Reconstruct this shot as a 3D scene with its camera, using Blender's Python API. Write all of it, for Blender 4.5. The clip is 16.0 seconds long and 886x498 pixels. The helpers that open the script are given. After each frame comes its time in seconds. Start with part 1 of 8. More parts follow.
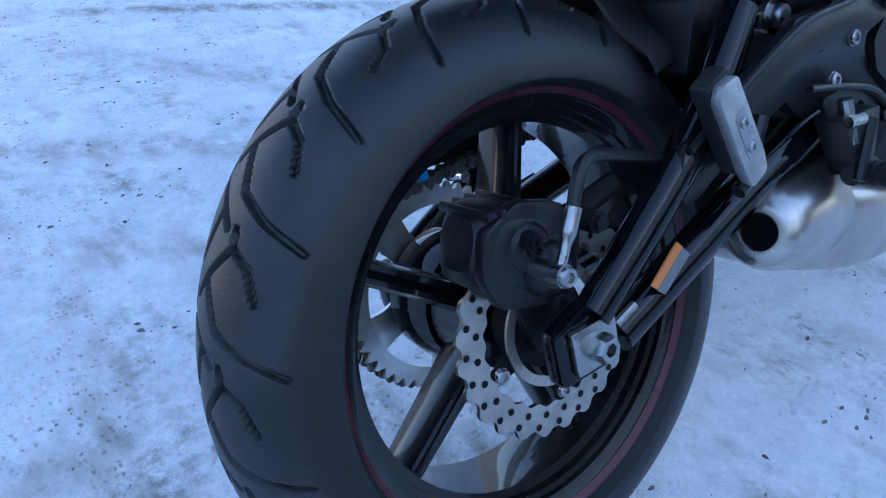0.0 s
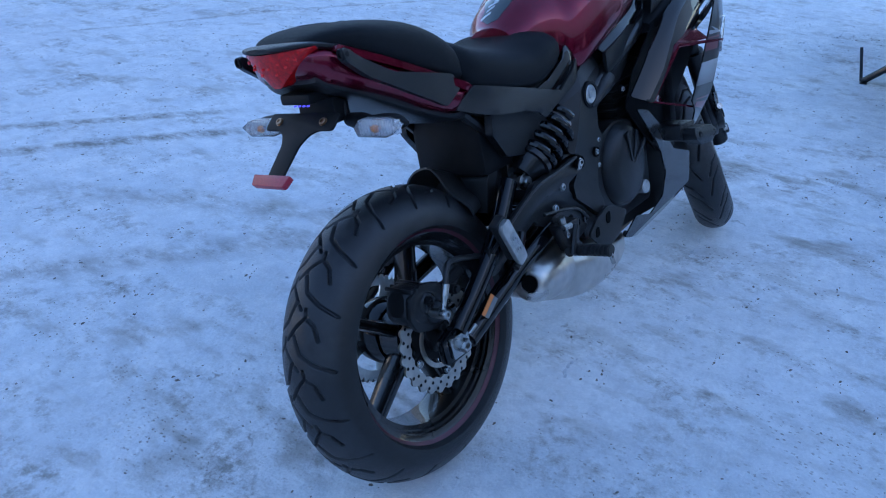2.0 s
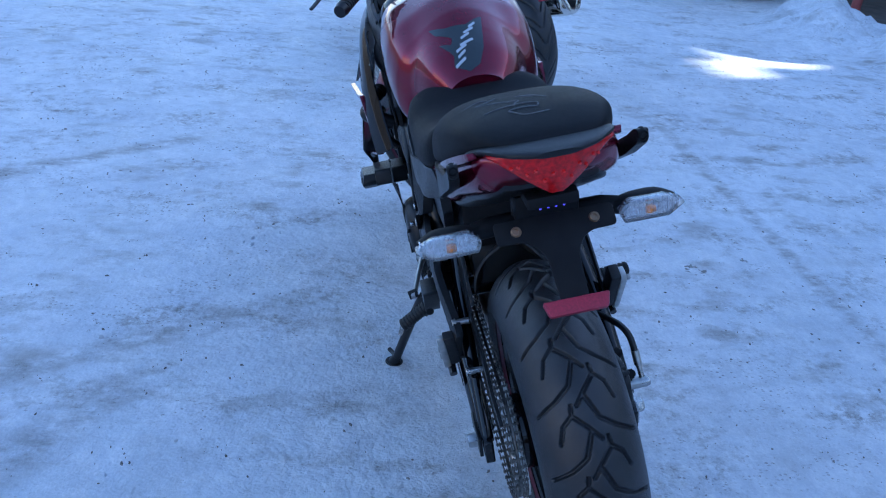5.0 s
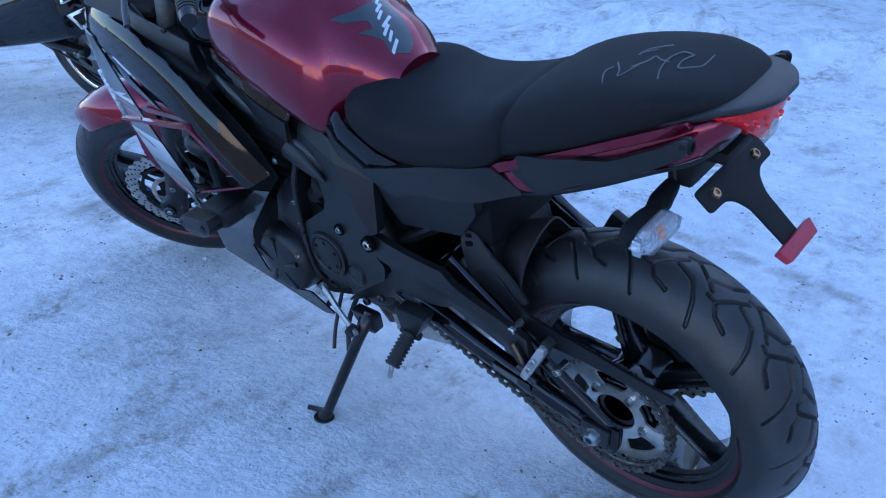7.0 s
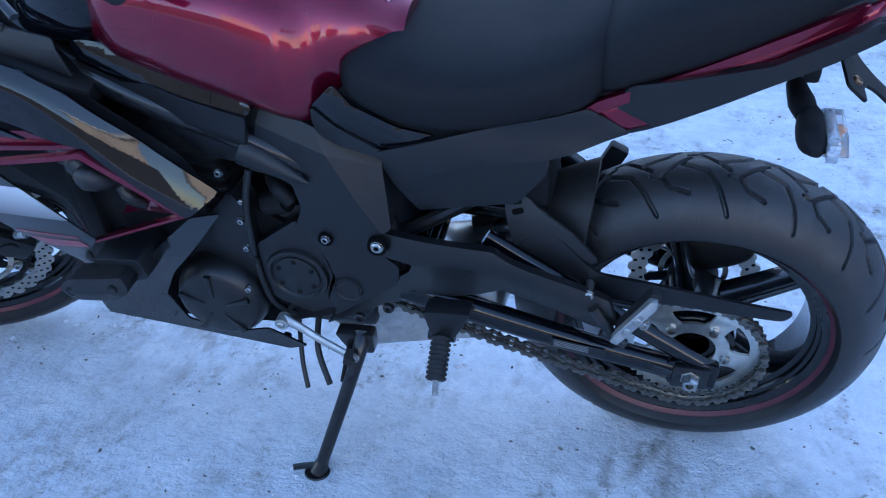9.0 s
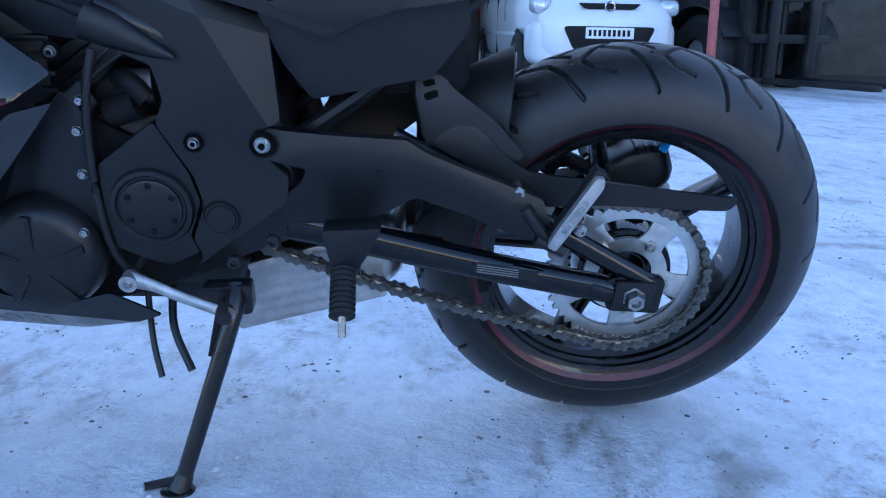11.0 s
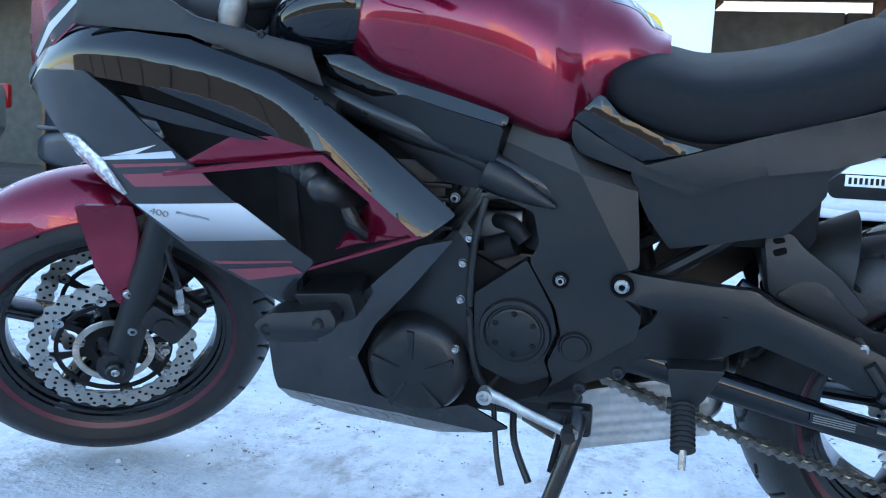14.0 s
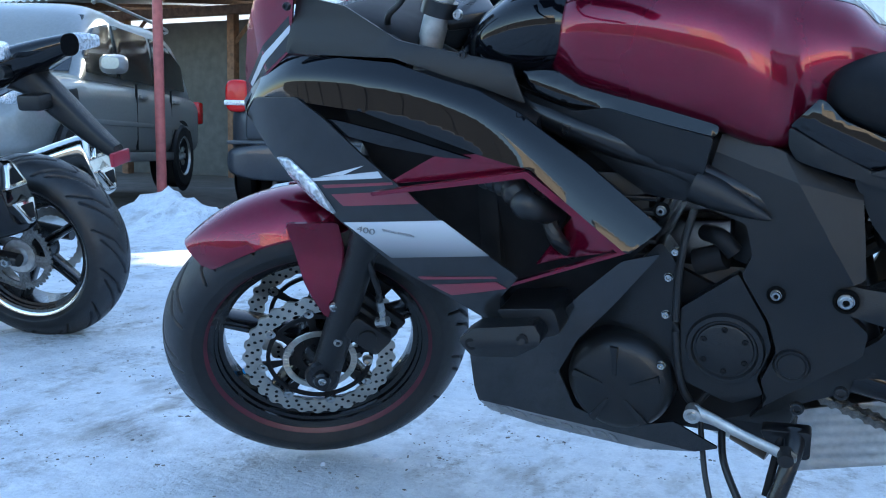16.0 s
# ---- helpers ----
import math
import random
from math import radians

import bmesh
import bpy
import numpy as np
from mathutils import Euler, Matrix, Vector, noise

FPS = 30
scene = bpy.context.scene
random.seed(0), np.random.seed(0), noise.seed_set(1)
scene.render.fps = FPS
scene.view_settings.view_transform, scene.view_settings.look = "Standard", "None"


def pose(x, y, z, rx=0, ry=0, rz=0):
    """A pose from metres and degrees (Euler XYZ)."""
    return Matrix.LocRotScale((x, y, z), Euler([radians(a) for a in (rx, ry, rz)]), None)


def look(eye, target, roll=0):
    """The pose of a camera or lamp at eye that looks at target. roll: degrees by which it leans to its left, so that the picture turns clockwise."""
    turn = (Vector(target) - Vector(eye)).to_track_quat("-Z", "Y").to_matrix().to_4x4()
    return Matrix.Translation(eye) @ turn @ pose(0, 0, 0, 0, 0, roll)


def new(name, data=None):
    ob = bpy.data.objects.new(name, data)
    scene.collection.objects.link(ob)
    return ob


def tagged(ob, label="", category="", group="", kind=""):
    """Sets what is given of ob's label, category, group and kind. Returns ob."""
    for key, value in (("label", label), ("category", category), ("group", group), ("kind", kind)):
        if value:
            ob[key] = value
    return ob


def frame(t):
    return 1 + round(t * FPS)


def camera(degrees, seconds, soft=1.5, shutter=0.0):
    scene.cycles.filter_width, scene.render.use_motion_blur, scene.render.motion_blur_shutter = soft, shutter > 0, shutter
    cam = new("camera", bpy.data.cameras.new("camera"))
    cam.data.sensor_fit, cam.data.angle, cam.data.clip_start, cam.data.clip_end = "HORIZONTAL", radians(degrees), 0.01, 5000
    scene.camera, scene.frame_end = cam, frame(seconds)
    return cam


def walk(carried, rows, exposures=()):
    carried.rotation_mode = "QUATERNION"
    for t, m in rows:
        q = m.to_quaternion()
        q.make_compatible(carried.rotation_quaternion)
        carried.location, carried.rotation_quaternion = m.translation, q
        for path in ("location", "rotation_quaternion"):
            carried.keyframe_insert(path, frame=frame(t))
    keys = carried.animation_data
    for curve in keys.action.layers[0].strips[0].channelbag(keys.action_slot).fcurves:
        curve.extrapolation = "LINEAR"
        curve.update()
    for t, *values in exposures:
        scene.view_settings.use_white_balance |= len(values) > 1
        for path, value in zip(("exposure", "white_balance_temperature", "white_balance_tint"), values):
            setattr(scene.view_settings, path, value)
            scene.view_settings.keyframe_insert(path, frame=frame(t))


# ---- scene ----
from mathutils.bvhtree import BVHTree

cam = camera(54.8, 16.0, soft=1.1)
PATH = [
    (0, (0.495, 0.506, 0.830), (-0.554, -0.795, -0.233), -0.3),
    (0.5, (0.557, 0.581, 1.028), (-0.486, -0.665, -0.119), 0.0),
    (1, (0.72, 0.744, 1.181), (-0.416, -0.456, 0.055), 0.3),
    (1.5, (0.941, 0.919, 1.252), (-0.296, -0.263, 0.218), -0.4),
    (2, (1.144, 0.959, 1.34), (-0.236, -0.117, 0.372), 0.6),
    (2.5, (1.337, 0.786, 1.377), (-0.187, -0.097, 0.43), 2.4),
    (3, (1.365, 0.546, 1.374), (-0.25, -0.174, 0.44), 2.6),
    (3.5, (1.364, 0.292, 1.367), (-0.333, -0.216, 0.44), 3.6),
    (4, (1.383, -0.014, 1.349), (-0.373, -0.208, 0.413), 4.4),
    (4.2, (1.37, -0.122, 1.343), (-0.396, -0.201, 0.406), 4.9),
    (6.3, (0.862, -1.082, 1.261), (-0.615, -0.051, 0.391), 4.6),
    (6.5, (0.783, -1.135, 1.251), (-0.615, -0.004, 0.376), 4.0),
    (7, (0.564, -1.284, 1.211), (-0.593, 0.081, 0.317), 2.7),
    (7.5, (0.378, -1.339, 1.168), (-0.579, 0.158, 0.249), 1.8),
    (8, (0.191, -1.338, 1.164), (-0.654, 0.209, 0.22), 1.8),
    (8.5, (0.021, -1.396, 1.146), (-0.648, 0.236, 0.203), 1.1),
    (9, (-0.129, -1.377, 1.089), (-0.537, 0.347, 0.161), 0.0),
    (9.5, (-0.239, -1.25, 0.947), (-0.426, 0.545, 0.084), -0.3),
    (9.7, (-0.259, -1.227, 0.856), (-0.383, 0.597, 0.045), 0.2),
    (11.8, (-0.329, -1.405, 0.608), (-0.268, 0.559, 0.232), 1.1),
    (12, (-0.344, -1.417, 0.611), (-0.323, 0.552, 0.256), 1.0),
    (12.5, (-0.379, -1.436, 0.621), (-0.47, 0.537, 0.304), 1.2),
    (13, (-0.412, -1.455, 0.632), (-0.629, 0.513, 0.346), 2.0),
    (13.5, (-0.441, -1.459, 0.643), (-0.788, 0.495, 0.395), 2.7),
    (14, (-0.468, -1.473, 0.648), (-0.934, 0.459, 0.426), 3.2),
    (14.5, (-0.495, -1.49, 0.645), (-1.091, 0.406, 0.426), 3.1),
    (15, (-0.517, -1.51, 0.645), (-1.22, 0.349, 0.416), 2.7),
    (15.5, (-0.529, -1.518, 0.646), (-1.315, 0.307, 0.413), 2.1),
    (16, (-0.523, -1.49, 0.667), (-1.348, 0.317, 0.432), 1.2),
]
walk(cam, [(t, look(eye, target, roll)) for t, eye, target, roll in PATH],
     exposures=[(0, 2.32, 5800, 12), (0.5, 2.22, 5620, 12), (1.2, 2.06, 5560, 12), (2.0, 1.84, 5480, 12), (3.5, 1.68, 5430, 13), (6.5, 2.18, 5430, 13), (8.0, 2.50, 5540, 13), (8.5, 2.64, 5620, 13), (9.0, 2.52, 5600, 13), (9.7, 2.48, 5700, 13), (12.0, 2.44, 5500, 14), (13.5, 2.92, 6500, 11), (14.5, 3.02, 6300, 0), (15.5, 2.54, 6200, 3), (16.0, 2.49, 6150, 4)])

# ---- world and light ----
SUN_AZ, SUN_EL = radians(96), radians(26)      # azimuth of the sun from +x towards +y
world = bpy.data.worlds.new("sky")
scene.world = world
world.use_nodes = True
wn = world.node_tree.nodes
sky = wn.new("ShaderNodeTexSky")
sky.sky_type, sky.sun_disc = "NISHITA", False
sky.sun_elevation, sky.sun_rotation = SUN_EL, radians(90) - SUN_AZ
sky.air_density, sky.dust_density, sky.ozone_density = 1.0, 0.4, 1.5
wn["Background"].inputs[1].default_value = 0.11
world.node_tree.links.new(sky.outputs[0], wn["Background"].inputs[0])
sun = new("sun", bpy.data.lights.new("sun", "SUN"))
sun.data.energy, sun.data.angle, sun.data.color = 5.0, radians(0.5), (1.0, 0.93, 0.82)
SUN_DIR = Vector((math.cos(SUN_AZ) * math.cos(SUN_EL), math.sin(SUN_AZ) * math.cos(SUN_EL), math.sin(SUN_EL)))
sun.matrix_world = look(SUN_DIR * 60, (0, 0, 0))


# ---- materials ----
def material(name, color, rough=0.5, metal=0.0, vary=0.12, scale=40.0, bump=0.0, bscale=300.0, coat=0.0, second=None, amount=0.5,
             sscale=3.0, spec=0.5, trans=0.0, emit=0.0, rvary=0.1, flake=0.0):
    """A surface with fine and coarse variation of colour and roughness, and a fine relief."""
    m = bpy.data.materials.new(name)
    m.use_nodes = True
    nt = m.node_tree
    b = nt.nodes["Principled BSDF"]
    tc = nt.nodes.new("ShaderNodeTexCoord")

    def noise_tex(sc, detail=5.0):
        n = nt.nodes.new("ShaderNodeTexNoise")
        n.inputs["Scale"].default_value, n.inputs["Detail"].default_value = sc, detail
        nt.links.new(tc.outputs["Object"], n.inputs["Vector"])
        return n

    fine, coarse = noise_tex(scale), noise_tex(sscale, 6.0)
    col = [*color, 1.0]
    mix = nt.nodes.new("ShaderNodeMix")
    mix.data_type = "RGBA"
    ramp = nt.nodes.new("ShaderNodeMapRange")
    ramp.inputs[1].default_value, ramp.inputs[2].default_value = 0.35, 0.65
    nt.links.new(fine.outputs[0], ramp.inputs[0])
    nt.links.new(ramp.outputs[0], mix.inputs[0])
    mix.inputs[6].default_value = [c * (1 - vary) for c in col[:3]] + [1]
    mix.inputs[7].default_value = [min(1, c * (1 + vary)) for c in col[:3]] + [1]
    out = mix.outputs[2]
    if second:
        mix2, r2 = nt.nodes.new("ShaderNodeMix"), nt.nodes.new("ShaderNodeMapRange")
        mix2.data_type = "RGBA"
        r2.inputs[1].default_value, r2.inputs[2].default_value, r2.inputs[4].default_value = 0.5, 0.75, amount
        nt.links.new(coarse.outputs[0], r2.inputs[0])
        nt.links.new(r2.outputs[0], mix2.inputs[0])
        nt.links.new(out, mix2.inputs[6])
        mix2.inputs[7].default_value = [*second, 1]
        out = mix2.outputs[2]
    if flake:
        vor = nt.nodes.new("ShaderNodeTexVoronoi")
        vor.inputs["Scale"].default_value = 900
        nt.links.new(tc.outputs["Object"], vor.inputs["Vector"])
        mix3, r3 = nt.nodes.new("ShaderNodeMix"), nt.nodes.new("ShaderNodeMapRange")
        mix3.data_type = "RGBA"
        r3.inputs[1].default_value, r3.inputs[2].default_value, r3.inputs[3].default_value, r3.inputs[4].default_value = 0.0, 0.5, flake, 0
        nt.links.new(vor.outputs[0], r3.inputs[0])
        nt.links.new(r3.outputs[0], mix3.inputs[0])
        nt.links.new(out, mix3.inputs[6])
        mix3.inputs[7].default_value = [min(1, c * 2.2 + 0.02) for c in color] + [1]
        out = mix3.outputs[2]
    nt.links.new(out, b.inputs["Base Color"])
    rr = nt.nodes.new("ShaderNodeMapRange")
    rr.inputs[3].default_value, rr.inputs[4].default_value = max(0.02, rough - rvary), min(1, rough + rvary)
    nt.links.new(coarse.outputs[0], rr.inputs[0])
    nt.links.new(rr.outputs[0], b.inputs["Roughness"])
    b.inputs["Metallic"].default_value, b.inputs["Coat Weight"].default_value = metal, coat
    b.inputs["Coat Roughness"].default_value = 0.04
    b.inputs["Specular IOR Level"].default_value = spec
    if trans:
        b.inputs["Transmission Weight"].default_value = trans
    if emit:
        b.inputs["Emission Color"].default_value, b.inputs["Emission Strength"].default_value = [*color, 1], emit
    if bump:
        bn, bt = nt.nodes.new("ShaderNodeBump"), noise_tex(bscale, 3.0)
        bn.inputs["Strength"].default_value, bn.inputs["Distance"].default_value = bump, 0.002
        nt.links.new(bt.outputs[0], bn.inputs["Height"])
        nt.links.new(bn.outputs[0], b.inputs["Normal"])
    return m


RUBBER = material("rubber", (0.013, 0.013, 0.0135), 0.55, vary=0.25, scale=60, bump=0.25, bscale=700, second=(0.022, 0.022, 0.023), amount=0.5, sscale=14, spec=0.35)


def tyre_rubber():
    """Black side walls; the tread is greyer and dusty where it has rolled. The tyre turns about its own y axis."""
    m = material("tyre rubber with a worn tread", (0.008, 0.0082, 0.009), 0.38, vary=0.25, scale=60, bump=0.35, bscale=700, second=(0.022, 0.0225, 0.024), amount=0.4, sscale=14, spec=0.5)
    nt = m.node_tree
    b = nt.nodes["Principled BSDF"]
    old = b.inputs["Base Color"].links[0].from_socket
    tc, sp, mt, sq = (nt.nodes.new("ShaderNode" + k) for k in ("TexCoord", "SeparateXYZ", "CombineXYZ", "VectorMath"))
    nt.links.new(tc.outputs["Object"], sp.inputs[0])
    nt.links.new(sp.outputs[0], mt.inputs[0]), nt.links.new(sp.outputs[2], mt.inputs[1])
    sq.operation = "LENGTH"
    nt.links.new(mt.outputs[0], sq.inputs[0])
    n1, add, r1, mx = (nt.nodes.new("ShaderNode" + k) for k in ("TexNoise", "Math", "MapRange", "Mix"))
    n1.inputs["Scale"].default_value, n1.inputs["Detail"].default_value = 30, 6
    nt.links.new(tc.outputs["Object"], n1.inputs["Vector"])
    add.operation = "MULTIPLY_ADD"
    add.inputs[1].default_value = 0.012
    nt.links.new(n1.outputs[0], add.inputs[0]), nt.links.new(sq.outputs["Value"], add.inputs[2])
    r1.inputs[1].default_value, r1.inputs[2].default_value = 0.268, 0.284
    nt.links.new(add.outputs[0], r1.inputs[0])
    n2, r2, dust = (nt.nodes.new("ShaderNode" + k) for k in ("TexNoise", "MapRange", "Mix"))
    n2.inputs["Scale"].default_value, n2.inputs["Detail"].default_value, n2.inputs["Roughness"].default_value = 9, 8, 0.7
    nt.links.new(tc.outputs["Object"], n2.inputs["Vector"])
    r2.inputs[1].default_value, r2.inputs[2].default_value = 0.48, 0.72
    nt.links.new(n2.outputs[0], r2.inputs[0])
    dust.data_type = mx.data_type = "RGBA"
    dust.inputs[6].default_value, dust.inputs[7].default_value = (0.0150, 0.0160, 0.0185, 1), (0.037, 0.038, 0.040, 1)
    nt.links.new(r2.outputs[0], dust.inputs[0])
    nt.links.new(r1.outputs[0], mx.inputs[0]), nt.links.new(old, mx.inputs[6]), nt.links.new(dust.outputs[2], mx.inputs[7])
    nt.links.new(mx.outputs[2], b.inputs["Base Color"])
    return m


TYRE = tyre_rubber()
GLOSS = material("gloss black paint", (0.003, 0.0035, 0.005), 0.07, coat=0.85, vary=0.1, rvary=0.03, spec=0.0)
RIMBLACK = material("black wheel paint", (0.005, 0.0055, 0.0065), 0.26, coat=0.5, vary=0.15, spec=0.3, second=(0.012, 0.011, 0.010), amount=0.5, sscale=10)
SATIN = material("satin black metal", (0.008, 0.008, 0.009), 0.3, spec=0.3, vary=0.2, coat=0.3, second=(0.03, 0.029, 0.028), amount=0.3, sscale=12)
PLASTIC = material("matte grained plastic", (0.0058, 0.0061, 0.0072), 0.34, vary=0.12, scale=80, bump=0.3, bscale=1400, second=(0.012, 0.0122, 0.013), amount=0.35, sscale=9, spec=0.42)
VINYL = material("seat vinyl", (0.011, 0.0118, 0.0135), 0.58, vary=0.08, scale=120, bump=0.35, bscale=900, spec=0.1, second=(0.014, 0.014, 0.015), amount=0.4, sscale=11)
WINE = material("dark red metallic paint", (0.155, 0.0032, 0.021), 0.27, metal=0.75, spec=0.05, coat=0.85, vary=0.05, flake=0.35, rvary=0.03)
GREY = material("dark grey metallic paint", (0.012, 0.0128, 0.0145), 0.35, metal=0.3, spec=0.15, coat=0.7, vary=0.08, flake=0.2, second=(0.024, 0.025, 0.027), amount=0.4, sscale=10)
WHITE = material("pale silver decal", (0.5, 0.53, 0.57), 0.35, metal=0.2, coat=0.6, vary=0.05)
STRIPE = material("red decal", (0.16, 0.012, 0.025), 0.35, coat=0.5, vary=0.05)
STEEL = material("brushed stainless steel", (0.55, 0.52, 0.48), 0.3, metal=1.0, vary=0.12, scale=25, bump=0.05, bscale=500, second=(0.4, 0.37, 0.33), amount=0.4, sscale=7)
ZINC = material("zinc plated steel", (0.42, 0.42, 0.41), 0.28, metal=1.0, vary=0.15, scale=90, second=(0.45, 0.43, 0.38), amount=0.4, sscale=30)
ALU = material("bare cast aluminium", (0.5, 0.5, 0.49), 0.5, metal=0.9, vary=0.15, scale=60, bump=0.2, bscale=500, second=(0.4, 0.38, 0.34), amount=0.4, sscale=20)
SPROCKET = material("bright zinc sprocket steel", (0.66, 0.67, 0.64), 0.36, metal=0.95, vary=0.1, scale=60, second=(0.5, 0.47, 0.38), amount=0.4, sscale=25)
DISC = material("drilled brake disc steel", (0.5, 0.47, 0.42), 0.33, metal=1.0, vary=0.15, scale=50, second=(0.36, 0.33, 0.28), amount=0.5, sscale=25)
CHAIN = material("oily chain steel", (0.2, 0.19, 0.175), 0.38, metal=0.9, vary=0.3, scale=150, second=(0.05, 0.04, 0.03), amount=0.6, sscale=40)
CAST = material("painted cast metal", (0.0068, 0.0071, 0.008), 0.34, spec=0.42, vary=0.12, scale=70, bump=0.25, bscale=600, second=(0.012, 0.0122, 0.013), amount=0.4, sscale=8)
BURNT = material("heat-stained steel", (0.12, 0.08, 0.05), 0.42, metal=0.9, vary=0.2, scale=40, second=(0.05, 0.04, 0.035), amount=0.6, sscale=14)
DARK = material("dull black parts", (0.006, 0.006, 0.007), 0.6, spec=0.2, vary=0.3, scale=30, second=(0.02, 0.019, 0.018), amount=0.5, sscale=12)
# near-black for the sooty exhaust bore, bolt rings and painted shade in holes
SOOT_AND_SHADE = material("soot and painted hole shade", (0.003, 0.003, 0.003), 0.95, spec=0.1)
HOSE = material("rubber hose", (0.007, 0.007, 0.0075), 0.45, vary=0.2)
REDLENS = material("red lamp lens", (0.5, 0.004, 0.006), 0.25, coat=0.25, vary=0.3, scale=160, spec=0.3)
REFLECTOR = material("red reflector", (0.32, 0.012, 0.035), 0.4, coat=0.1, vary=0.2, scale=300)
LENS = material("clear lamp lens", (0.5, 0.52, 0.55), 0.12, bump=0.6, bscale=120, vary=0.45, scale=110, metal=0.35, coat=1.0)
CHROMED = material("bright lamp reflector", (0.62, 0.64, 0.67), 0.2, metal=0.9, vary=0.2, scale=200)
AMBER = material("amber bulb", (0.7, 0.2, 0.02), 0.3, coat=1.0, vary=0.1)
BRASS = material("brass screw", (0.32, 0.21, 0.13), 0.35, metal=1.0)
BLUECAP = material("blue valve cap", (0.0, 0.2, 0.5), 0.4)
LABEL = material("white label", (0.17, 0.175, 0.18), 0.5)
ORANGE = material("orange label", (0.7, 0.22, 0.05), 0.5)
FADED = material("dusty grey plastic", (0.013, 0.0132, 0.014), 0.5, vary=0.12, scale=60, bump=0.25, bscale=900, second=(0.024, 0.024, 0.024), amount=0.5, sscale=14)
BELLYPAINT = material("dusty black fairing paint", (0.010, 0.0105, 0.012), 0.25, spec=0.35, coat=0.7, vary=0.15, second=(0.036, 0.035, 0.035), amount=0.5, sscale=5)
RIMSTRIPE = material("dark red rim line", (0.075, 0.008, 0.02), 0.4, vary=0.1)
INK = material("grey print", (0.16, 0.165, 0.17), 0.5)


# ---- shaping helpers ----
def smooth_by_angle(me, deg=35):
    for p in me.polygons:
        p.use_smooth = True
    me.set_sharp_from_angle(angle=radians(deg))


def part(name, bm, mat, parent, label="", deg=35):
    """Links a bmesh as one mesh object under a thing or a part."""
    me = bpy.data.meshes.new(name)
    bmesh.ops.recalc_face_normals(bm, faces=bm.faces)
    bm.to_mesh(me)
    bm.free()
    me.materials.append(mat)
    smooth_by_angle(me, deg)
    ob = new(name, me)
    ob.parent = parent
    return tagged(ob, label)


def part_from(name, verts, faces, mat, parent, label="", deg=35):
    me = bpy.data.meshes.new(name)
    me.from_pydata([tuple(v) for v in verts], [], faces)
    me.materials.append(mat)
    smooth_by_angle(me, deg)
    ob = new(name, me)
    ob.parent = parent
    return tagged(ob, label)


def thing(name, m, label, category, group=""):
    ob = new(name)
    ob.empty_display_size = 0.1
    ob.matrix_world = m
    return tagged(ob, label, category, group)


def join(*bms):
    """One bmesh out of several."""
    out = bmesh.new()
    for b in bms:
        me = bpy.data.meshes.new("tmp")
        b.to_mesh(me)
        out.from_mesh(me)
        bpy.data.meshes.remove(me)
        b.free()
    return out


def moved(bm, m):
    bmesh.ops.transform(bm, matrix=m, verts=bm.verts)
    return bm


def rounded(pts, r, n=4):
    """A closed outline with its corners rounded."""
    out, k = [], len(pts)
    for i in range(k):
        p, a, b = Vector(pts[i]), Vector(pts[i - 1]), Vector(pts[(i + 1) % k])
        d1, d2 = (a - p), (b - p)
        q = min(r, d1.length * 0.45, d2.length * 0.45)
        s, e = p + d1.normalized() * q, p + d2.normalized() * q
        for j in range(n + 1):
            u = j / n
            out.append(tuple((1 - u) ** 2 * s + 2 * u * (1 - u) * p + u * u * e))
    return out


def shell(outline, depth, thick=0.004, side=-1, r=0.006, step=0.02, bev=0.0022, skirt=0.0, folds=()):
    """A curved panel: an outline in x and z, whose half width is depth(x, z), with thickness towards the middle.
    skirt: how far its rim curls inwards; folds: lines (x, z, normal x, normal z) along which it is creased."""
    bm = bmesh.new()
    pts = rounded(outline, r)
    f = bm.faces.new([bm.verts.new((x, 0, z)) for x, z in pts])
    xs, zs = [p[0] for p in pts], [p[1] for p in pts]
    for n, lo, hi in ((Vector((1, 0, 0)), min(xs), max(xs)), (Vector((0, 0, 1)), min(zs), max(zs))):
        k = lo + step
        while k < hi - 0.002:
            bmesh.ops.bisect_plane(bm, geom=bm.verts[:] + bm.edges[:] + bm.faces[:], dist=1e-6, plane_co=n * k, plane_no=n)
            k += step
    for fx, fz, nx, nz in folds:
        bmesh.ops.bisect_plane(bm, geom=bm.verts[:] + bm.edges[:] + bm.faces[:], dist=0.0012, plane_co=(fx, 0, fz), plane_no=(nx, 0, nz))
    bmesh.ops.triangulate(bm, faces=[f for f in bm.faces if len(f.verts) > 4])
    rim = {v for e in bm.edges if e.is_boundary for v in e.verts}
    for v in bm.verts:
        v.co.y = side * (depth(v.co.x, v.co.z) - (skirt if v in rim else 0))
    bmesh.ops.recalc_face_normals(bm, faces=bm.faces)
    if sum(f.normal.y * f.calc_area() for f in bm.faces) * side < 0:
        bmesh.ops.reverse_faces(bm, faces=bm.faces)
    top = bm.faces[:]
    ret = bmesh.ops.extrude_face_region(bm, geom=top)
    for v in [g for g in ret["geom"] if isinstance(g, bmesh.types.BMVert)]:
        v.co.y -= side * thick
    if bev:
        sharp = [e for e in bm.edges if len(e.link_faces) == 2 and e.calc_face_angle(0) > 0.9]
        bmesh.ops.bevel(bm, geom=sharp, offset=bev, segments=2, profile=0.5, affect="EDGES", clamp_overlap=True)
    return bm


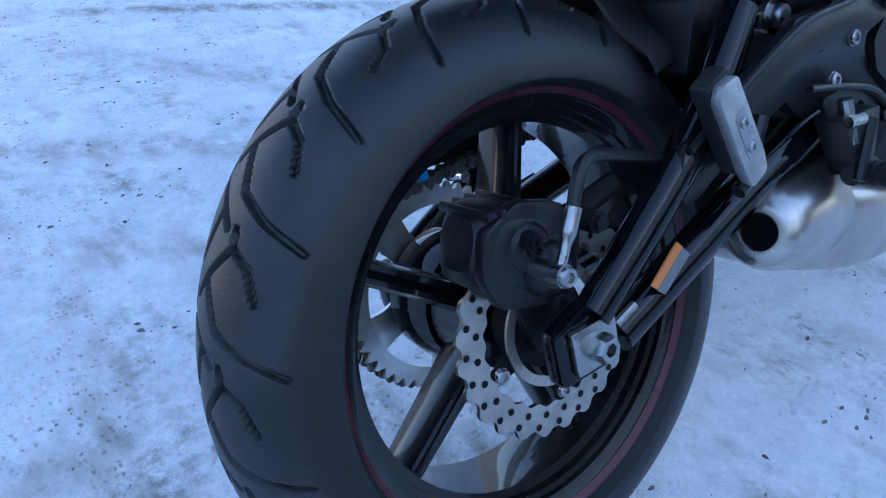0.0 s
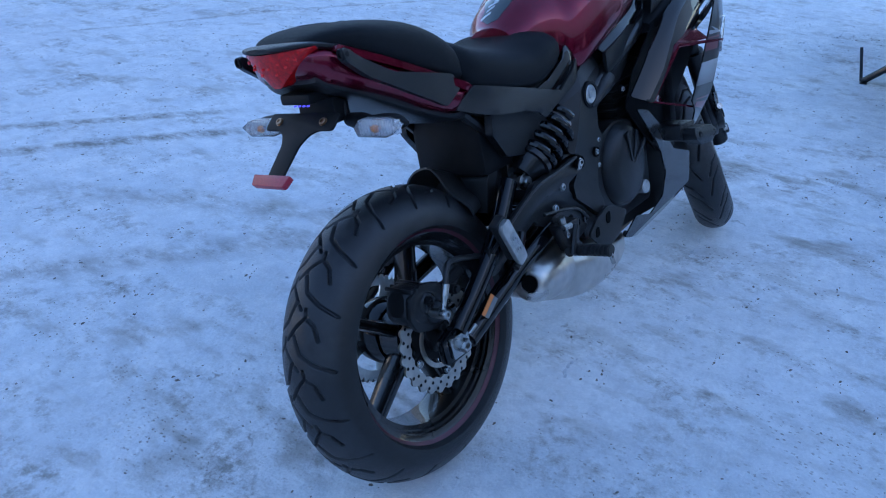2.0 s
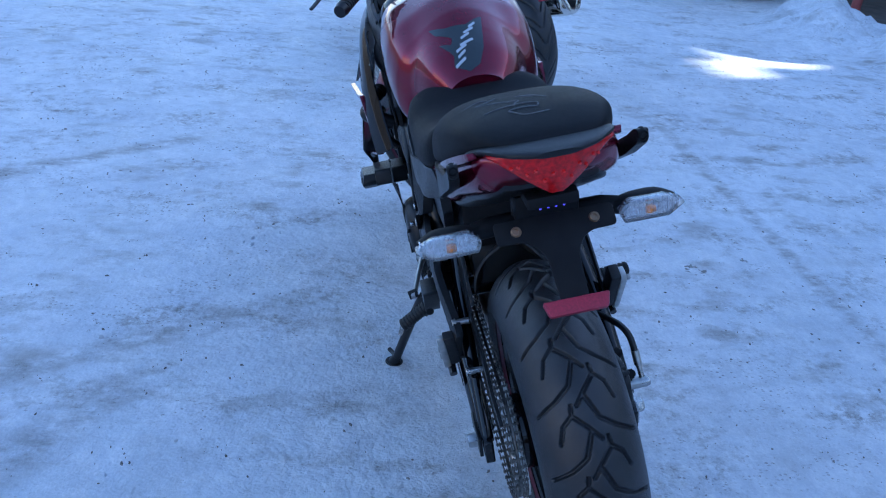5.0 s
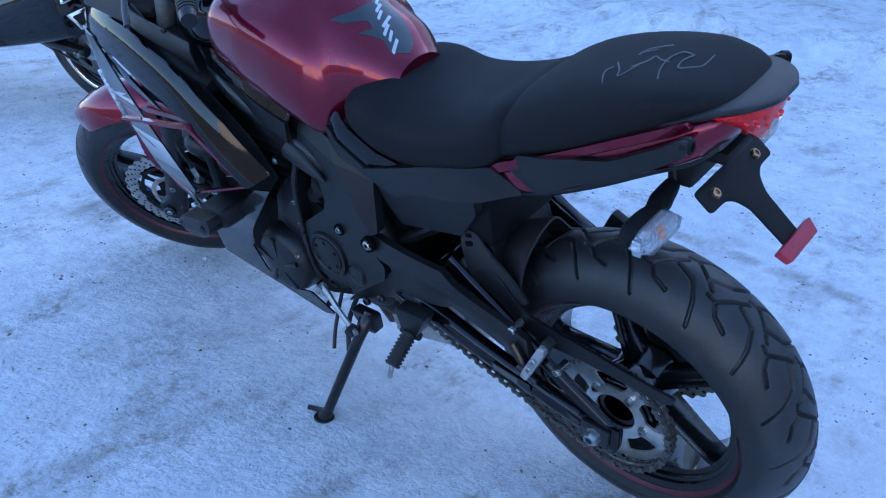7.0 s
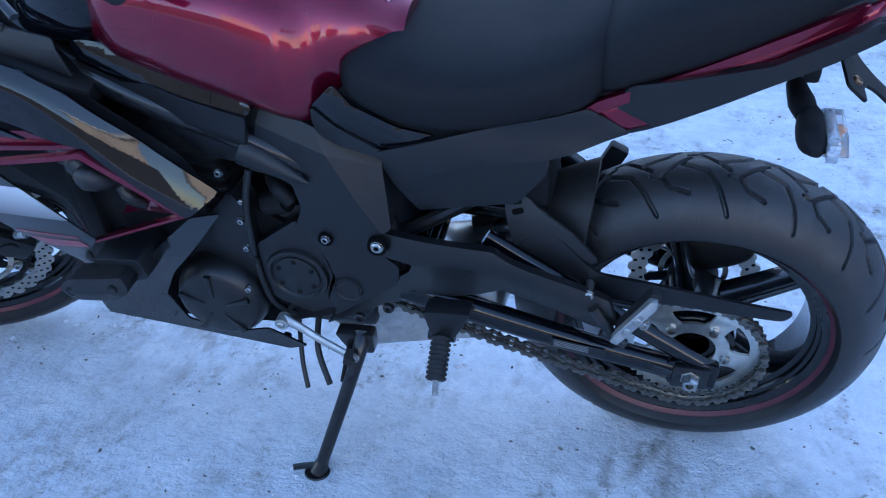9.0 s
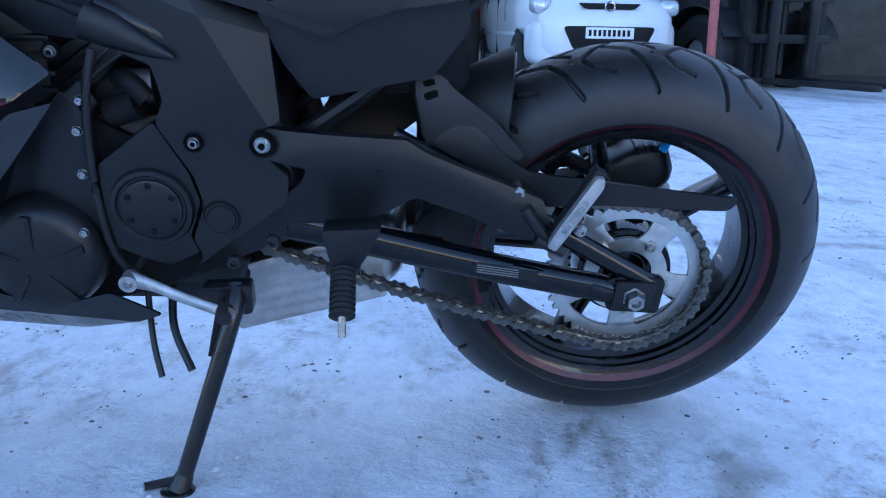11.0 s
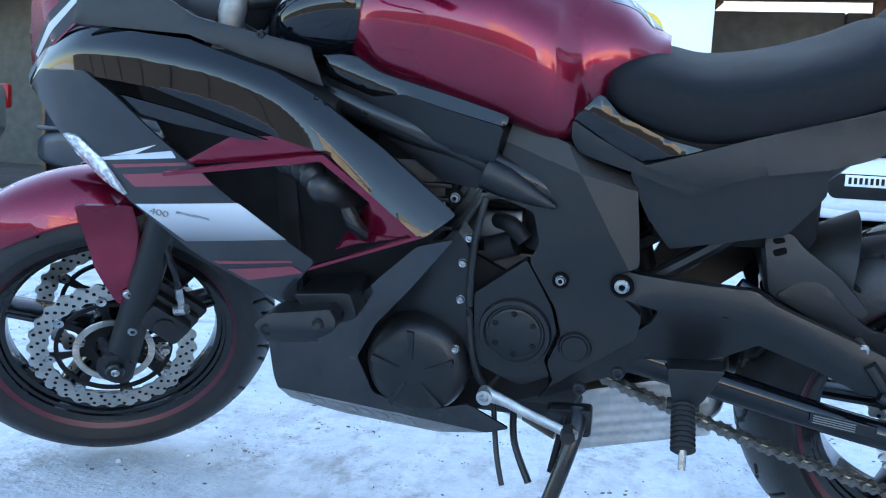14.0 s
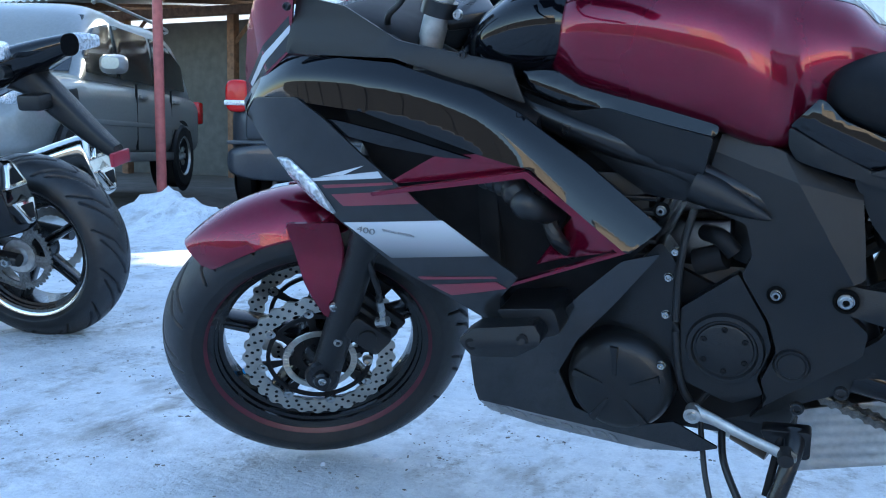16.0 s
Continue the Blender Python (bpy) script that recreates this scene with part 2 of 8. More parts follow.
def plate(outline, y0, y1, r=0.004, bev=0.0015, holes=()):
    """A flat plate with an outline in x and z, from y0 to y1."""
    bm = bmesh.new()
    pts = rounded(outline, r)
    f = bm.faces.new([bm.verts.new((x, y0, z)) for x, z in pts])
    ret = bmesh.ops.extrude_face_region(bm, geom=[f])
    for v in [g for g in ret["geom"] if isinstance(g, bmesh.types.BMVert)]:
        v.co.y = y1
    if bev:
        bmesh.ops.recalc_face_normals(bm, faces=bm.faces)
        sharp = [e for e in bm.edges if e.calc_face_angle(0) > 0.9]
        bmesh.ops.bevel(bm, geom=sharp, offset=bev, segments=2, profile=0.5, affect="EDGES", clamp_overlap=True)
    return bm


def lathe(profile, n=48, closed=False, axis="y"):
    """Turns a profile of (radius, along) about the y axis through the origin."""
    bm = bmesh.new()
    rings = []
    for i in range(n):
        a = 2 * math.pi * i / n
        rings.append([bm.verts.new((r * math.cos(a), y, r * math.sin(a))) for r, y in profile])
    k = len(profile)
    for i in range(n):
        p, q = rings[i], rings[(i + 1) % n]
        for j in range(k if closed else k - 1):
            bm.faces.new((p[j], q[j], q[(j + 1) % k], p[(j + 1) % k]))
    bmesh.ops.remove_doubles(bm, verts=bm.verts, dist=1e-6)
    return bm


def tube(path, radius, n=10, flat=1.0, up=(0, 0, 1)):
    """A round bar along a smooth path; radius may be one number or one for each point."""
    pts = [Vector(p) for p in path]
    rad = [radius] * len(pts) if isinstance(radius, (int, float)) else list(radius)
    if len(pts) > 2:
        fine, fr = [], []
        for i in range(len(pts) - 1):
            p0, p1, p2, p3 = pts[max(i - 1, 0)], pts[i], pts[i + 1], pts[min(i + 2, len(pts) - 1)]
            for j in range(6):
                t = j / 6
                fine.append(0.5 * ((2 * p1) + (p2 - p0) * t + (2 * p0 - 5 * p1 + 4 * p2 - p3) * t * t + (3 * p1 - p0 - 3 * p2 + p3) * t ** 3))
                fr.append(rad[i] * (1 - t) + rad[i + 1] * t)
        pts, rad = fine + [pts[-1]], fr + [rad[-1]]
    bm = bmesh.new()
    rings = []
    ref = Vector(up)
    for i, p in enumerate(pts):
        d = (pts[min(i + 1, len(pts) - 1)] - pts[max(i - 1, 0)]).normalized()
        s = d.cross(ref)
        s = s.normalized() if s.length > 1e-4 else d.orthogonal().normalized()
        u = s.cross(d).normalized()
        rings.append([bm.verts.new(p + rad[i] * (math.cos(2 * math.pi * j / n) * s + flat * math.sin(2 * math.pi * j / n) * u)) for j in range(n)])
    for a, b in zip(rings, rings[1:]):
        for j in range(n):
            bm.faces.new((a[j], a[(j + 1) % n], b[(j + 1) % n], b[j]))
    bm.faces.new(rings[0]), bm.faces.new(rings[-1])
    return bm


def loft(sections, n=40, sub=5, low=1.0):
    """A closed body along x. A section: x, half width, bottom, top, squareness, and the height (0 to 1) of its widest place."""
    secs = []
    for i in range(len(sections) - 1):
        p = [np.array(sections[min(max(j, 0), len(sections) - 1)], float) for j in (i - 1, i, i + 1, i + 2)]
        for j in range(sub):
            t = j / sub
            secs.append(0.5 * (2 * p[1] + (p[2] - p[0]) * t + (2 * p[0] - 5 * p[1] + 4 * p[2] - p[3]) * t * t + (3 * p[1] - p[0] - 3 * p[2] + p[3]) * t ** 3))
    secs.append(np.array(sections[-1], float))
    bm = bmesh.new()
    rings = []
    for x, w, zb, zt, e, h in secs:
        ring = []
        zm = zb + (zt - zb) * h
        for k in range(n):
            a = 2 * math.pi * k / n
            c, s = math.cos(a), math.sin(a)
            k_e = e if s > 0 else e * low
            y = w * math.copysign(abs(c) ** (2 / k_e), c)
            dz = math.copysign(abs(s) ** (2 / k_e), s)
            ring.append(bm.verts.new((x, y, zm + dz * ((zt - zm) if s > 0 else (zm - zb)))))
        rings.append(ring)
    for a, b in zip(rings, rings[1:]):
        for j in range(n):
            bm.faces.new((a[j], a[(j + 1) % n], b[(j + 1) % n], b[j]))
    bm.faces.new(rings[0]), bm.faces.new(rings[-1])
    return bm


def block(x0, x1, y0, y1, z0, z1, bev=0.004):
    bm = bmesh.new()
    bmesh.ops.create_cube(bm, size=1.0, matrix=Matrix.Translation(((x0 + x1) / 2, (y0 + y1) / 2, (z0 + z1) / 2)) @ Matrix.Diagonal((x1 - x0, y1 - y0, z1 - z0, 1)))
    if bev:
        bmesh.ops.bevel(bm, geom=bm.edges[:], offset=bev, segments=2, profile=0.5, affect="EDGES", clamp_overlap=True)
    return bm


def bolt(at, side, r=0.009, h=0.006, way=None, hexed=False):
    """A bolt head with its socket; it points sideways (side -1: to the bike's left) or along way."""
    prof = [(0.0, h * 0.35), (r * 0.45, h * 0.35), (r * 0.5, h), (r * 0.85, h), (r, h * 0.7), (r, 0), (r * 1.12, 0), (r * 1.12, -0.003), (0, -0.003)]
    bm = lathe(prof, 6 if hexed else 20)
    d = Vector(way) if way else Vector((0, side, 0))
    return moved(bm, Matrix.Translation(at) @ Vector((0, 1, 0)).rotation_difference(d).to_matrix().to_4x4())


def smooth01(a, b, v):
    u = min(1, max(0, (v - a) / (b - a)))
    return u * u * (3 - 2 * u)


def flow(v, *knots):
    """A value that runs in a smooth curve through the knots (v, value)."""
    xs, ys = [k[0] for k in knots], [k[1] for k in knots]
    v = min(max(v, xs[0]), xs[-1])
    i = max(j for j in range(len(xs) - 1) if xs[j] <= v)
    m = []
    for j in (i, i + 1):
        a, b = max(j - 1, 0), min(j + 1, len(xs) - 1)
        m.append((ys[b] - ys[a]) / (xs[b] - xs[a]))
    h = xs[i + 1] - xs[i]
    t = (v - xs[i]) / h
    return ys[i] * (1 + 2 * t) * (1 - t) ** 2 + m[0] * h * t * (1 - t) ** 2 + ys[i + 1] * t * t * (3 - 2 * t) + m[1] * h * t * t * (t - 1)


def along(v, *knots):
    """A value that runs straight from knot to knot (v, value)."""
    return float(np.interp(v, [k[0] for k in knots], [k[1] for k in knots]))


# ---- ground: packed snow, one sheet to the horizon ----
def heap(x, y, cx, cy, rx, ry, turn, h):
    c, s = math.cos(turn), math.sin(turn)
    u, v = ((x - cx) * c + (y - cy) * s) / rx, (-(x - cx) * s + (y - cy) * c) / ry
    return h * math.exp(-(u * u + v * v) * 1.3)


HEAPS = [(-5.35, 3.75, 0.75, 0.38, -0.6, 0.27), (-4.3, 4.2, 0.8, 0.45, -0.3, 0.32), (-3.3, 3.95, 0.5, 0.3, -0.2, 0.18),
         (-1.9, 3.7, 0.9, 0.5, 0.0, 0.22), (-0.6, 4.3, 0.8, 0.5, 0.2, 0.2)]


def ground_height(x, y):
    d = math.hypot(x + 0.7, y)
    near = smooth01(0.9, 3.0, d)
    z = 0.006 * noise.noise((x * 2.1, y * 2.1, 0.3)) * (0.3 + near) + 0.003 * noise.noise((x * 9, y * 9, 1.7)) + 0.02 * near * noise.noise((x * 0.6, y * 0.6, 4.2))
    if y > 2.0:
        b = sum(heap(x, y, *h) for h in HEAPS)
        z += b * (1 + 0.5 * noise.noise((x * 3.2, y * 3.2, 0))) + min(b, 0.15) * 0.55 * noise.noise((x * 11, y * 11, 2))
    # the tyres and the stand press a little into the snow
    z -= 0.007 * math.exp(-((x * x + y * y) / 0.2)) + 0.010 * math.exp(-(((x + 1.4) ** 2 + y * y) / 0.2))
    return z - 0.001


def axis_lines(lo, hi, step, far):
    mid = list(np.arange(lo, hi + 1e-6, step))
    out, k = [], step
    while sum(out) < far:
        k *= 1.22
        out.append(k)
    return [lo - s for s in np.cumsum(out)[::-1]] + mid + [hi + s for s in np.cumsum(out)]


gx, gy = axis_lines(-8.5, 2.6, 0.06, 900), axis_lines(-2.6, 6.8, 0.06, 900)
gv = [(x, y, ground_height(x, y)) for x in gx for y in gy]
k = len(gy)
gf = [(i * k + j, (i + 1) * k + j, (i + 1) * k + j + 1, i * k + j + 1) for i in range(len(gx) - 1) for j in range(k - 1)]


def snow_material():
    m = bpy.data.materials.new("packed snow")
    m.use_nodes = True
    nt = m.node_tree
    nd, ln = nt.nodes, nt.links
    b = nd["Principled BSDF"]
    geo = nd.new("ShaderNodeNewGeometry")

    def tex(sc, detail=6.0, rough=0.6, stretch=None):
        n = nd.new("ShaderNodeTexNoise")
        n.inputs["Scale"].default_value, n.inputs["Detail"].default_value, n.inputs["Roughness"].default_value = sc, detail, rough
        src = geo.outputs["Position"]
        if stretch:
            mp = nd.new("ShaderNodeMapping")
            mp.inputs["Scale"].default_value = stretch[:3]
            mp.inputs["Rotation"].default_value = (0, 0, stretch[3])
            ln.new(src, mp.inputs[0])
            src = mp.outputs[0]
        ln.new(src, n.inputs["Vector"])
        return n.outputs[0]

    def rng(src, a, c, lo, hi):
        r = nd.new("ShaderNodeMapRange")
        for i, v in ((1, a), (2, c), (3, lo), (4, hi)):
            r.inputs[i].default_value = v
        ln.new(src, r.inputs[0])
        return r.outputs[0]

    def mix(fac, a, c):
        n = nd.new("ShaderNodeMix")
        n.data_type = "RGBA"
        ln.new(fac, n.inputs[0])
        for i, v in ((6, a), (7, c)):
            if isinstance(v, tuple):
                n.inputs[i].default_value = (*v, 1)
            else:
                ln.new(v, n.inputs[i])
        return n.outputs[2]

    def times(a, c):
        n = nd.new("ShaderNodeMath")
        n.operation = "MULTIPLY"
        ln.new(a, n.inputs[0]), ln.new(c, n.inputs[1])
        return n.outputs[0]

    def vmath(op, a, c):
        n = nd.new("ShaderNodeVectorMath")
        n.operation = op
        for k, v in enumerate((a, c)):
            if isinstance(v, tuple):
                n.inputs[k].default_value = v
            else:
                ln.new(v, n.inputs[k])
        return n

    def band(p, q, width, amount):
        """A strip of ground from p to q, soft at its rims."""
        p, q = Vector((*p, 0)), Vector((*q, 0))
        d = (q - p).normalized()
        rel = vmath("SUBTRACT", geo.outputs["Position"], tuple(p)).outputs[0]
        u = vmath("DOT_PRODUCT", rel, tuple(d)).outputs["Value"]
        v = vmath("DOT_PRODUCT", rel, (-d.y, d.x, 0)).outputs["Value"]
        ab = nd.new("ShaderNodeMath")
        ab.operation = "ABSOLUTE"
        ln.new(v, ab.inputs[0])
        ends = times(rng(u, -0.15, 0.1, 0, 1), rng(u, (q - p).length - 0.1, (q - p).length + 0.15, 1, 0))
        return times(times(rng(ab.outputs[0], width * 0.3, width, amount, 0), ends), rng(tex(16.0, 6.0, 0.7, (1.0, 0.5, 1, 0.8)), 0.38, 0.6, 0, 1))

    base = mix(rng(tex(1.3), 0.35, 0.65, 0, 1), (0.62, 0.655, 0.70), (0.80, 0.82, 0.85))
    base = mix(rng(tex(7.0, 9.0, 0.72), 0.46, 0.62, 0, 0.55), base, (0.9, 0.905, 0.91))
    base = mix(rng(tex(17.0, 8.0, 0.7), 0.45, 0.66, 0, 0.55), base, (0.52, 0.54, 0.57))
    base = mix(rng(tex(85.0, 4.0, 0.7), 0.42, 0.6, 0, 0.2), base, (0.55, 0.57, 0.6))
    base = mix(rng(tex(140.0, 3.0, 0.6), 0.5, 0.64, 0, 0.25), base, (0.92, 0.92, 0.92))
    # thin grey-brown smears drawn out along the yard, with patches of ground-in dirt
    smear = times(rng(tex(5.0, 6.0, 0.6, (1.5, 0.7, 1, 0.35)), 0.52, 0.68, 0, 0.75), rng(tex(1.1, 6.0), 0.40, 0.58, 0, 1))
    base = mix(smear, base, (0.27, 0.25, 0.22))
    patch = times(rng(tex(3.1, 9.0, 0.75, (1.3, 0.8, 1, 0.35)), 0.51, 0.65, 0, 0.8), rng(tex(24.0, 6.0, 0.75), 0.42, 0.58, 0, 1))
    base = mix(patch, base, (0.22, 0.20, 0.175))
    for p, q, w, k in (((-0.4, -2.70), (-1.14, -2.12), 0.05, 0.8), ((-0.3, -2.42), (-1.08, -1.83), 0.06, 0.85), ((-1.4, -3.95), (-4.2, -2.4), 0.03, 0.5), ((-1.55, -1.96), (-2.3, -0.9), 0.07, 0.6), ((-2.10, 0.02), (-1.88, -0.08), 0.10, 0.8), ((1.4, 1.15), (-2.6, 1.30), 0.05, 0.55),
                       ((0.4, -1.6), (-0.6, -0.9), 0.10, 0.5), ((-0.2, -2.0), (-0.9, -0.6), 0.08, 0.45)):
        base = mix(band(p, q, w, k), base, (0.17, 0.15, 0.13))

    def grit(sc, size, mask, col, warp):
        """Scattered grains whose sizes differ: cells of a pattern, kept where the mask lets them."""
        nonlocal base
        v = nd.new("ShaderNodeTexVoronoi")
        v.inputs["Scale"].default_value = sc
        w = nd.new("ShaderNodeTexNoise")
        w.inputs["Scale"].default_value = sc * 1.6
        ln.new(geo.outputs["Position"], w.inputs["Vector"])
        off = vmath("MULTIPLY", w.outputs["Color"], (warp / sc, warp / sc, 0)).outputs[0]
        long = vmath("MULTIPLY", vmath("ADD", off, geo.outputs["Position"]).outputs[0], (1.0, 0.62, 1)).outputs[0]
        ln.new(long, v.inputs["Vector"])
        keep = rng(v.outputs["Color"], 0.54, 0.64, 0, 1)
        base = mix(times(times(rng(v.outputs["Distance"], size, size * 1.8, 1, 0), keep), mask), base, col)

    grit(48, 0.12, rng(tex(3.2, 9.0, 0.75), 0.53, 0.64, 0, 0.7), (0.17, 0.145, 0.12), 2.2)
    grit(120, 0.22, rng(tex(2.4, 9.0, 0.75, (1.6, 0.6, 1, 0.35)), 0.49, 0.62, 0, 0.7), (0.15, 0.125, 0.10), 1.2)
    grit(80, 0.17, rng(tex(5.0, 8.0, 0.75), 0.54, 0.66, 0, 0.5), (0.2, 0.145, 0.12), 2.2)
    grit(14, 0.09, rng(tex(1.9, 6.0), 0.5, 0.6, 0, 0.85), (0.13, 0.115, 0.10), 2.2)
    ln.new(base, b.inputs["Base Color"])
    ln.new(rng(tex(3.0), 0.3, 0.7, 0.35, 0.75), b.inputs["Roughness"])
    b.inputs["Specular IOR Level"].default_value = 0.35
    b.inputs["Subsurface Weight"].default_value = 0.0
    bn = nd.new("ShaderNodeBump")
    bn.inputs["Strength"].default_value, bn.inputs["Distance"].default_value = 1.0, 0.014
    ln.new(tex(38.0, 6.0, 0.65), bn.inputs["Height"])
    ln.new(bn.outputs[0], b.inputs["Normal"])
    return m


SNOW = snow_material()
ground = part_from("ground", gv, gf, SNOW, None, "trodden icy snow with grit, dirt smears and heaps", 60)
tagged(ground, category="ground", kind="structure")


# ---- the main motorcycle, leaning on its side stand; in its own frame the front is -x, the left side -y ----
LEAN = radians(13.8)
BIKE = Matrix.Translation((0, 0.04, -0.006)) @ Matrix.Rotation(LEAN, 4, "X")
bike = thing("motorcycle", BIKE, "dark red and black faired sport motorcycle leaning on its side stand", "motorcycle")
REAR_AXLE, FRONT_AXLE, RAKE = Vector((0, 0, 0.312)), Vector((-1.452, 0, 0.303)), radians(24)
STEER_U = Vector((math.sin(RAKE), 0, math.cos(RAKE)))
STEER_P = FRONT_AXLE + 0.027 * Vector((math.cos(RAKE), 0, -math.sin(RAKE)))
STEER = Matrix.Translation(STEER_P) @ Matrix.Rotation(radians(33), 4, STEER_U) @ Matrix.Translation(-STEER_P)


def tyre_mesh(name, R, half, crown, rim_r, grooves, parent, around=1300, across=128, depth=0.0065, sidewall=0.055):
    """A tyre about the y axis with its tread grooves cut in. grooves: (angle, across) polylines repeated around,
    given in metres along the crown; parent carries it."""
    # profile from bead to bead: s runs along the outside
    prof = []
    n = across
    for i in range(n + 1):
        u = -1 + 2 * i / n
        a = u * radians(128)
        # flattened crown that runs into round shoulders and side walls
        y = half * math.sin(min(max(a, -math.pi / 2), math.pi / 2)) if abs(a) < math.pi / 2 else math.copysign(half * (1 - 0.22 * (abs(a) - math.pi / 2)), a)
        if abs(a) < math.pi / 2:
            r = R - crown * (1 - math.cos(a)) ** 0.92
        else:
            r = (R - crown) - (abs(a) - math.pi / 2) / radians(38) * (R - crown - rim_r)
        prof.append((r, y))
    P = np.array(prof)
    s = np.concatenate([[0], np.cumsum(np.hypot(*np.diff(P, axis=0).T))])
    s -= s[n // 2]
    th = np.arange(around) / around * 2 * math.pi
    T, S = np.meshgrid(th * R, s, indexing="ij")
    rad = np.repeat(P[None, :, 0], around, 0)
    ycoord = np.repeat(P[None, :, 1], around, 0)
    # outward direction of the profile
    d = np.gradient(P, axis=0)
    nr, ny = d[:, 1], -d[:, 0]
    ln = np.hypot(nr, ny)
    nr, ny = nr / ln, ny / ln
    L = 2 * math.pi * R
    cut = np.zeros_like(T)
    pitch, lines = grooves
    count = round(L / pitch)
    pitch = L / count
    Tm = np.mod(T, pitch)
    for pts, w in lines:
        for (a0, b0), (a1, b1) in zip(pts, pts[1:]):
            for shift in (-2 * pitch, -pitch, 0, pitch, 2 * pitch):
                ax, bx = a0 * pitch + shift, a1 * pitch + shift
                dx, dy = bx - ax, b1 - b0
                k = np.clip(((Tm - ax) * dx + (S - b0) * dy) / (dx * dx + dy * dy), 0, 1)
                dist = np.hypot(Tm - ax - k * dx, S - b0 - k * dy)
                cut = np.maximum(cut, np.clip((w * 0.5 + 0.0012 - dist) / 0.0020, 0, 1))
    rad = rad - cut * depth * nr[None, :]
    ycoord = ycoord - cut * depth * ny[None, :]
    X, Z = rad * np.cos(T / R), rad * np.sin(T / R)
    verts = np.stack([X, ycoord, Z], -1).reshape(-1, 3)
    m = n + 1
    i, j = np.meshgrid(np.arange(around), np.arange(n), indexing="ij")
    a, b = (i * m + j).ravel(), (((i + 1) % around) * m + j).ravel()
    faces = np.stack([a, a + 1, b + 1, b], -1).tolist()
    return part_from(name, verts.tolist(), faces, TYRE, parent, "", 50)


# tread: angled pairs of grooves, mirrored, as (share of the pitch, metres across)
HALF_TREAD = [([(0.50, 0.026), (0.64, 0.023)], 0.005), ([(0.50, 0.026), (0.30, 0.004), (0.12, -0.013)], 0.005), ([(0.50, 0.026), (0.38, 0.044), (0.14, 0.055)], 0.0055), ([(0.24, 0.001), (-0.10, 0.018), (-0.26, 0.046), (-0.40, 0.086)], 0.0058)]
REAR_TREAD = (0.118, HALF_TREAD + [([(a + 0.5, -b) for a, b in pts], w) for pts, w in HALF_TREAD])
FRONT_TREAD = (0.13, [([(0.0, 0.006), (0.4, 0.03), (0.6, 0.062)], 0.004), ([(0.5, 0.02), (0.8, 0.045), (0.9, 0.072)], 0.004),
                      ([(0.5, -0.006), (0.9, -0.03), (1.1, -0.062)], 0.004), ([(0.0, -0.02), (0.3, -0.045), (0.4, -0.072)], 0.004)])


def spoke(r0, r1, w0, w1, y0, y1, ang):
    """A cast spoke of tapered box section with a shallow groove."""
    out = bmesh.new()
    rings = []
    for r, w, h in ((r0, w0, y0), ((r0 + r1) / 2, (w0 + w1) * 0.46, (y0 + y1) / 2), (r1, w1, y1)):
        rings.append([out.verts.new((r, y, z)) for y, z in ((-h, -w * 0.7), (-h, -w * 0.3), (-h * 0.75, 0), (-h, w * 0.3), (-h, w * 0.7), (-h * 0.5, w), (h * 0.5, w), (h, w * 0.7), (h, w * 0.3), (h * 0.75, 0), (h, -w * 0.3), (h, -w * 0.7), (h * 0.5, -w), (-h * 0.5, -w))])
    for a, b in zip(rings, rings[1:]):
        for j in range(14):
            out.faces.new((a[j], a[(j + 1) % 14], b[(j + 1) % 14], b[j]))
    out.faces.new(rings[0]), out.faces.new(rings[-1])
    return moved(out, Matrix.Rotation(-ang, 4, "Y"))


def wheel(parent, m, R, half, crown, rim_r, rim_half, angles, tread, hub_r, valve, label, fine=(700, 80)):
    """Cast wheel: rim, spokes and hub in one mesh, with its tyre, stripe and valve as parts of it."""
    h = rim_half
    half_in = [(0.002, 0.006), (-0.010, 0.011), (-0.011, 0.017), (-0.017, 0.019), (-0.018, 0.028), (-0.027, 0.031), (-0.029, 0.046)]
    half_out = [(-0.008, h), (-0.004, h * 0.45), (0.014, 0.008), (0.016, 0.0), (0.010, -0.002)]
    prof = [(rim_r + r, -(h - d)) for r, d in half_in] + [(rim_r + r, h - d) for r, d in half_in[::-1]] + [(rim_r + r, h - d) for r, d in half_out[::-1]] + [(rim_r + r, -(h - d)) for r, d in half_out[1:]]
    rim = lathe(prof, 120, closed=True)
    hub = lathe([(0.0, -0.055), (0.028, -0.055), (0.032, -0.03), (hub_r, -0.026), (hub_r, 0.026), (0.032, 0.03), (0.028, 0.055), (0, 0.055)], 40)
    bms = [rim, hub] + [spoke(hub_r - 0.012, rim_r - 0.026, 0.017, 0.0125, 0.026, 0.022, a) for a in angles]
    w = part("wheel_rim", join(*bms), RIMBLACK, parent, label)
    w.matrix_local = m
    tyre_mesh("tyre", R, half, crown, rim_r + 0.008, tread, w, *fine)
    for s in (-1, 1):
        part("rim_stripe", lathe([(rim_r + 0.0015, s * (h - 0.0040)), (rim_r + 0.0100, s * (h + 0.0030)), (rim_r + 0.006, s * (h - 0.0035))], 120, closed=True), RIMSTRIPE, w, "thin red rim stripe")
    va = valve
    p = Vector((math.cos(va), 0, math.sin(va)))
    part("valve", tube([p * (rim_r - 0.026), p * (rim_r - 0.038)], 0.0048), DARK, w)
    part("valve_cap", tube([p * (rim_r - 0.036), p * (rim_r - 0.052)], 0.0062), BLUECAP, w, "small blue valve cap")
    return w


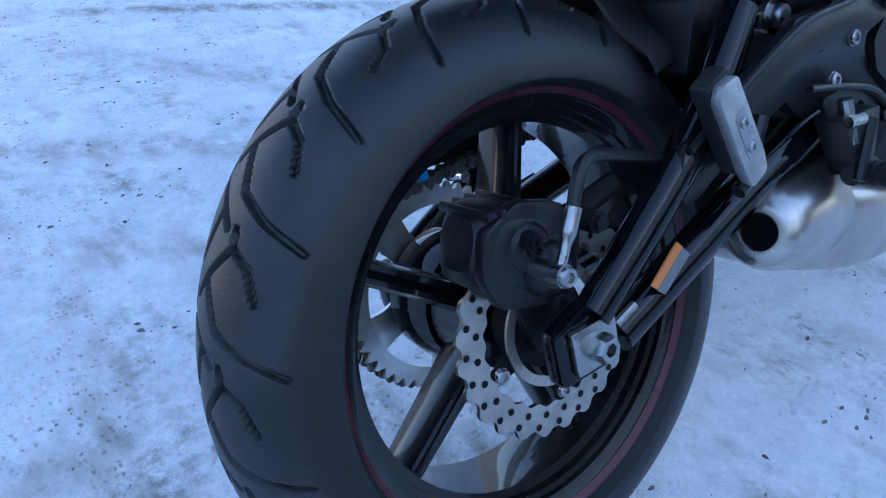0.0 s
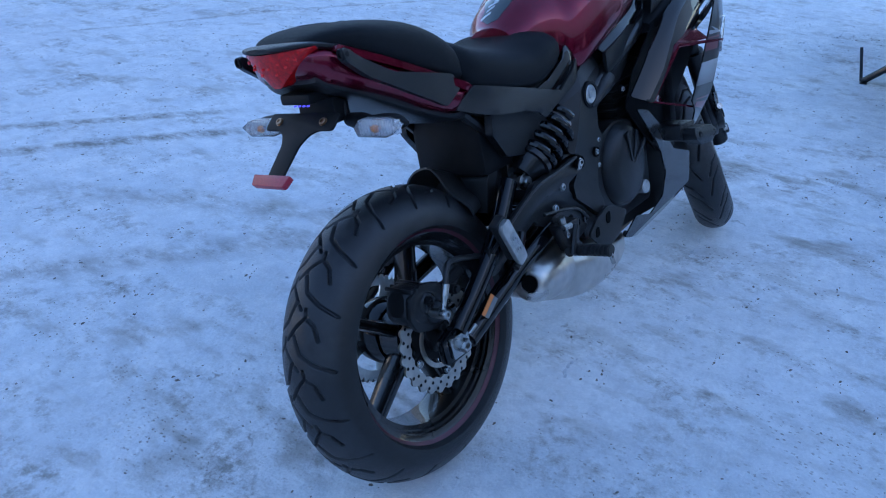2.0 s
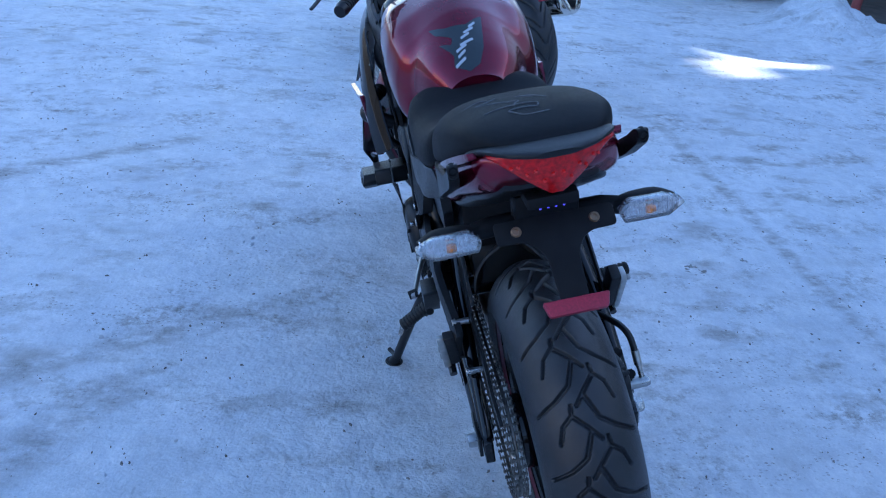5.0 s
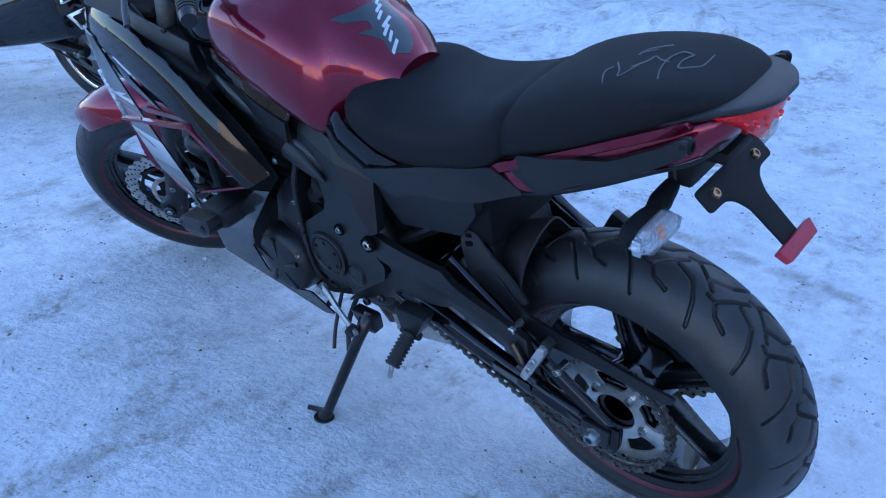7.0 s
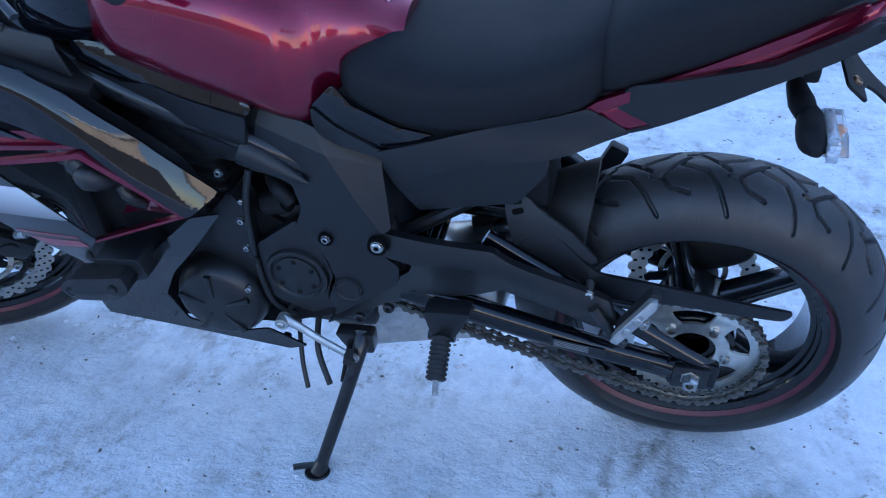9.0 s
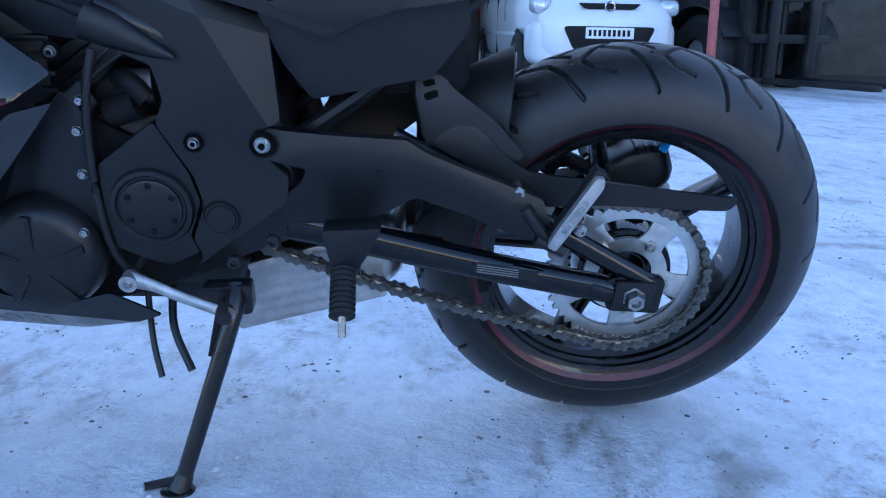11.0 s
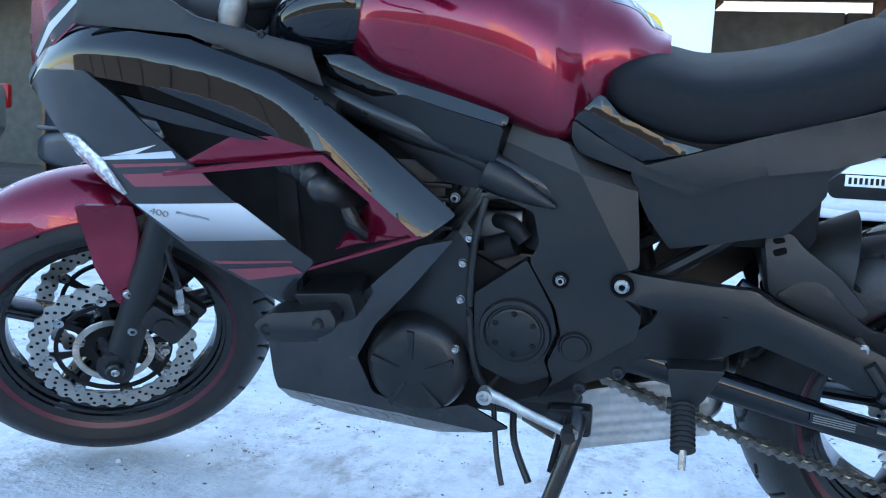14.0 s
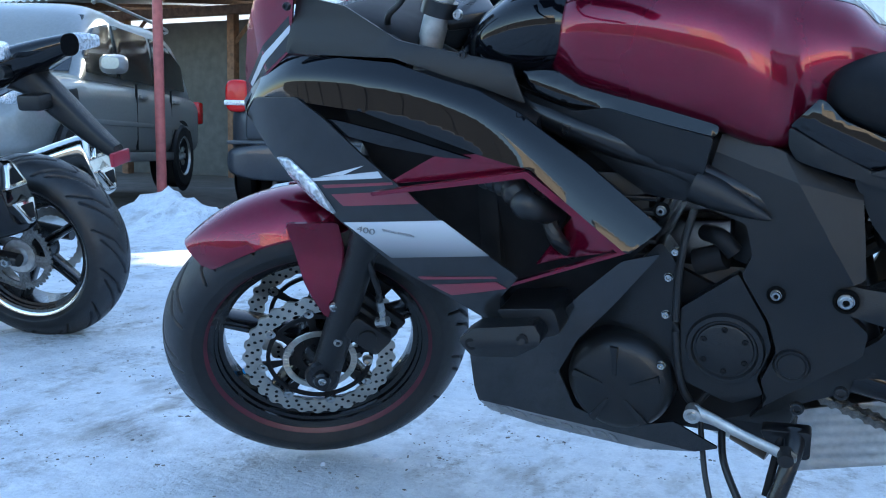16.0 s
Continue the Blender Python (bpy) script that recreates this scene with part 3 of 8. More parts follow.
def disc_bm(r0, r1, thick, y, waves, wave, holes, rows):
    """A wavy brake disc ring with drilled holes, about the y axis."""
    n = waves * 12
    bm = bmesh.new()
    loops = []
    for k in range(4):
        ring = []
        for i in range(n):
            a = 2 * math.pi * i / n
            lobe = math.cos(waves * a)
            r = (r1 - wave * (0.5 - 0.5 * math.copysign(abs(lobe) ** 0.6, lobe))) if k in (1, 2) else r0 + wave * 0.5 * (0.5 + 0.5 * lobe)
            ring.append(bm.verts.new((r * math.cos(a), y + (thick / 2 if k in (2, 3) else -thick / 2), r * math.sin(a))))
        loops.append(ring)
    for k in range(4):
        a, b = loops[k], loops[(k + 1) % 4]
        for i in range(n):
            bm.faces.new((a[i], a[(i + 1) % n], b[(i + 1) % n], b[i]))
    return bm


def disc_holes(r0, r1, thick, y, count, rows, size):
    """Flat dark spots on both faces that paint the shade in a disc's drilled holes."""
    bms = bmesh.new()
    for i in range(count):
        for k in range(rows):
            a = 2 * math.pi * (i + 0.33 * k) / count
            r = r0 + (r1 - r0) * (k + 0.5) / rows
            for s in (-1, 1):
                vs = [bms.verts.new((r * math.cos(a) + size * math.cos(q), y + s * (thick / 2 + 0.0006), r * math.sin(a) + size * math.sin(q))) for q in np.linspace(0, 2 * math.pi, 9)[:-1]]
                bms.faces.new(vs if s > 0 else vs[::-1])
    return bms


# rear wheel
spoke_angles = [radians(33 + 72 * i) for i in range(5)]
rear = wheel(bike, Matrix.Translation(REAR_AXLE + Vector((0.001, 0.0125, 0.003))) @ Matrix.Rotation(radians(2.45), 4, "X"), 0.3155, 0.0865, 0.084, 0.2165, 0.070, spoke_angles, REAR_TREAD, 0.062, radians(70), "gloss black cast rear wheel with five spokes", (1900, 160))
disc = part("brake_disc", disc_bm(0.082, 0.117, 0.005, 0.083, 24, 0.007, 0, 0), DISC, rear, "wavy drilled steel brake disc")
part("disc_hole_shade", disc_holes(0.088, 0.112, 0.005, 0.083, 24, 2, 0.0038), DARK, disc)
part("disc_carrier", join(*[moved(plate([(0.03, -0.012), (0.088, -0.008), (0.088, 0.008), (0.03, 0.012)], 0.079, 0.085), Matrix.Rotation(radians(72 * i + 20), 4, "Y")) for i in range(5)], lathe([(0.028, 0.05), (0.045, 0.05), (0.045, 0.082), (0.028, 0.084)], 32, closed=True)), DARK, disc)
part("sensor_ring", join(lathe([(0.052, 0.088), (0.062, 0.088), (0.062, 0.091), (0.052, 0.091)], 60, closed=True), *[moved(block(0.0535, 0.0605, 0.0905, 0.0915, -0.0012, 0.0012, 0), Matrix.Rotation(radians(7.5 * i), 4, "Y")) for i in range(48)]), DISC, rear, "slotted sensor ring")
for i in range(5):
    part("disc_bolt", bolt((0, 0, 0), 1, 0.0075, 0.005), ZINC, disc).matrix_local = Matrix.Rotation(radians(72 * i + 20), 4, "Y") @ Matrix.Translation((0.075, 0.086, 0))


def sprocket(teeth, y):
    bm = bmesh.new()
    n, r = teeth * 6, 0.1145
    o, inn = [], []
    for k, yy in ((0, y - 0.003), (1, y + 0.003)):
        o.append([bm.verts.new(((r + 0.0045 * math.cos(teeth * 2 * math.pi * i / n)) * math.cos(2 * math.pi * i / n), yy, (r + 0.0045 * math.cos(teeth * 2 * math.pi * i / n)) * math.sin(2 * math.pi * i / n))) for i in range(n)])
        inn.append([bm.verts.new((0.094 * math.cos(2 * math.pi * i / n), yy, 0.094 * math.sin(2 * math.pi * i / n))) for i in range(n)])
    for a, b in ((o[0], o[1]), (o[1], inn[1]), (inn[1], inn[0]), (inn[0], o[0])):
        for i in range(n):
            bm.faces.new((a[i], a[(i + 1) % n], b[(i + 1) % n], b[i]))
    arms = [moved(plate([(0.045, -0.026), (0.07, -0.017), (0.097, -0.024), (0.0985, 0), (0.097, 0.024), (0.07, 0.017), (0.045, 0.026)], y - 0.0028, y + 0.0028, 0.012), Matrix.Rotation(radians(72 * i + 14), 4, "Y")) for i in range(5)]
    ring = lathe([(0.04, y - 0.003), (0.062, y - 0.003), (0.062, y + 0.003), (0.04, y + 0.003)], 48, closed=True)
    return join(bm, ring, *arms)


spk = part("sprocket", sprocket(46, -0.098), SPROCKET, rear, "zinc plated rear sprocket")
for i in range(5):
    part("sprocket_nut", bolt((0, 0, 0), -1, 0.0085, 0.009, hexed=True), ZINC, spk).matrix_local = Matrix.Rotation(radians(72 * i + 14), 4, "Y") @ Matrix.Translation((0.058, -0.101, 0))
part("sprocket_carrier", lathe([(0.03, -0.09), (0.05, -0.094), (0.07, -0.09), (0.074, -0.06), (0.066, -0.03), (0.03, -0.03)], 48), GLOSS, rear)

# front wheel, turned with the steering
front_m = STEER @ Matrix.Translation(FRONT_AXLE + Vector((-0.004, 0.004, 0.001))) @ Matrix.Rotation(radians(2.45), 4, "X")
front = wheel(bike, front_m, 0.3055, 0.063, 0.061, 0.2155, 0.049, [radians(154 + 72 * i) for i in range(5)], FRONT_TREAD, 0.05, radians(200), "gloss black cast front wheel with five spokes", (1200, 110))
for s in (-1, 1):
    d = part("brake_disc", disc_bm(0.112, 0.149, 0.005, s * 0.068, 28, 0.006, 0, 0), DISC, front, "wavy drilled steel brake disc")
    part("disc_hole_shade", disc_holes(0.116, 0.145, 0.005, s * 0.068, 32, 3, 0.0036), DARK, d)
    part("disc_carrier", join(lathe([(0.035, s * 0.06), (0.052, s * 0.06), (0.052, s * 0.066), (0.035, s * 0.066)], 40, closed=True), lathe([(0.096, s * 0.064), (0.104, s * 0.064), (0.104, s * 0.069), (0.096, s * 0.069)], 60, closed=True),
                              *[moved(plate([(0.045, -0.014), (0.075, -0.006), (0.118, -0.013), (0.118, 0.013), (0.075, 0.006), (0.045, 0.014)], s * 0.0655 - 0.002, s * 0.0655 + 0.002, 0.006), Matrix.Rotation(radians(45 * i), 4, "Y")) for i in range(8)]), DARK, d)
    for i in range(8):
        part("disc_button", lathe([(0.003, s * 0.072), (0.009, s * 0.0735), (0.0105, s * 0.07), (0.0105, s * 0.063), (0.003, s * 0.063)], 18), ZINC, d).matrix_local = Matrix.Rotation(radians(45 * i), 4, "Y") @ Matrix.Translation((0.112, 0, 0))
part("sensor_ring", join(lathe([(0.060, -0.078), (0.072, -0.078), (0.072, -0.075), (0.060, -0.075)], 60, closed=True), *[moved(block(0.0615, 0.0705, -0.0795, -0.0775, -0.0012, 0.0012, 0), Matrix.Rotation(radians(7.5 * i), 4, "Y")) for i in range(48)]), DISC, front, "slotted sensor ring")


# ---- bodywork panels; depth functions give the half width of the bike ----
def both(name, outline, depth, mat, label="", sides=(-1, 1), **kw):
    return [part(name, shell(outline, depth, side=s, **kw), mat, bike, label, 12 if name == "frame_cover" else 20 if name == "belly_pan" else 35) for s in sides]


def d_frame(x, z):
    # a fold from the tank down to the rear pivot, a second below the tank, and the tapered end of the air duct
    d = (x + 0.567) * 0.872 + (z - 0.695) * 0.488
    e = ((x + 0.62) * -0.10 + (z - 0.56) * 0.16) / 0.189
    up = z - 0.706 + 0.35 * (x + 0.60)
    return 0.166 - 0.50 * max(0, d) - 0.04 * max(0, -d) - 0.10 * max(0, e) - 0.40 * max(0, up) + 0.004 * smooth01(0.5, 0.4, z)


FRAME_COVER = [(-0.665, 0.762), (-0.583, 0.73), (-0.552, 0.712), (-0.49, 0.683), (-0.483, 0.62), (-0.478, 0.565), (-0.512, 0.553), (-0.51, 0.53), (-0.47, 0.492), (-0.475, 0.457), (-0.555, 0.395), (-0.6, 0.358),
               (-0.592, 0.375), (-0.602, 0.40), (-0.583, 0.45), (-0.593, 0.49), (-0.633, 0.56), (-0.62, 0.59), (-0.63, 0.633), (-0.70, 0.66), (-0.684, 0.694)]
both("frame_cover", FRAME_COVER, d_frame, PLASTIC, "matte black frame cover with folded faces", step=0.011, thick=0.02, folds=((-0.567, 0.695, 0.872, 0.488), (-0.60, 0.706, 0.35, 1.0), (-0.62, 0.56, -0.10, 0.16)))
for s in (-1, 1):
    part("duct_end", tube([(-0.70, s * 0.146, 0.686), (-0.67, s * 0.150, 0.674), (-0.63, s * 0.158, 0.657), (-0.598, s * 0.1645, 0.645)], [0.027, 0.024, 0.013, 0.002], 20), PLASTIC, bike, "tapered end of the air duct")
SPROCKET_COVER = [(-0.716, 0.50), (-0.638, 0.56), (-0.60, 0.49), (-0.59, 0.45), (-0.608, 0.40), (-0.598, 0.375), (-0.64, 0.355), (-0.66, 0.36), (-0.715, 0.385)]
both("sprocket_cover", SPROCKET_COVER, lambda x, z: 0.155, CAST, "matte black front sprocket cover", sides=(-1,), thick=0.02)
HANGER = [(-0.53, 0.54), (-0.515, 0.558), (-0.483, 0.553), (-0.32, 0.544), (-0.295, 0.528), (-0.139, 0.459), (-0.125, 0.42), (-0.141, 0.40), (-0.165, 0.399), (-0.235, 0.435), (-0.308, 0.462), (-0.348, 0.434), (-0.396, 0.414),
          (-0.617, 0.335), (-0.60, 0.355), (-0.555, 0.39), (-0.455, 0.484), (-0.447, 0.505), (-0.515, 0.522)]


def d_hanger(x, z):
    # a raised spine along the arm with sloping flanks
    spine = flow(x, (-0.62, 0.37), (-0.5, 0.50), (-0.32, 0.512), (-0.14, 0.428))
    return 0.169 - 0.010 * smooth01(-0.3, -0.15, x) - 0.34 * max(0, abs(z - spine) - 0.010)


both("footrest_hanger", HANGER, d_hanger, CAST, "cast black footrest hanger", thick=0.014, step=0.009)
SEAT_TRIM = [(-0.549, 0.802), (-0.583, 0.766), (-0.485, 0.713), (-0.405, 0.733), (-0.455, 0.745), (-0.52, 0.776), (-0.54, 0.798)]
both("seat_trim", SEAT_TRIM, lambda x, z: 0.153 - 0.9 * max(0, z - 0.745 + 0.5 * (x + 0.5)) ** 1.3 - 0.012 * smooth01(-0.54, -0.585, x), GLOSS, "gloss black trim beside the seat", step=0.012)
LOWER_TRIM = [(-0.583, 0.766), (-0.485, 0.713), (-0.389, 0.684), (-0.411, 0.669), (-0.496, 0.70), (-0.572, 0.722), (-0.583, 0.74)]
both("lower_trim", LOWER_TRIM, lambda x, z: 0.157 - 0.012 * smooth01(-0.54, -0.585, x), PLASTIC, "satin black lower trim", step=0.015)
SIDE_PANEL = [(-0.487, 0.711), (-0.412, 0.733), (-0.344, 0.754), (-0.248, 0.781), (-0.192, 0.796), (-0.134, 0.76), (-0.208, 0.731), (-0.248, 0.72), (-0.329, 0.707), (-0.375, 0.692), (-0.389, 0.683)]
both("side_panel", SIDE_PANEL, lambda x, z: 0.152 + 0.012 * smooth01(0.77, 0.71, z) - 0.015 * smooth01(-0.25, -0.14, x), PLASTIC, "satin black side panel under the seat")
UNDERTRAY = [(-0.502, 0.695), (-0.41, 0.685), (-0.33, 0.712), (-0.246, 0.722), (-0.244, 0.676), (-0.287, 0.617), (-0.44, 0.584), (-0.475, 0.632)]
both("battery_cover", UNDERTRAY, lambda x, z: 0.128 + 0.05 * (z - 0.6), PLASTIC, "matte black cover under the seat", thick=0.02)
part("seat_pan", loft([(-0.60, 0.06, 0.70, 0.80, 3, 0.5), (-0.54, 0.125, 0.69, 0.80, 3.5, 0.5), (-0.42, 0.136, 0.67, 0.775, 4, 0.5), (-0.28, 0.136, 0.70, 0.79, 4, 0.5), (-0.16, 0.12, 0.75, 0.83, 4, 0.5), (-0.10, 0.10, 0.78, 0.85, 3, 0.5)]), DARK, bike, "dull black seat pan")
# tail: dark red body with a ridge along the seat; the black grab handle lies on its flank
part("tail_cowl", loft([(-0.21, 0.128, 0.75, 0.80, 4, 0.5), (-0.16, 0.136, 0.742, 0.81, 4, 0.5), (-0.08, 0.135, 0.768, 0.852, 4, 0.5), (0.0, 0.130, 0.812, 0.892, 4, 0.5), (0.08, 0.119, 0.850, 0.929, 4, 0.5), (0.125, 0.107, 0.872, 0.948, 3.6, 0.5), (0.142, 0.094, 0.888, 0.952, 3.2, 0.5), (0.160, 0.072, 0.905, 0.950, 2.8, 0.5), (0.170, 0.04, 0.925, 0.948, 2.4, 0.5)], 56, 6), WINE, bike, "dark red tail cowl", 60)
RIDGE = [(-0.205, 0.786), (-0.18, 0.806), (-0.084, 0.850), (0.024, 0.902), (0.09, 0.932), (0.118, 0.944), (0.124, 0.935), (0.10, 0.922), (0.02, 0.886), (-0.09, 0.834), (-0.18, 0.788)]
both("tail_ridge", RIDGE, lambda x, z: flow(x, (-0.21, 0.140), (-0.08, 0.1395), (0.0, 0.135), (0.08, 0.124), (0.13, 0.111), (0.16, 0.096)), WINE, "dark red ridge along the seat", thick=0.012, step=0.015)

# fuel tank
def tank_body(main, lobe, n=96, sub=8):
    """One skin over a body along x and the two lobes on its flanks, with a soft valley between them."""
    def at(table, x):
        return [np.interp(x, [r[0] for r in table], [r[k] for r in table]) for k in range(1, 6)]
    xs = np.concatenate([np.linspace(a[0], b[0], sub, endpoint=False) for a, b in zip(main, main[1:])] + [[main[-1][0]]])
    fine = np.linspace(main[0][0], main[-1][0], 400)

    def smooth(table):
        # the tables' corners rounded off along x
        rows = np.array([at(table, x) for x in fine])
        ker = np.hanning(41)
        pad = np.vstack([np.repeat(rows[:1], 20, 0), rows, np.repeat(rows[-1:], 20, 0)])
        return np.array([np.convolve(pad[:, k], ker / ker.sum(), "valid") for k in range(5)]).T
    tables = smooth(main), smooth(lobe)
    bm = bmesh.new()
    rings = []
    for x in xs:
        (w, zb, zt, e, h), (lw, lb, lt, le, lh) = [[np.interp(x, fine, tab[:, k]) for k in range(5)] for tab in tables]
        zm, lm, cy = zb + (zt - zb) * h, lb + (lt - lb) * lh, min(0.107, 0.72 * w)
        r = np.linspace(0.0005, 0.3, 700)
        ring = []
        for k in range(n):
            a = 2 * math.pi * k / n
            y, z = r * abs(math.cos(a)), zm + r * math.sin(a)
            up = z > zm
            ee = np.where(up, e, 2 * e)
            f = ((y / w) ** ee + (np.abs(z - zm) / np.where(up, zt - zm, zm - zb)) ** ee) ** (1 / ee) - 1
            g = (((np.abs(y - cy)) / lw) ** le + (np.abs(z - lm) / np.where(z > lm, lt - lm, lm - lb)) ** le) ** (1 / le) - 1
            soft = 0.11 * lw / 0.065
            both_f = -soft * np.logaddexp(-f / soft, -np.minimum(g, 40) / soft)
            q = r[np.nonzero(both_f < 0)[0][-1]]
            ring.append(bm.verts.new((x, q * math.cos(a), zm + q * math.sin(a))))
        rings.append(ring)
    for a, b in zip(rings, rings[1:]):
        for j in range(n):
            bm.faces.new((a[j], a[(j + 1) % n], b[(j + 1) % n], b[j]))
    bm.faces.new(rings[0]), bm.faces.new(rings[-1])
    for _ in range(3):
        bmesh.ops.smooth_vert(bm, verts=bm.verts[:], factor=0.5, use_axis_x=False, use_axis_y=True, use_axis_z=True)
    return bm


tank = part("fuel_tank", tank_body([(-0.955, 0.075, 0.87, 0.93, 2.2, 0.4), (-0.925, 0.125, 0.838, 0.962, 2.3, 0.4), (-0.86, 0.150, 0.812, 0.988, 2.1, 0.40), (-0.77, 0.158, 0.785, 1.0, 1.95, 0.38), (-0.68, 0.156, 0.757, 0.993, 1.85, 0.36),
                                    (-0.61, 0.146, 0.726, 0.972, 1.8, 0.36), (-0.58, 0.136, 0.722, 0.955, 1.85, 0.38), (-0.555, 0.120, 0.74, 0.938, 2.0, 0.45), (-0.51, 0.10, 0.76, 0.91, 2.2, 0.5), (-0.46, 0.06, 0.79, 0.862, 2.0, 0.5)],
                                   [(-0.945, 0.015, 0.862, 0.905, 2.2, 0.5), (-0.92, 0.036, 0.838, 0.925, 2.4, 0.5), (-0.86, 0.054, 0.812, 0.955, 2.5, 0.46), (-0.77, 0.064, 0.786, 0.957, 2.5, 0.42), (-0.68, 0.065, 0.757, 0.940, 2.4, 0.39),
                                    (-0.61, 0.056, 0.727, 0.903, 2.3, 0.37), (-0.575, 0.040, 0.723, 0.862, 2.2, 0.40), (-0.548, 0.012, 0.742, 0.795, 2.0, 0.5)]), WINE, bike, "dark red metallic fuel tank", 60)
# seats
part("rider_seat", loft([(-0.556, 0.07, 0.785, 0.82, 2.4, 0.4), (-0.53, 0.135, 0.768, 0.845, 2.7, 0.4), (-0.48, 0.154, 0.742, 0.852, 2.8, 0.4), (-0.41, 0.158, 0.727, 0.838, 2.9, 0.4), (-0.33, 0.160, 0.737, 0.846, 2.9, 0.4), (-0.25, 0.157, 0.758, 0.868, 2.9, 0.4),
                         (-0.20, 0.148, 0.775, 0.89, 2.9, 0.35), (-0.175, 0.13, 0.79, 0.895, 2.6, 0.4)]), VINYL, bike, "black vinyl rider seat", 60)
part("passenger_seat", loft([(-0.19, 0.115, 0.80, 0.855, 2.6, 0.4), (-0.17, 0.136, 0.797, 0.905, 2.8, 0.35), (-0.11, 0.142, 0.82, 0.943, 2.8, 0.35), (-0.03, 0.138, 0.858, 0.964, 3.2, 0.35), (0.05, 0.124, 0.90, 0.974, 3.4, 0.4), (0.10, 0.104, 0.925, 0.974, 3.4, 0.4), (0.138, 0.08, 0.938, 0.968, 3.2, 0.4), (0.160, 0.05, 0.945, 0.958, 2.6, 0.5)]), VINYL, bike, "black vinyl passenger seat with scratched marks", 60)
# fairing
UPPER = [(-1.492, 0.795), (-1.421, 0.843), (-1.34, 0.877), (-1.23, 0.874), (-1.132, 0.866), (-0.993, 0.826), (-0.933, 0.795), (-0.837, 0.724), (-0.735, 0.632), (-0.776, 0.605), (-0.909, 0.722), (-0.977, 0.739), (-1.088, 0.772), (-1.185, 0.799), (-1.317, 0.81), (-1.454, 0.771)]


def d_upper(x, z):
    edge = flow(x, (-1.5, 0.105), (-1.42, 0.142), (-1.31, 0.177), (-1.12, 0.209), (-0.93, 0.224), (-0.82, 0.222), (-0.73, 0.214))
    knots = (-1.498, 0.792), (-1.421, 0.845), (-1.32, 0.877), (-1.131, 0.866), (-0.993, 0.828), (-0.91, 0.78), (-0.83, 0.718), (-0.73, 0.626)
    top = flow(x, *knots)
    slope = (flow(x + 0.01, *knots) - flow(x - 0.01, *knots)) / 0.02
    q = (top - z) / math.sqrt(1 + slope * slope)
    fold = (0.026 - q) / 0.003
    return edge - 0.85 * 0.003 * (math.log1p(math.exp(min(fold, 30)))) + flow(x, (-1.5, 0.12), (-1.2, 0.22), (-1.0, 0.24), (-0.92, 0.42), (-0.84, 0.56), (-0.73, 0.58)) * max(0.0, min(q, 0.075) - 0.026)


both("upper_fairing", UPPER, d_upper, GLOSS, "gloss black upper fairing", step=0.007)
WING = [(-1.449, 0.781), (-1.415, 0.812), (-1.311, 0.816), (-1.26, 0.787), (-1.186, 0.732), (-1.051, 0.643), (-0.924, 0.571), (-0.958, 0.532), (-0.969, 0.485), (-0.995, 0.487), (-1.144, 0.558), (-1.247, 0.617), (-1.309, 0.665), (-1.382, 0.71)]


def d_wing(x, z):
    return flow(x, (-1.48, 0.125), (-1.38, 0.17), (-1.24, 0.205), (-1.07, 0.238), (-0.92, 0.264)) - 0.02 * smooth01(0.56, 0.48, z)


both("side_fairing", WING, d_wing, GREY, "dark grey metallic side fairing with silver and red stripes")
part("fairing_core", loft([(-1.43, 0.07, 0.775, 0.835, 3, 0.5), (-1.36, 0.115, 0.735, 0.85, 3.4, 0.5), (-1.24, 0.150, 0.72, 0.855, 4, 0.5), (-1.12, 0.165, 0.72, 0.85, 4, 0.5), (-1.0, 0.186, 0.745, 0.83, 4, 0.5), (-0.92, 0.165, 0.75, 0.785, 4, 0.5)], 32, 4), DARK, bike, "dull black inner fairing")
TRIM_A = [(-1.152, 0.687), (-0.911, 0.722), (-0.775, 0.606), (-0.790, 0.605), (-0.915, 0.7125), (-1.150, 0.6815)]
TRIM_B = [(-0.775, 0.606), (-0.964, 0.543), (-0.964, 0.548), (-0.93, 0.559), (-0.79, 0.606)]
d_trim = lambda x, z: along(x, (-1.15, 0.262), (-0.95, 0.25), (-0.775, 0.225))
for o in (TRIM_A, TRIM_B):
    both("fairing_trim", o, d_trim, WINE, "dark red fairing trim", thick=0.012, r=0.003)
BELLY = [(-1.043, 0.40), (-1.042, 0.335), (-1.03, 0.278), (-0.942, 0.256), (-0.776, 0.247), (-0.654, 0.289), (-0.72, 0.325), (-0.80, 0.30), (-0.873, 0.325), (-0.895, 0.388), (-0.861, 0.45), (-0.799, 0.521), (-0.735, 0.60), (-0.79, 0.585), (-0.85, 0.53), (-0.935, 0.44)]


def d_belly(x, z):
    # upright flank above, a band below that turns under towards the snow
    line = 0.312 - 0.10 * (x + 1.04)
    return along(z, (0.29, 0.178), (0.42, 0.19), (0.5, 0.205), (0.6, 0.205)) - 0.80 * max(0.0, line - z)


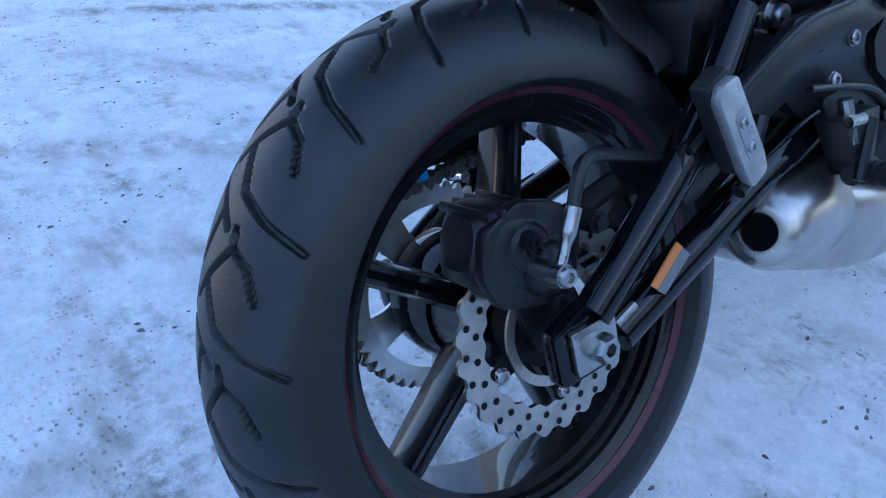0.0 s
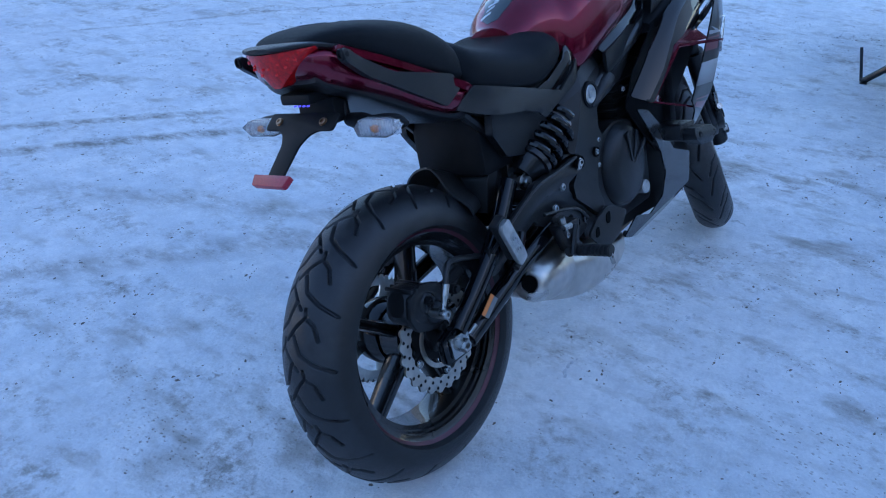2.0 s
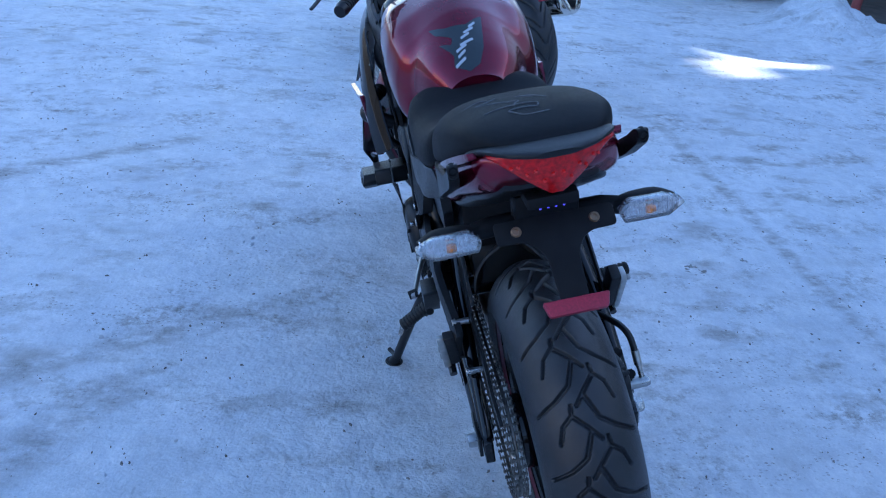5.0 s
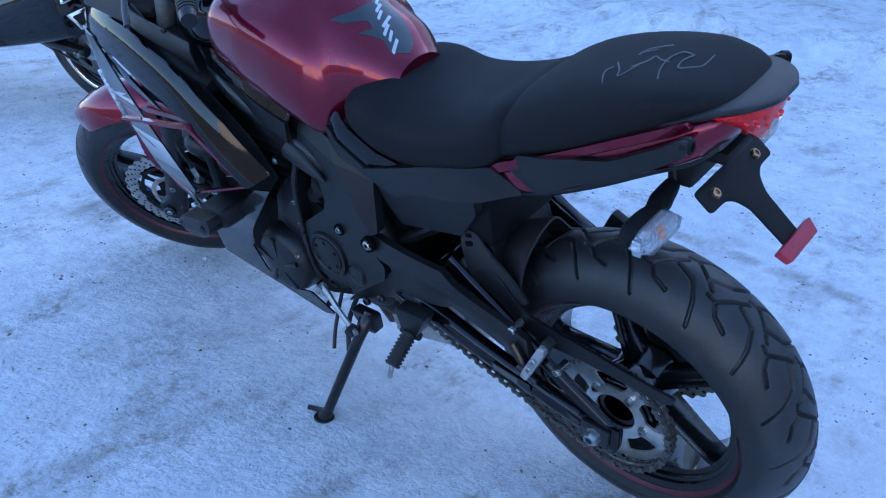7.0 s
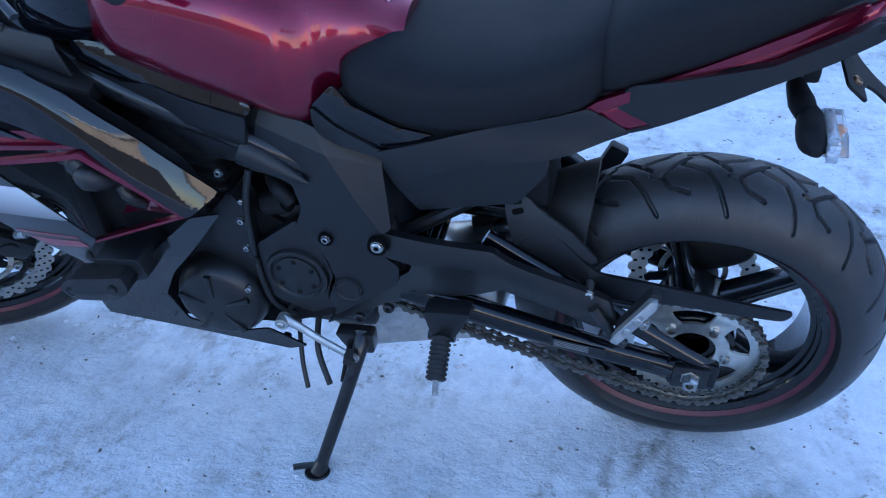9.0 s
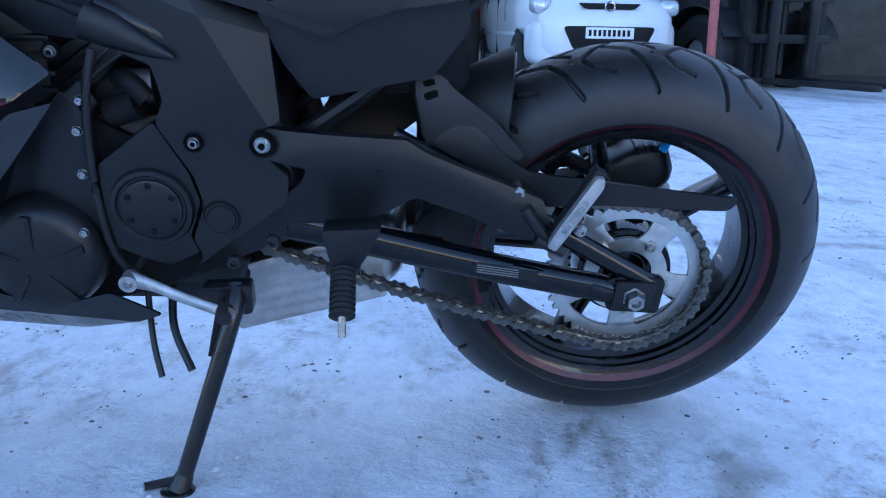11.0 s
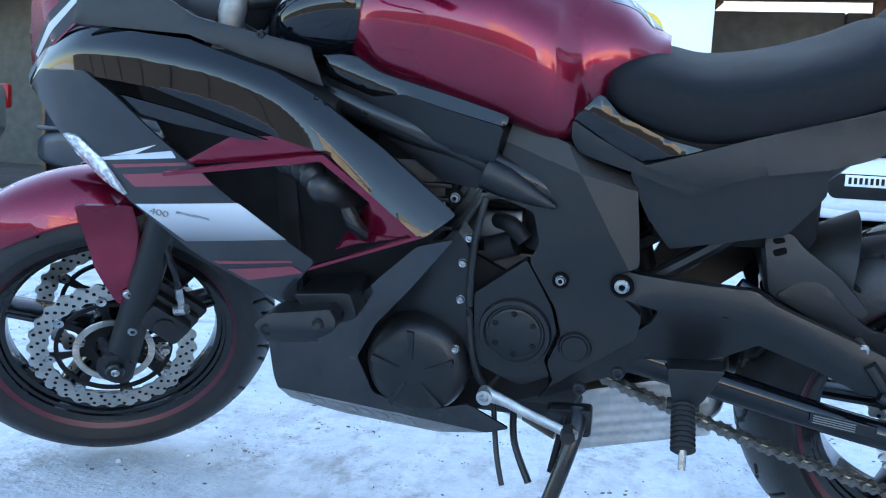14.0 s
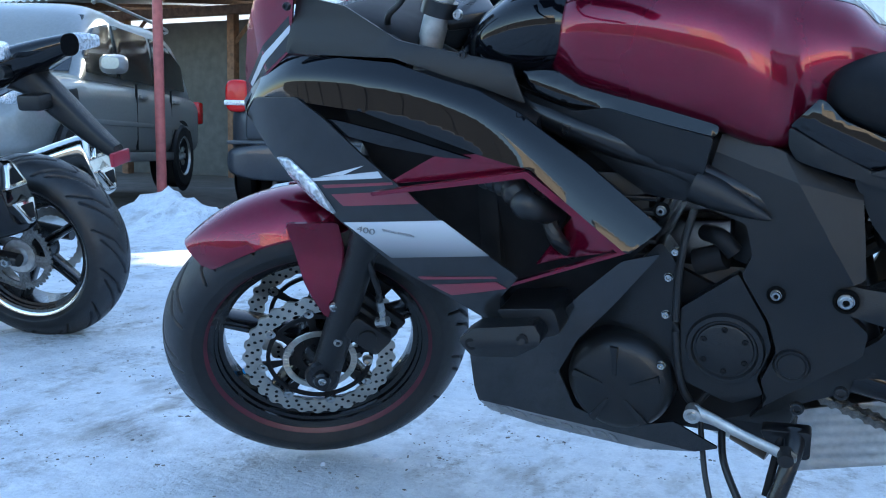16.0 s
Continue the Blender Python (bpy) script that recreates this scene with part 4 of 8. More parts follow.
both("belly_pan", BELLY, d_belly, BELLYPAINT, "dusty black lower fairing", step=0.015, folds=((-1.04, 0.312, 0.10, 1.0),))
COCKPIT = [(-1.31, 0.97), (-1.224, 0.95), (-1.134, 0.897), (-0.957, 0.856), (-0.935, 0.80), (-1.0, 0.826), (-1.136, 0.872), (-1.333, 0.883)]
both("cockpit_panel", COCKPIT, lambda x, z: along(x, (-1.33, 0.160), (-1.1, 0.170), (-0.94, 0.150)) - 0.09 * (z - 0.85) + 0.012 * smooth01(0.03, 0.0, z - (0.845 - 0.2 * (x + 1.0))), PLASTIC, "matte black inner fairing panel")
d_duct = lambda x, z: flow(x, (-0.96, 0.132), (-0.84, 0.150), (-0.76, 0.163), (-0.66, 0.166))
DUCT_RAIL = [(-0.95, 0.846), (-0.898, 0.842), (-0.76, 0.80), (-0.668, 0.769), (-0.671, 0.756), (-0.75, 0.772), (-0.836, 0.794), (-0.885, 0.80), (-0.935, 0.817)]
both("duct_rail", DUCT_RAIL, lambda x, z: d_duct(x, z) + 0.004 - 0.5 * max(0, z - (0.785 - 0.33 * (x + 0.8))), GLOSS, "gloss black rail along the tank", thick=0.01, step=0.01)
DUCT_MID = [(-0.95, 0.814), (-0.869, 0.787), (-0.82, 0.794), (-0.674, 0.756), (-0.688, 0.700), (-0.70, 0.700), (-0.863, 0.742), (-0.91, 0.768)]
both("air_duct", DUCT_MID, lambda x, z: d_duct(x, z) + 0.12 * max(0, z - (0.742 - 0.26 * (x + 0.78))) - 0.006 * smooth01(0.012, 0, z - (0.698 - 0.25 * (x + 0.69))), PLASTIC, "matte black frame duct", thick=0.01, step=0.01)
DUCT_LOW = [(-0.875, 0.742), (-0.85, 0.737), (-0.70, 0.698), (-0.707, 0.66), (-0.766, 0.668), (-0.839, 0.72)]
both("duct_skirt", DUCT_LOW, lambda x, z: d_duct(x, z) - 0.008 - 0.2 * max(0, 0.70 - z), PLASTIC, "matte black lower duct panel", thick=0.01, step=0.01)
part("duct_core", loft([(-0.98, 0.10, 0.74, 0.85, 4, 0.5), (-0.88, 0.118, 0.70, 0.83, 4, 0.5), (-0.76, 0.135, 0.66, 0.80, 4, 0.5), (-0.66, 0.135, 0.65, 0.76, 4, 0.5)], 24, 3), DARK, bike)
NOSE = [(-1.485, 0.797), (-1.473, 0.854), (-1.441, 0.926), (-1.38, 1.0), (-1.30, 1.0), (-1.31, 0.965), (-1.333, 0.885), (-1.40, 0.845)]
both("nose_cowl", NOSE, lambda x, z: along(x, (-1.49, 0.085), (-1.4, 0.135), (-1.3, 0.165)), WINE, "dark red nose cowl with silver stripe")


# ---- tail end ----
part("tail_plate", loft([(-0.04, 0.122, 0.866, 0.884, 3, 0.5), (0.06, 0.114, 0.908, 0.93, 3, 0.5), (0.12, 0.104, 0.932, 0.953, 3, 0.5), (0.155, 0.088, 0.944, 0.960, 3, 0.5), (0.184, 0.062, 0.948, 0.961, 3, 0.5), (0.200, 0.030, 0.950, 0.959, 3, 0.5)]), PLASTIC, bike, "satin black tail top")


part("tail_undertray", loft([(-0.24, 0.095, 0.715, 0.76, 4, 0.5), (-0.14, 0.115, 0.733, 0.775, 4, 0.5), (-0.03, 0.112, 0.782, 0.825, 4, 0.5), (0.06, 0.102, 0.832, 0.862, 4, 0.5), (0.115, 0.09, 0.861, 0.88, 4, 0.5), (0.145, 0.07, 0.884, 0.9, 4, 0.5)], 32, 4), PLASTIC, bike, "matte black tail undertray")
for s in (-1, 1):
    part("lower_inner_panel", shell([(-1.035, 0.43), (-0.93, 0.45), (-0.78, 0.58), (-0.62, 0.50), (-0.60, 0.33), (-0.72, 0.285), (-0.95, 0.27), (-1.03, 0.30)], lambda x, z: 0.125, 0.01, s, 0.01, 0.05), DARK, bike)


def tail_lamp():
    bm = bmesh.new()
    n, m = 24, 6
    rows = []
    for i in range(n + 1):
        y = -0.092 + 0.184 * i / n
        u = min(1.0, abs(y) / 0.092)
        x = 0.195 - 0.042 * u ** 2.0
        top = 0.9475 + 0.002 * u
        low = min(top - 0.004, 0.884 + 0.070 * max(0.0, u - 0.10))
        rows.append([bm.verts.new((x - 0.022 * (1 - u) ** 0.7 * (j / m) + 0.004 * math.sin(math.pi * j / m), y, top + (low - top) * j / m)) for j in range(m + 1)])
    for a, b in zip(rows, rows[1:]):
        for j in range(m):
            bm.faces.new((a[j], a[j + 1], b[j + 1], b[j]))
    ret = bmesh.ops.extrude_face_region(bm, geom=bm.faces[:])
    for v in [g for g in ret["geom"] if isinstance(g, bmesh.types.BMVert)]:
        v.co.x -= 0.03
    return bm


lamp = part("tail_light", tail_lamp(), REDLENS, bike, "red faceted tail light lens")
LEDRED = material("bright red diode", (0.8, 0.015, 0.015), 0.2, coat=0.5, vary=0.05)
for k in range(12):
    u = (0.08, 0.21, 0.34, 0.46, 0.58, 0.68)[k % 6]
    y = (1 if k < 6 else -1) * 0.092 * u
    low = 0.884 + 0.070 * max(0.0, u - 0.10)
    j = 0.40 + 0.26 * (k % 2)
    part("led", lathe([(0, 0.002), (0.002, 0.0016), (0.003, -0.002), (0, -0.002)], 12), LEDRED, lamp, "bright red diode").matrix_local = Matrix.Translation((0.195 - 0.042 * u ** 2 - 0.022 * (1 - u) ** 0.7 * j + 0.0055, y, 0.9475 + (low - 0.9475) * j)) @ Matrix.Rotation(radians(-90), 4, "Z")
for s in (-1, 1):
    part("grab_handle", shell([(-0.160, 0.800), (-0.140, 0.832), (0.024, 0.874), (0.10, 0.917), (0.126, 0.937), (0.140, 0.940), (0.138, 0.918), (0.09, 0.882), (0.022, 0.845), (-0.105, 0.776)],
         lambda x, z: flow(x, (-0.16, 0.138), (-0.08, 0.1455), (0.0, 0.1455), (0.08, 0.144), (0.12, 0.146), (0.155, 0.150)), 0.016, s, 0.008, 0.011, 0.004), PLASTIC, bike, "satin black flat grab handle")
    part("handle_end", lathe([(0.0, -0.002), (0.007, -0.001), (0.0065, 0.002), (0.0095, 0.003), (0.0105, 0.0), (0.0105, -0.012)], 24), DARK, bike).matrix_local = Matrix.Translation((0.140, s * 0.140, 0.929)) @ Matrix.Rotation(radians(-90), 4, "Z") @ Matrix.Diagonal((0.75, 1, 1, 1))

# licence plate bracket with its reflector
br = plate([(-0.092, 0.0), (0.092, 0.0), (0.092, -0.037), (0.052, -0.038), (0.036, -0.048), (0.024, -0.07), (0.0205, -0.15), (-0.0205, -0.15), (-0.024, -0.07), (-0.036, -0.048), (-0.052, -0.038), (-0.092, -0.037)], -0.0025, 0.0025, 0.008)
moved(br, Matrix(((0, 1, 0, 0), (1, 0, 0, 0), (0, 0, 1, 0), (0, 0, 0, 1))))
S_DIR = Vector((0.76, 0, -0.65)).normalized()
N_DIR = Vector((0.65, 0, 0.76)).normalized()
BR = Matrix(((N_DIR.x, 0, -S_DIR.x, 0.124), (0, 1, 0, 0), (N_DIR.z, 0, -S_DIR.z, 0.826), (0, 0, 0, 1)))
bracket = part("plate_bracket", moved(br, BR), DARK, bike, "black steel number plate bracket without a plate")
for s in (-1, 1):
    part("screw", bolt(tuple(BR @ Vector((0.003, s * 0.060, -0.020))), 1, 0.0075, 0.004, way=N_DIR), BRASS, bracket)
part("red_reflector", moved(plate([(-0.050, 0.0), (0.050, 0.0), (0.043, -0.023), (-0.043, -0.023)], -0.006, 0.006, 0.004), BR @ Matrix(((0, 1, 0, 0.004), (1, 0, 0, 0), (0, 0, 1, -0.137), (0, 0, 0, 1)))), REFLECTOR, bracket, "red plastic reflector bar")
BLUELED = material("blue-violet plate diode", (0.12, 0.1, 0.9), 0.3, emit=0.3)
plate_lamp = part("plate_lamp", join(block(0.07, 0.145, -0.04, 0.04, 0.846, 0.866, 0.005), block(0.06, 0.10, -0.05, 0.05, 0.80, 0.85, 0.006)), DARK, bike)
for k in range(4):
    part("diode", block(0.128, 0.134, -0.020 + 0.012 * k, -0.0165 + 0.012 * k, 0.840, 0.843, 0.0008), BLUELED, plate_lamp, "lit blue-violet diode")
for s in (-1, 1):
    part("wire", tube([(0.06, s * 0.03, 0.88), (0.07, s * 0.045, 0.84), (0.075, s * 0.05, 0.805)], 0.004, 8), HOSE, bike)
GLASS = bpy.data.materials.new("clear lens plastic")
GLASS.use_nodes = True
gb = GLASS.node_tree.nodes["Principled BSDF"]
gb.inputs["Base Color"].default_value, gb.inputs["Roughness"].default_value, gb.inputs["Transmission Weight"].default_value, gb.inputs["IOR"].default_value = (0.93, 0.94, 0.95, 1), 0.08, 0.85, 1.35
for s in (-1, 1):
    ind = part("turn_signal", join(tube([(0.07, s * 0.05, 0.80), (0.075, s * 0.09, 0.797), (0.08, s * 0.118, 0.795)], [0.012, 0.017, 0.014], 14),
                                   moved(loft([(-0.05, 0.010, -0.012, 0.012, 3, 0.5), (-0.02, 0.018, -0.0165, 0.0165, 3, 0.5), (0.02, 0.018, -0.016, 0.016, 3, 0.5), (0.048, 0.006, -0.004, 0.004, 3, 0.5)], 16, 3), Matrix.Translation((0.083, s * 0.158, 0.795)) @ Matrix.Rotation(radians(90 * s), 4, "Z"))), DARK, bike, "black turn signal with a clear lens")
    SIG = Matrix.Translation((0.103, s * 0.160, 0.795)) @ Matrix.Rotation(radians(90 * s), 4, "Z")
    hexa = [(-0.045, -0.015), (-0.051, 0.002), (-0.034, 0.017), (0.024, 0.016), (0.052, 0.003), (0.026, -0.0155)]
    part("lens", moved(plate(hexa, -0.016 if s > 0 else -0.008, 0.008 if s > 0 else 0.016, 0.003, 0.005), SIG), GLASS, ind, "clear faceted lens").visible_shadow = False
    part("reflector_bowl", moved(join(plate([(p * 0.9, q * 0.85) for p, q in hexa], -0.004, 0.004, 0.003, 0.002), *[block(-0.042 + 0.0075 * k, -0.039 + 0.0075 * k, -0.0065, 0.0065, -0.0125, 0.0125, 0.001) for k in range(12)]), SIG), CHROMED, ind, "ribbed bright reflector")
    part("bulb", moved(lathe([(0, 0.009), (0.005, 0.008), (0.0075, 0), (0.005, -0.007), (0, -0.008)], 14), Matrix.Translation((0.1125, s * 0.157, 0.794))), AMBER, ind, "amber bulb")

# marks scratched by hand into the seat: plain strokes
SCRATCH = material("chalky scratch", (0.09, 0.095, 0.105), 0.8)


def seat_top(x, y):
    return flow(x, (-0.05, 0.961), (-0.03, 0.964), (0.06, 0.9745), (0.12, 0.971)) - 0.066 * (1 - (1 - min(0.99, abs(y) / 0.13) ** 3.3) ** (1 / 3.3)) + 0.0006


for stroke in ([(-0.017, -0.096), (-0.03, -0.07), (-0.026, -0.054)], [(-0.027, -0.04), (-0.012, -0.06), (-0.005, -0.076), (0.004, -0.055), (0.007, -0.035)], [(0.0, -0.05), (0.012, -0.03), (0.016, -0.012), (0.028, -0.02), (0.043, -0.024)],
               [(0.053, -0.072), (0.042, -0.045), (0.037, -0.013), (0.045, 0.010), (0.060, 0.008)], [(0.064, 0.007), (0.058, -0.015), (0.063, -0.036), (0.075, -0.03), (0.088, -0.016), (0.087, 0.019)], [(-0.011, -0.01), (-0.008, 0.008), (0.004, 0.02), (0.02, 0.03)],
               [(-0.013, -0.004), (0.006, 0.012)]):
    part("scratch_mark", tube([(x, y, seat_top(x, y)) for x, y in stroke], 0.0013, 6), SCRATCH, bike)

# emblem on the back of the tank: a dark winged patch with plain slanted strokes
tank_me = tank.data
TANK_TREE = BVHTree.FromPolygons([v.co for v in tank_me.vertices], [tuple(p.vertices) for p in tank_me.polygons])


def on_tank(outline, lift, r=0.004, step=0.008):
    """A thin sheet on the tank's skin, with an outline in x and y."""
    bm = bmesh.new()
    pts = rounded(outline, r, 3)
    bm.faces.new([bm.verts.new((x, y + 0.010, 0)) for x, y in pts])
    for n, c in ((Vector((1, 0, 0)), -0.62), (Vector((0, 1, 0)), -0.1)):
        for k in range(24):
            bmesh.ops.bisect_plane(bm, geom=bm.verts[:] + bm.edges[:] + bm.faces[:], dist=1e-6, plane_co=n * (c + step * k), plane_no=n)
    bmesh.ops.triangulate(bm, faces=[f for f in bm.faces if len(f.verts) > 4])
    top = bm.faces[:]
    ret = bmesh.ops.extrude_face_region(bm, geom=top)
    upper = {g for g in ret["geom"] if isinstance(g, bmesh.types.BMVert)}
    for v in bm.verts:
        hit, nor = TANK_TREE.ray_cast(Vector((v.co.x, v.co.y, 1.3)), Vector((0, 0, -1)))[:2]
        if hit:
            v.co = hit + nor * (lift if v in upper else lift - 0.0012)
    return bm


EMBLEM = material("dark green-grey decal", (0.012, 0.02, 0.022), 0.3, coat=0.8, vary=0.1)
emblem = part("tank_emblem", on_tank([(-0.598, -0.083), (-0.575, -0.05), (-0.568, -0.005), (-0.592, 0.034), (-0.556, 0.028), (-0.512, 0.02), (-0.482, 0.004), (-0.472, -0.02), (-0.488, -0.05), (-0.505, -0.045), (-0.545, -0.071), (-0.53, -0.045), (-0.545, -0.04), (-0.572, -0.072)], 0.0007), EMBLEM, bike, "dark winged emblem with white slanted strokes")
for k, (x, y, l) in enumerate(((-0.486, -0.034, 0.024), (-0.500, -0.028, 0.018), (-0.511, -0.026, 0.024), (-0.522, -0.012, 0.030), (-0.537, -0.012, 0.02), (-0.549, -0.002, 0.022), (-0.561, 0.008, 0.016))):
    part("emblem_stroke", on_tank([(x - 0.003, y - l * 0.55), (x - 0.004 + 0.006, y - l * 0.5), (x + 0.004 - 0.012, y + l * 0.5), (x - 0.013, y + l * 0.45)], 0.0014, 0.0012), WHITE, emblem)

# ---- swing arm, chain and guards ----
SW = [tube([(-0.48, -0.115, 0.405), (-0.354, -0.127, 0.380), (-0.2, -0.133, 0.346), (-0.025, -0.135, 0.312)], [0.024, 0.021, 0.019, 0.018], 14, 1.15),
      tube([(-0.34, -0.11, 0.53), (-0.16, -0.128, 0.43), (0.025, -0.138, 0.325)], 0.0125, 12, 1.2),
      tube([(-0.48, 0.115, 0.42), (-0.27, 0.14, 0.382), (-0.04, 0.142, 0.30)], [0.024, 0.021, 0.018], 14, 1.15),
      tube([(-0.285, 0.12, 0.56), (-0.17, 0.14, 0.455), (-0.01, 0.142, 0.335)], [0.02, 0.02, 0.018], 14, 1.1),
      tube([(-0.47, -0.12, 0.41), (-0.47, 0.12, 0.415)], 0.03, 14), tube([(-0.29, -0.11, 0.47), (-0.29, 0.12, 0.47)], 0.02, 12),
      plate([(-0.035, 0.285), (0.04, 0.28), (0.045, 0.335), (0.0, 0.345), (-0.04, 0.335)], -0.147, -0.130, 0.008), plate([(-0.035, 0.28), (0.04, 0.28), (0.045, 0.335), (0.0, 0.352), (-0.04, 0.335)], 0.130, 0.148, 0.008)]
arm = part("swingarm", join(*SW), GLOSS, bike, "gloss black tubular swing arm")
for s in (-1, 1):
    y0, y1 = sorted((s * 0.149, s * 0.156))
    adj = part("chain_adjuster", join(plate([(-0.03, 0.289), (0.026, 0.289), (0.03, 0.335), (-0.026, 0.336)], y0, y1, 0.003), tube([(-0.03, s * 0.152, 0.318), (-0.06, s * 0.15, 0.326)], 0.005, 10)), ZINC if s > 0 else SATIN, arm, "chain adjuster plate")
    part("axle_nut", bolt((0, s * 0.157, 0.312), s, 0.0145, 0.016, hexed=True), ZINC, adj, "plated axle nut")
for y, o, oo in ((0.1625, [(-0.072, 0.345), (-0.113, 0.375), (-0.121, 0.367), (-0.08, 0.338)], ORANGE), (0.1625, [(-0.08, 0.337), (-0.121, 0.366), (-0.131, 0.356), (-0.091, 0.328)], LABEL)):
    part("label", plate(o, y - 0.002, y, 0.001, 0), oo, arm)
part("label", plate([(-0.226, 0.366), (-0.137, 0.353), (-0.137, 0.336), (-0.226, 0.349)], -0.1555, -0.154, 0.001, 0), SATIN, arm, "black label with white print")
part("print", join(*[plate([(-0.222, 0.3625 - 0.0036 * k), (-0.165, 0.3545 - 0.0036 * k), (-0.165, 0.353 - 0.0036 * k), (-0.222, 0.361 - 0.0036 * k)], -0.1562, -0.1556, 0.0002, 0) for k in range(4)]), LABEL, arm)


def chain_path():
    """Rear sprocket, lower run, front sprocket, upper run: points with even spacing."""
    rc, fc, R, r = Vector((0, 0.312)), Vector((-0.62, 0.43)), 0.117, 0.034
    pts = []
    d = fc - rc
    base = math.atan2(d.y, d.x)
    off = math.asin((R - r) / d.length)
    a_up, a_dn = base - math.pi / 2 + off - math.pi * 0, base + math.pi / 2 - off
    up = base - (math.pi / 2 - off)
    dn = base + (math.pi / 2 - off)
    for q in np.linspace(up, dn - 2 * math.pi, 60):
        pts.append(rc + R * Vector((math.cos(q), math.sin(q))))
    a = fc + r * Vector((math.cos(dn), math.sin(dn)))
    p = pts[-1]
    for t in np.linspace(0.03, 1, 40):
        pts.append(p.lerp(a, t) + Vector((0, -0.012 * math.sin(math.pi * t))))
    for q in np.linspace(dn, up, 20):
        pts.append(fc + r * Vector((math.cos(q), math.sin(q))))
    p = pts[-1]
    for t in np.linspace(0.03, 1, 40):
        pts.append(p.lerp(pts[0], t))
    out, acc, pitch = [pts[0]], 0.0, 0.015875
    for p, q in zip(pts, pts[1:]):
        seg = (q - p).length
        while acc + seg >= pitch:
            p = p.lerp(q, (pitch - acc) / seg)
            seg, acc = (q - p).length, 0.0
            out.append(p)
        acc += seg
    return out


cp = chain_path()
chain = part("chain", tube([(p.x, -0.098, p.y) for p in cp[::2]], 0.0035, 6), CHAIN, bike, "oily drive chain")
link_bm = [None, None]
for inner in (0, 1):
    w = 0.0070 if inner else 0.0115
    bm = join(*[plate([(-0.008, -0.0076), (0.0, -0.0036), (0.008, -0.0076), (0.0135, 0), (0.008, 0.0076), (0.0, 0.0036), (-0.008, 0.0076), (-0.0135, 0)], s * w - 0.001, s * w + 0.001, 0.003, 0) for s in (-1, 1)], *[moved(lathe([(0, w + 0.0025), (0.0026, w + 0.0025), (0.0026, -w - 0.0025), (0, -w - 0.0025)], 8), Matrix.Translation((e, 0, 0))) for e in ((-0.008, 0.008) if not inner else ())])
    me = bpy.data.meshes.new("link")
    bm.to_mesh(me)
    bm.free()
    me.materials.append(CHAIN)
    link_bm[inner] = me
for i, (p, q) in enumerate(zip(cp, cp[1:])):
    ob = new("chain_link", link_bm[i % 2])
    ob.parent = chain
    c = (p + q) / 2
    ob.matrix_local = Matrix.Translation((c.x, -0.098, c.y)) @ Matrix.Rotation(-math.atan2(q.y - p.y, q.x - p.x), 4, "Y")


def arc_sheet(center, R, half, a0, a1, drop, thick, n=30, m=14, crown=2.4, taper=0.0):
    """A mudguard: a sheet round an axle from angle a0 to a1, rounded across."""
    bm = bmesh.new()
    rows = []
    for i in range(n + 1):
        a = a0 + (a1 - a0) * i / n
        w = half * (1 - taper * abs(2 * i / n - 1) ** 3)
        row = []
        for j in range(m + 1):
            v = -1 + 2 * j / m
            r = R - drop * abs(v) ** crown
            row.append(bm.verts.new((center[0] + r * math.cos(a), w * v, center[2] + r * math.sin(a))))
        rows.append(row)
    for p, q in zip(rows, rows[1:]):
        for j in range(m):
            bm.faces.new((p[j], q[j], q[j + 1], p[j + 1]))
    top = bm.faces[:]
    bmesh.ops.recalc_face_normals(bm, faces=top)
    ret = bmesh.ops.extrude_face_region(bm, geom=top)
    for v in [g for g in ret["geom"] if isinstance(g, bmesh.types.BMVert)]:
        d = Vector((v.co.x - center[0], 0, v.co.z - center[2])).normalized()
        v.co -= d * thick
    return bm


def scoop():
    """A half cone that opens towards the tyre."""
    bm = bmesh.new()
    rows = []
    for i in range(15):
        u = i / 14
        c = Vector((-0.292 + 0.104 * u, 0, 0.515 + 0.004 * u))
        w, h = 0.045 + 0.055 * u ** 0.8, 0.045 + 0.062 * u ** 0.8
        row = []
        for j in range(33):
            a = math.pi * j / 32
            ca, sa = math.cos(a), math.sin(a)
            row.append(bm.verts.new(c + Vector((0.012 * sa * u, w * ca * (0.92 if ca > 0 else 1), h * abs(sa) ** 0.9 * (1 - 0.52 * smooth01(-0.1, 0.7, ca))))))
        rows.append(row)
    for p, q in zip(rows, rows[1:]):
        for j in range(32):
            bm.faces.new((p[j], q[j], q[j + 1], p[j + 1]))
    bm.faces.new(rows[0])
    bmesh.ops.recalc_face_normals(bm, faces=bm.faces)
    ret = bmesh.ops.extrude_face_region(bm, geom=bm.faces[:])
    for v in [g for g in ret["geom"] if isinstance(g, bmesh.types.BMVert)]:
        v.co = Vector((v.co.x + 0.002, v.co.y * 0.96, v.co.z - 0.004))
    return bm


hugger = part("rear_hugger", scoop(), FADED, bike, "dusty grey rear mudguard scoop")
part("hugger_brow", join(plate([(-0.318, 0.606), (-0.285, 0.608), (-0.255, 0.575), (-0.235, 0.50), (-0.30, 0.515)], -0.088, 0.088, 0.008, 0.004)), PLASTIC, hugger)
part("hugger_side", shell([(-0.312, 0.607), (-0.277, 0.614), (-0.258, 0.592), (-0.208, 0.557), (-0.160, 0.503), (-0.19, 0.492), (-0.245, 0.498), (-0.297, 0.522)], lambda x, z: 0.112 - 0.25 * max(0.0, z - 0.575), 0.006, -1, 0.012, 0.014), FADED, hugger, "dusty grey mudguard flank")
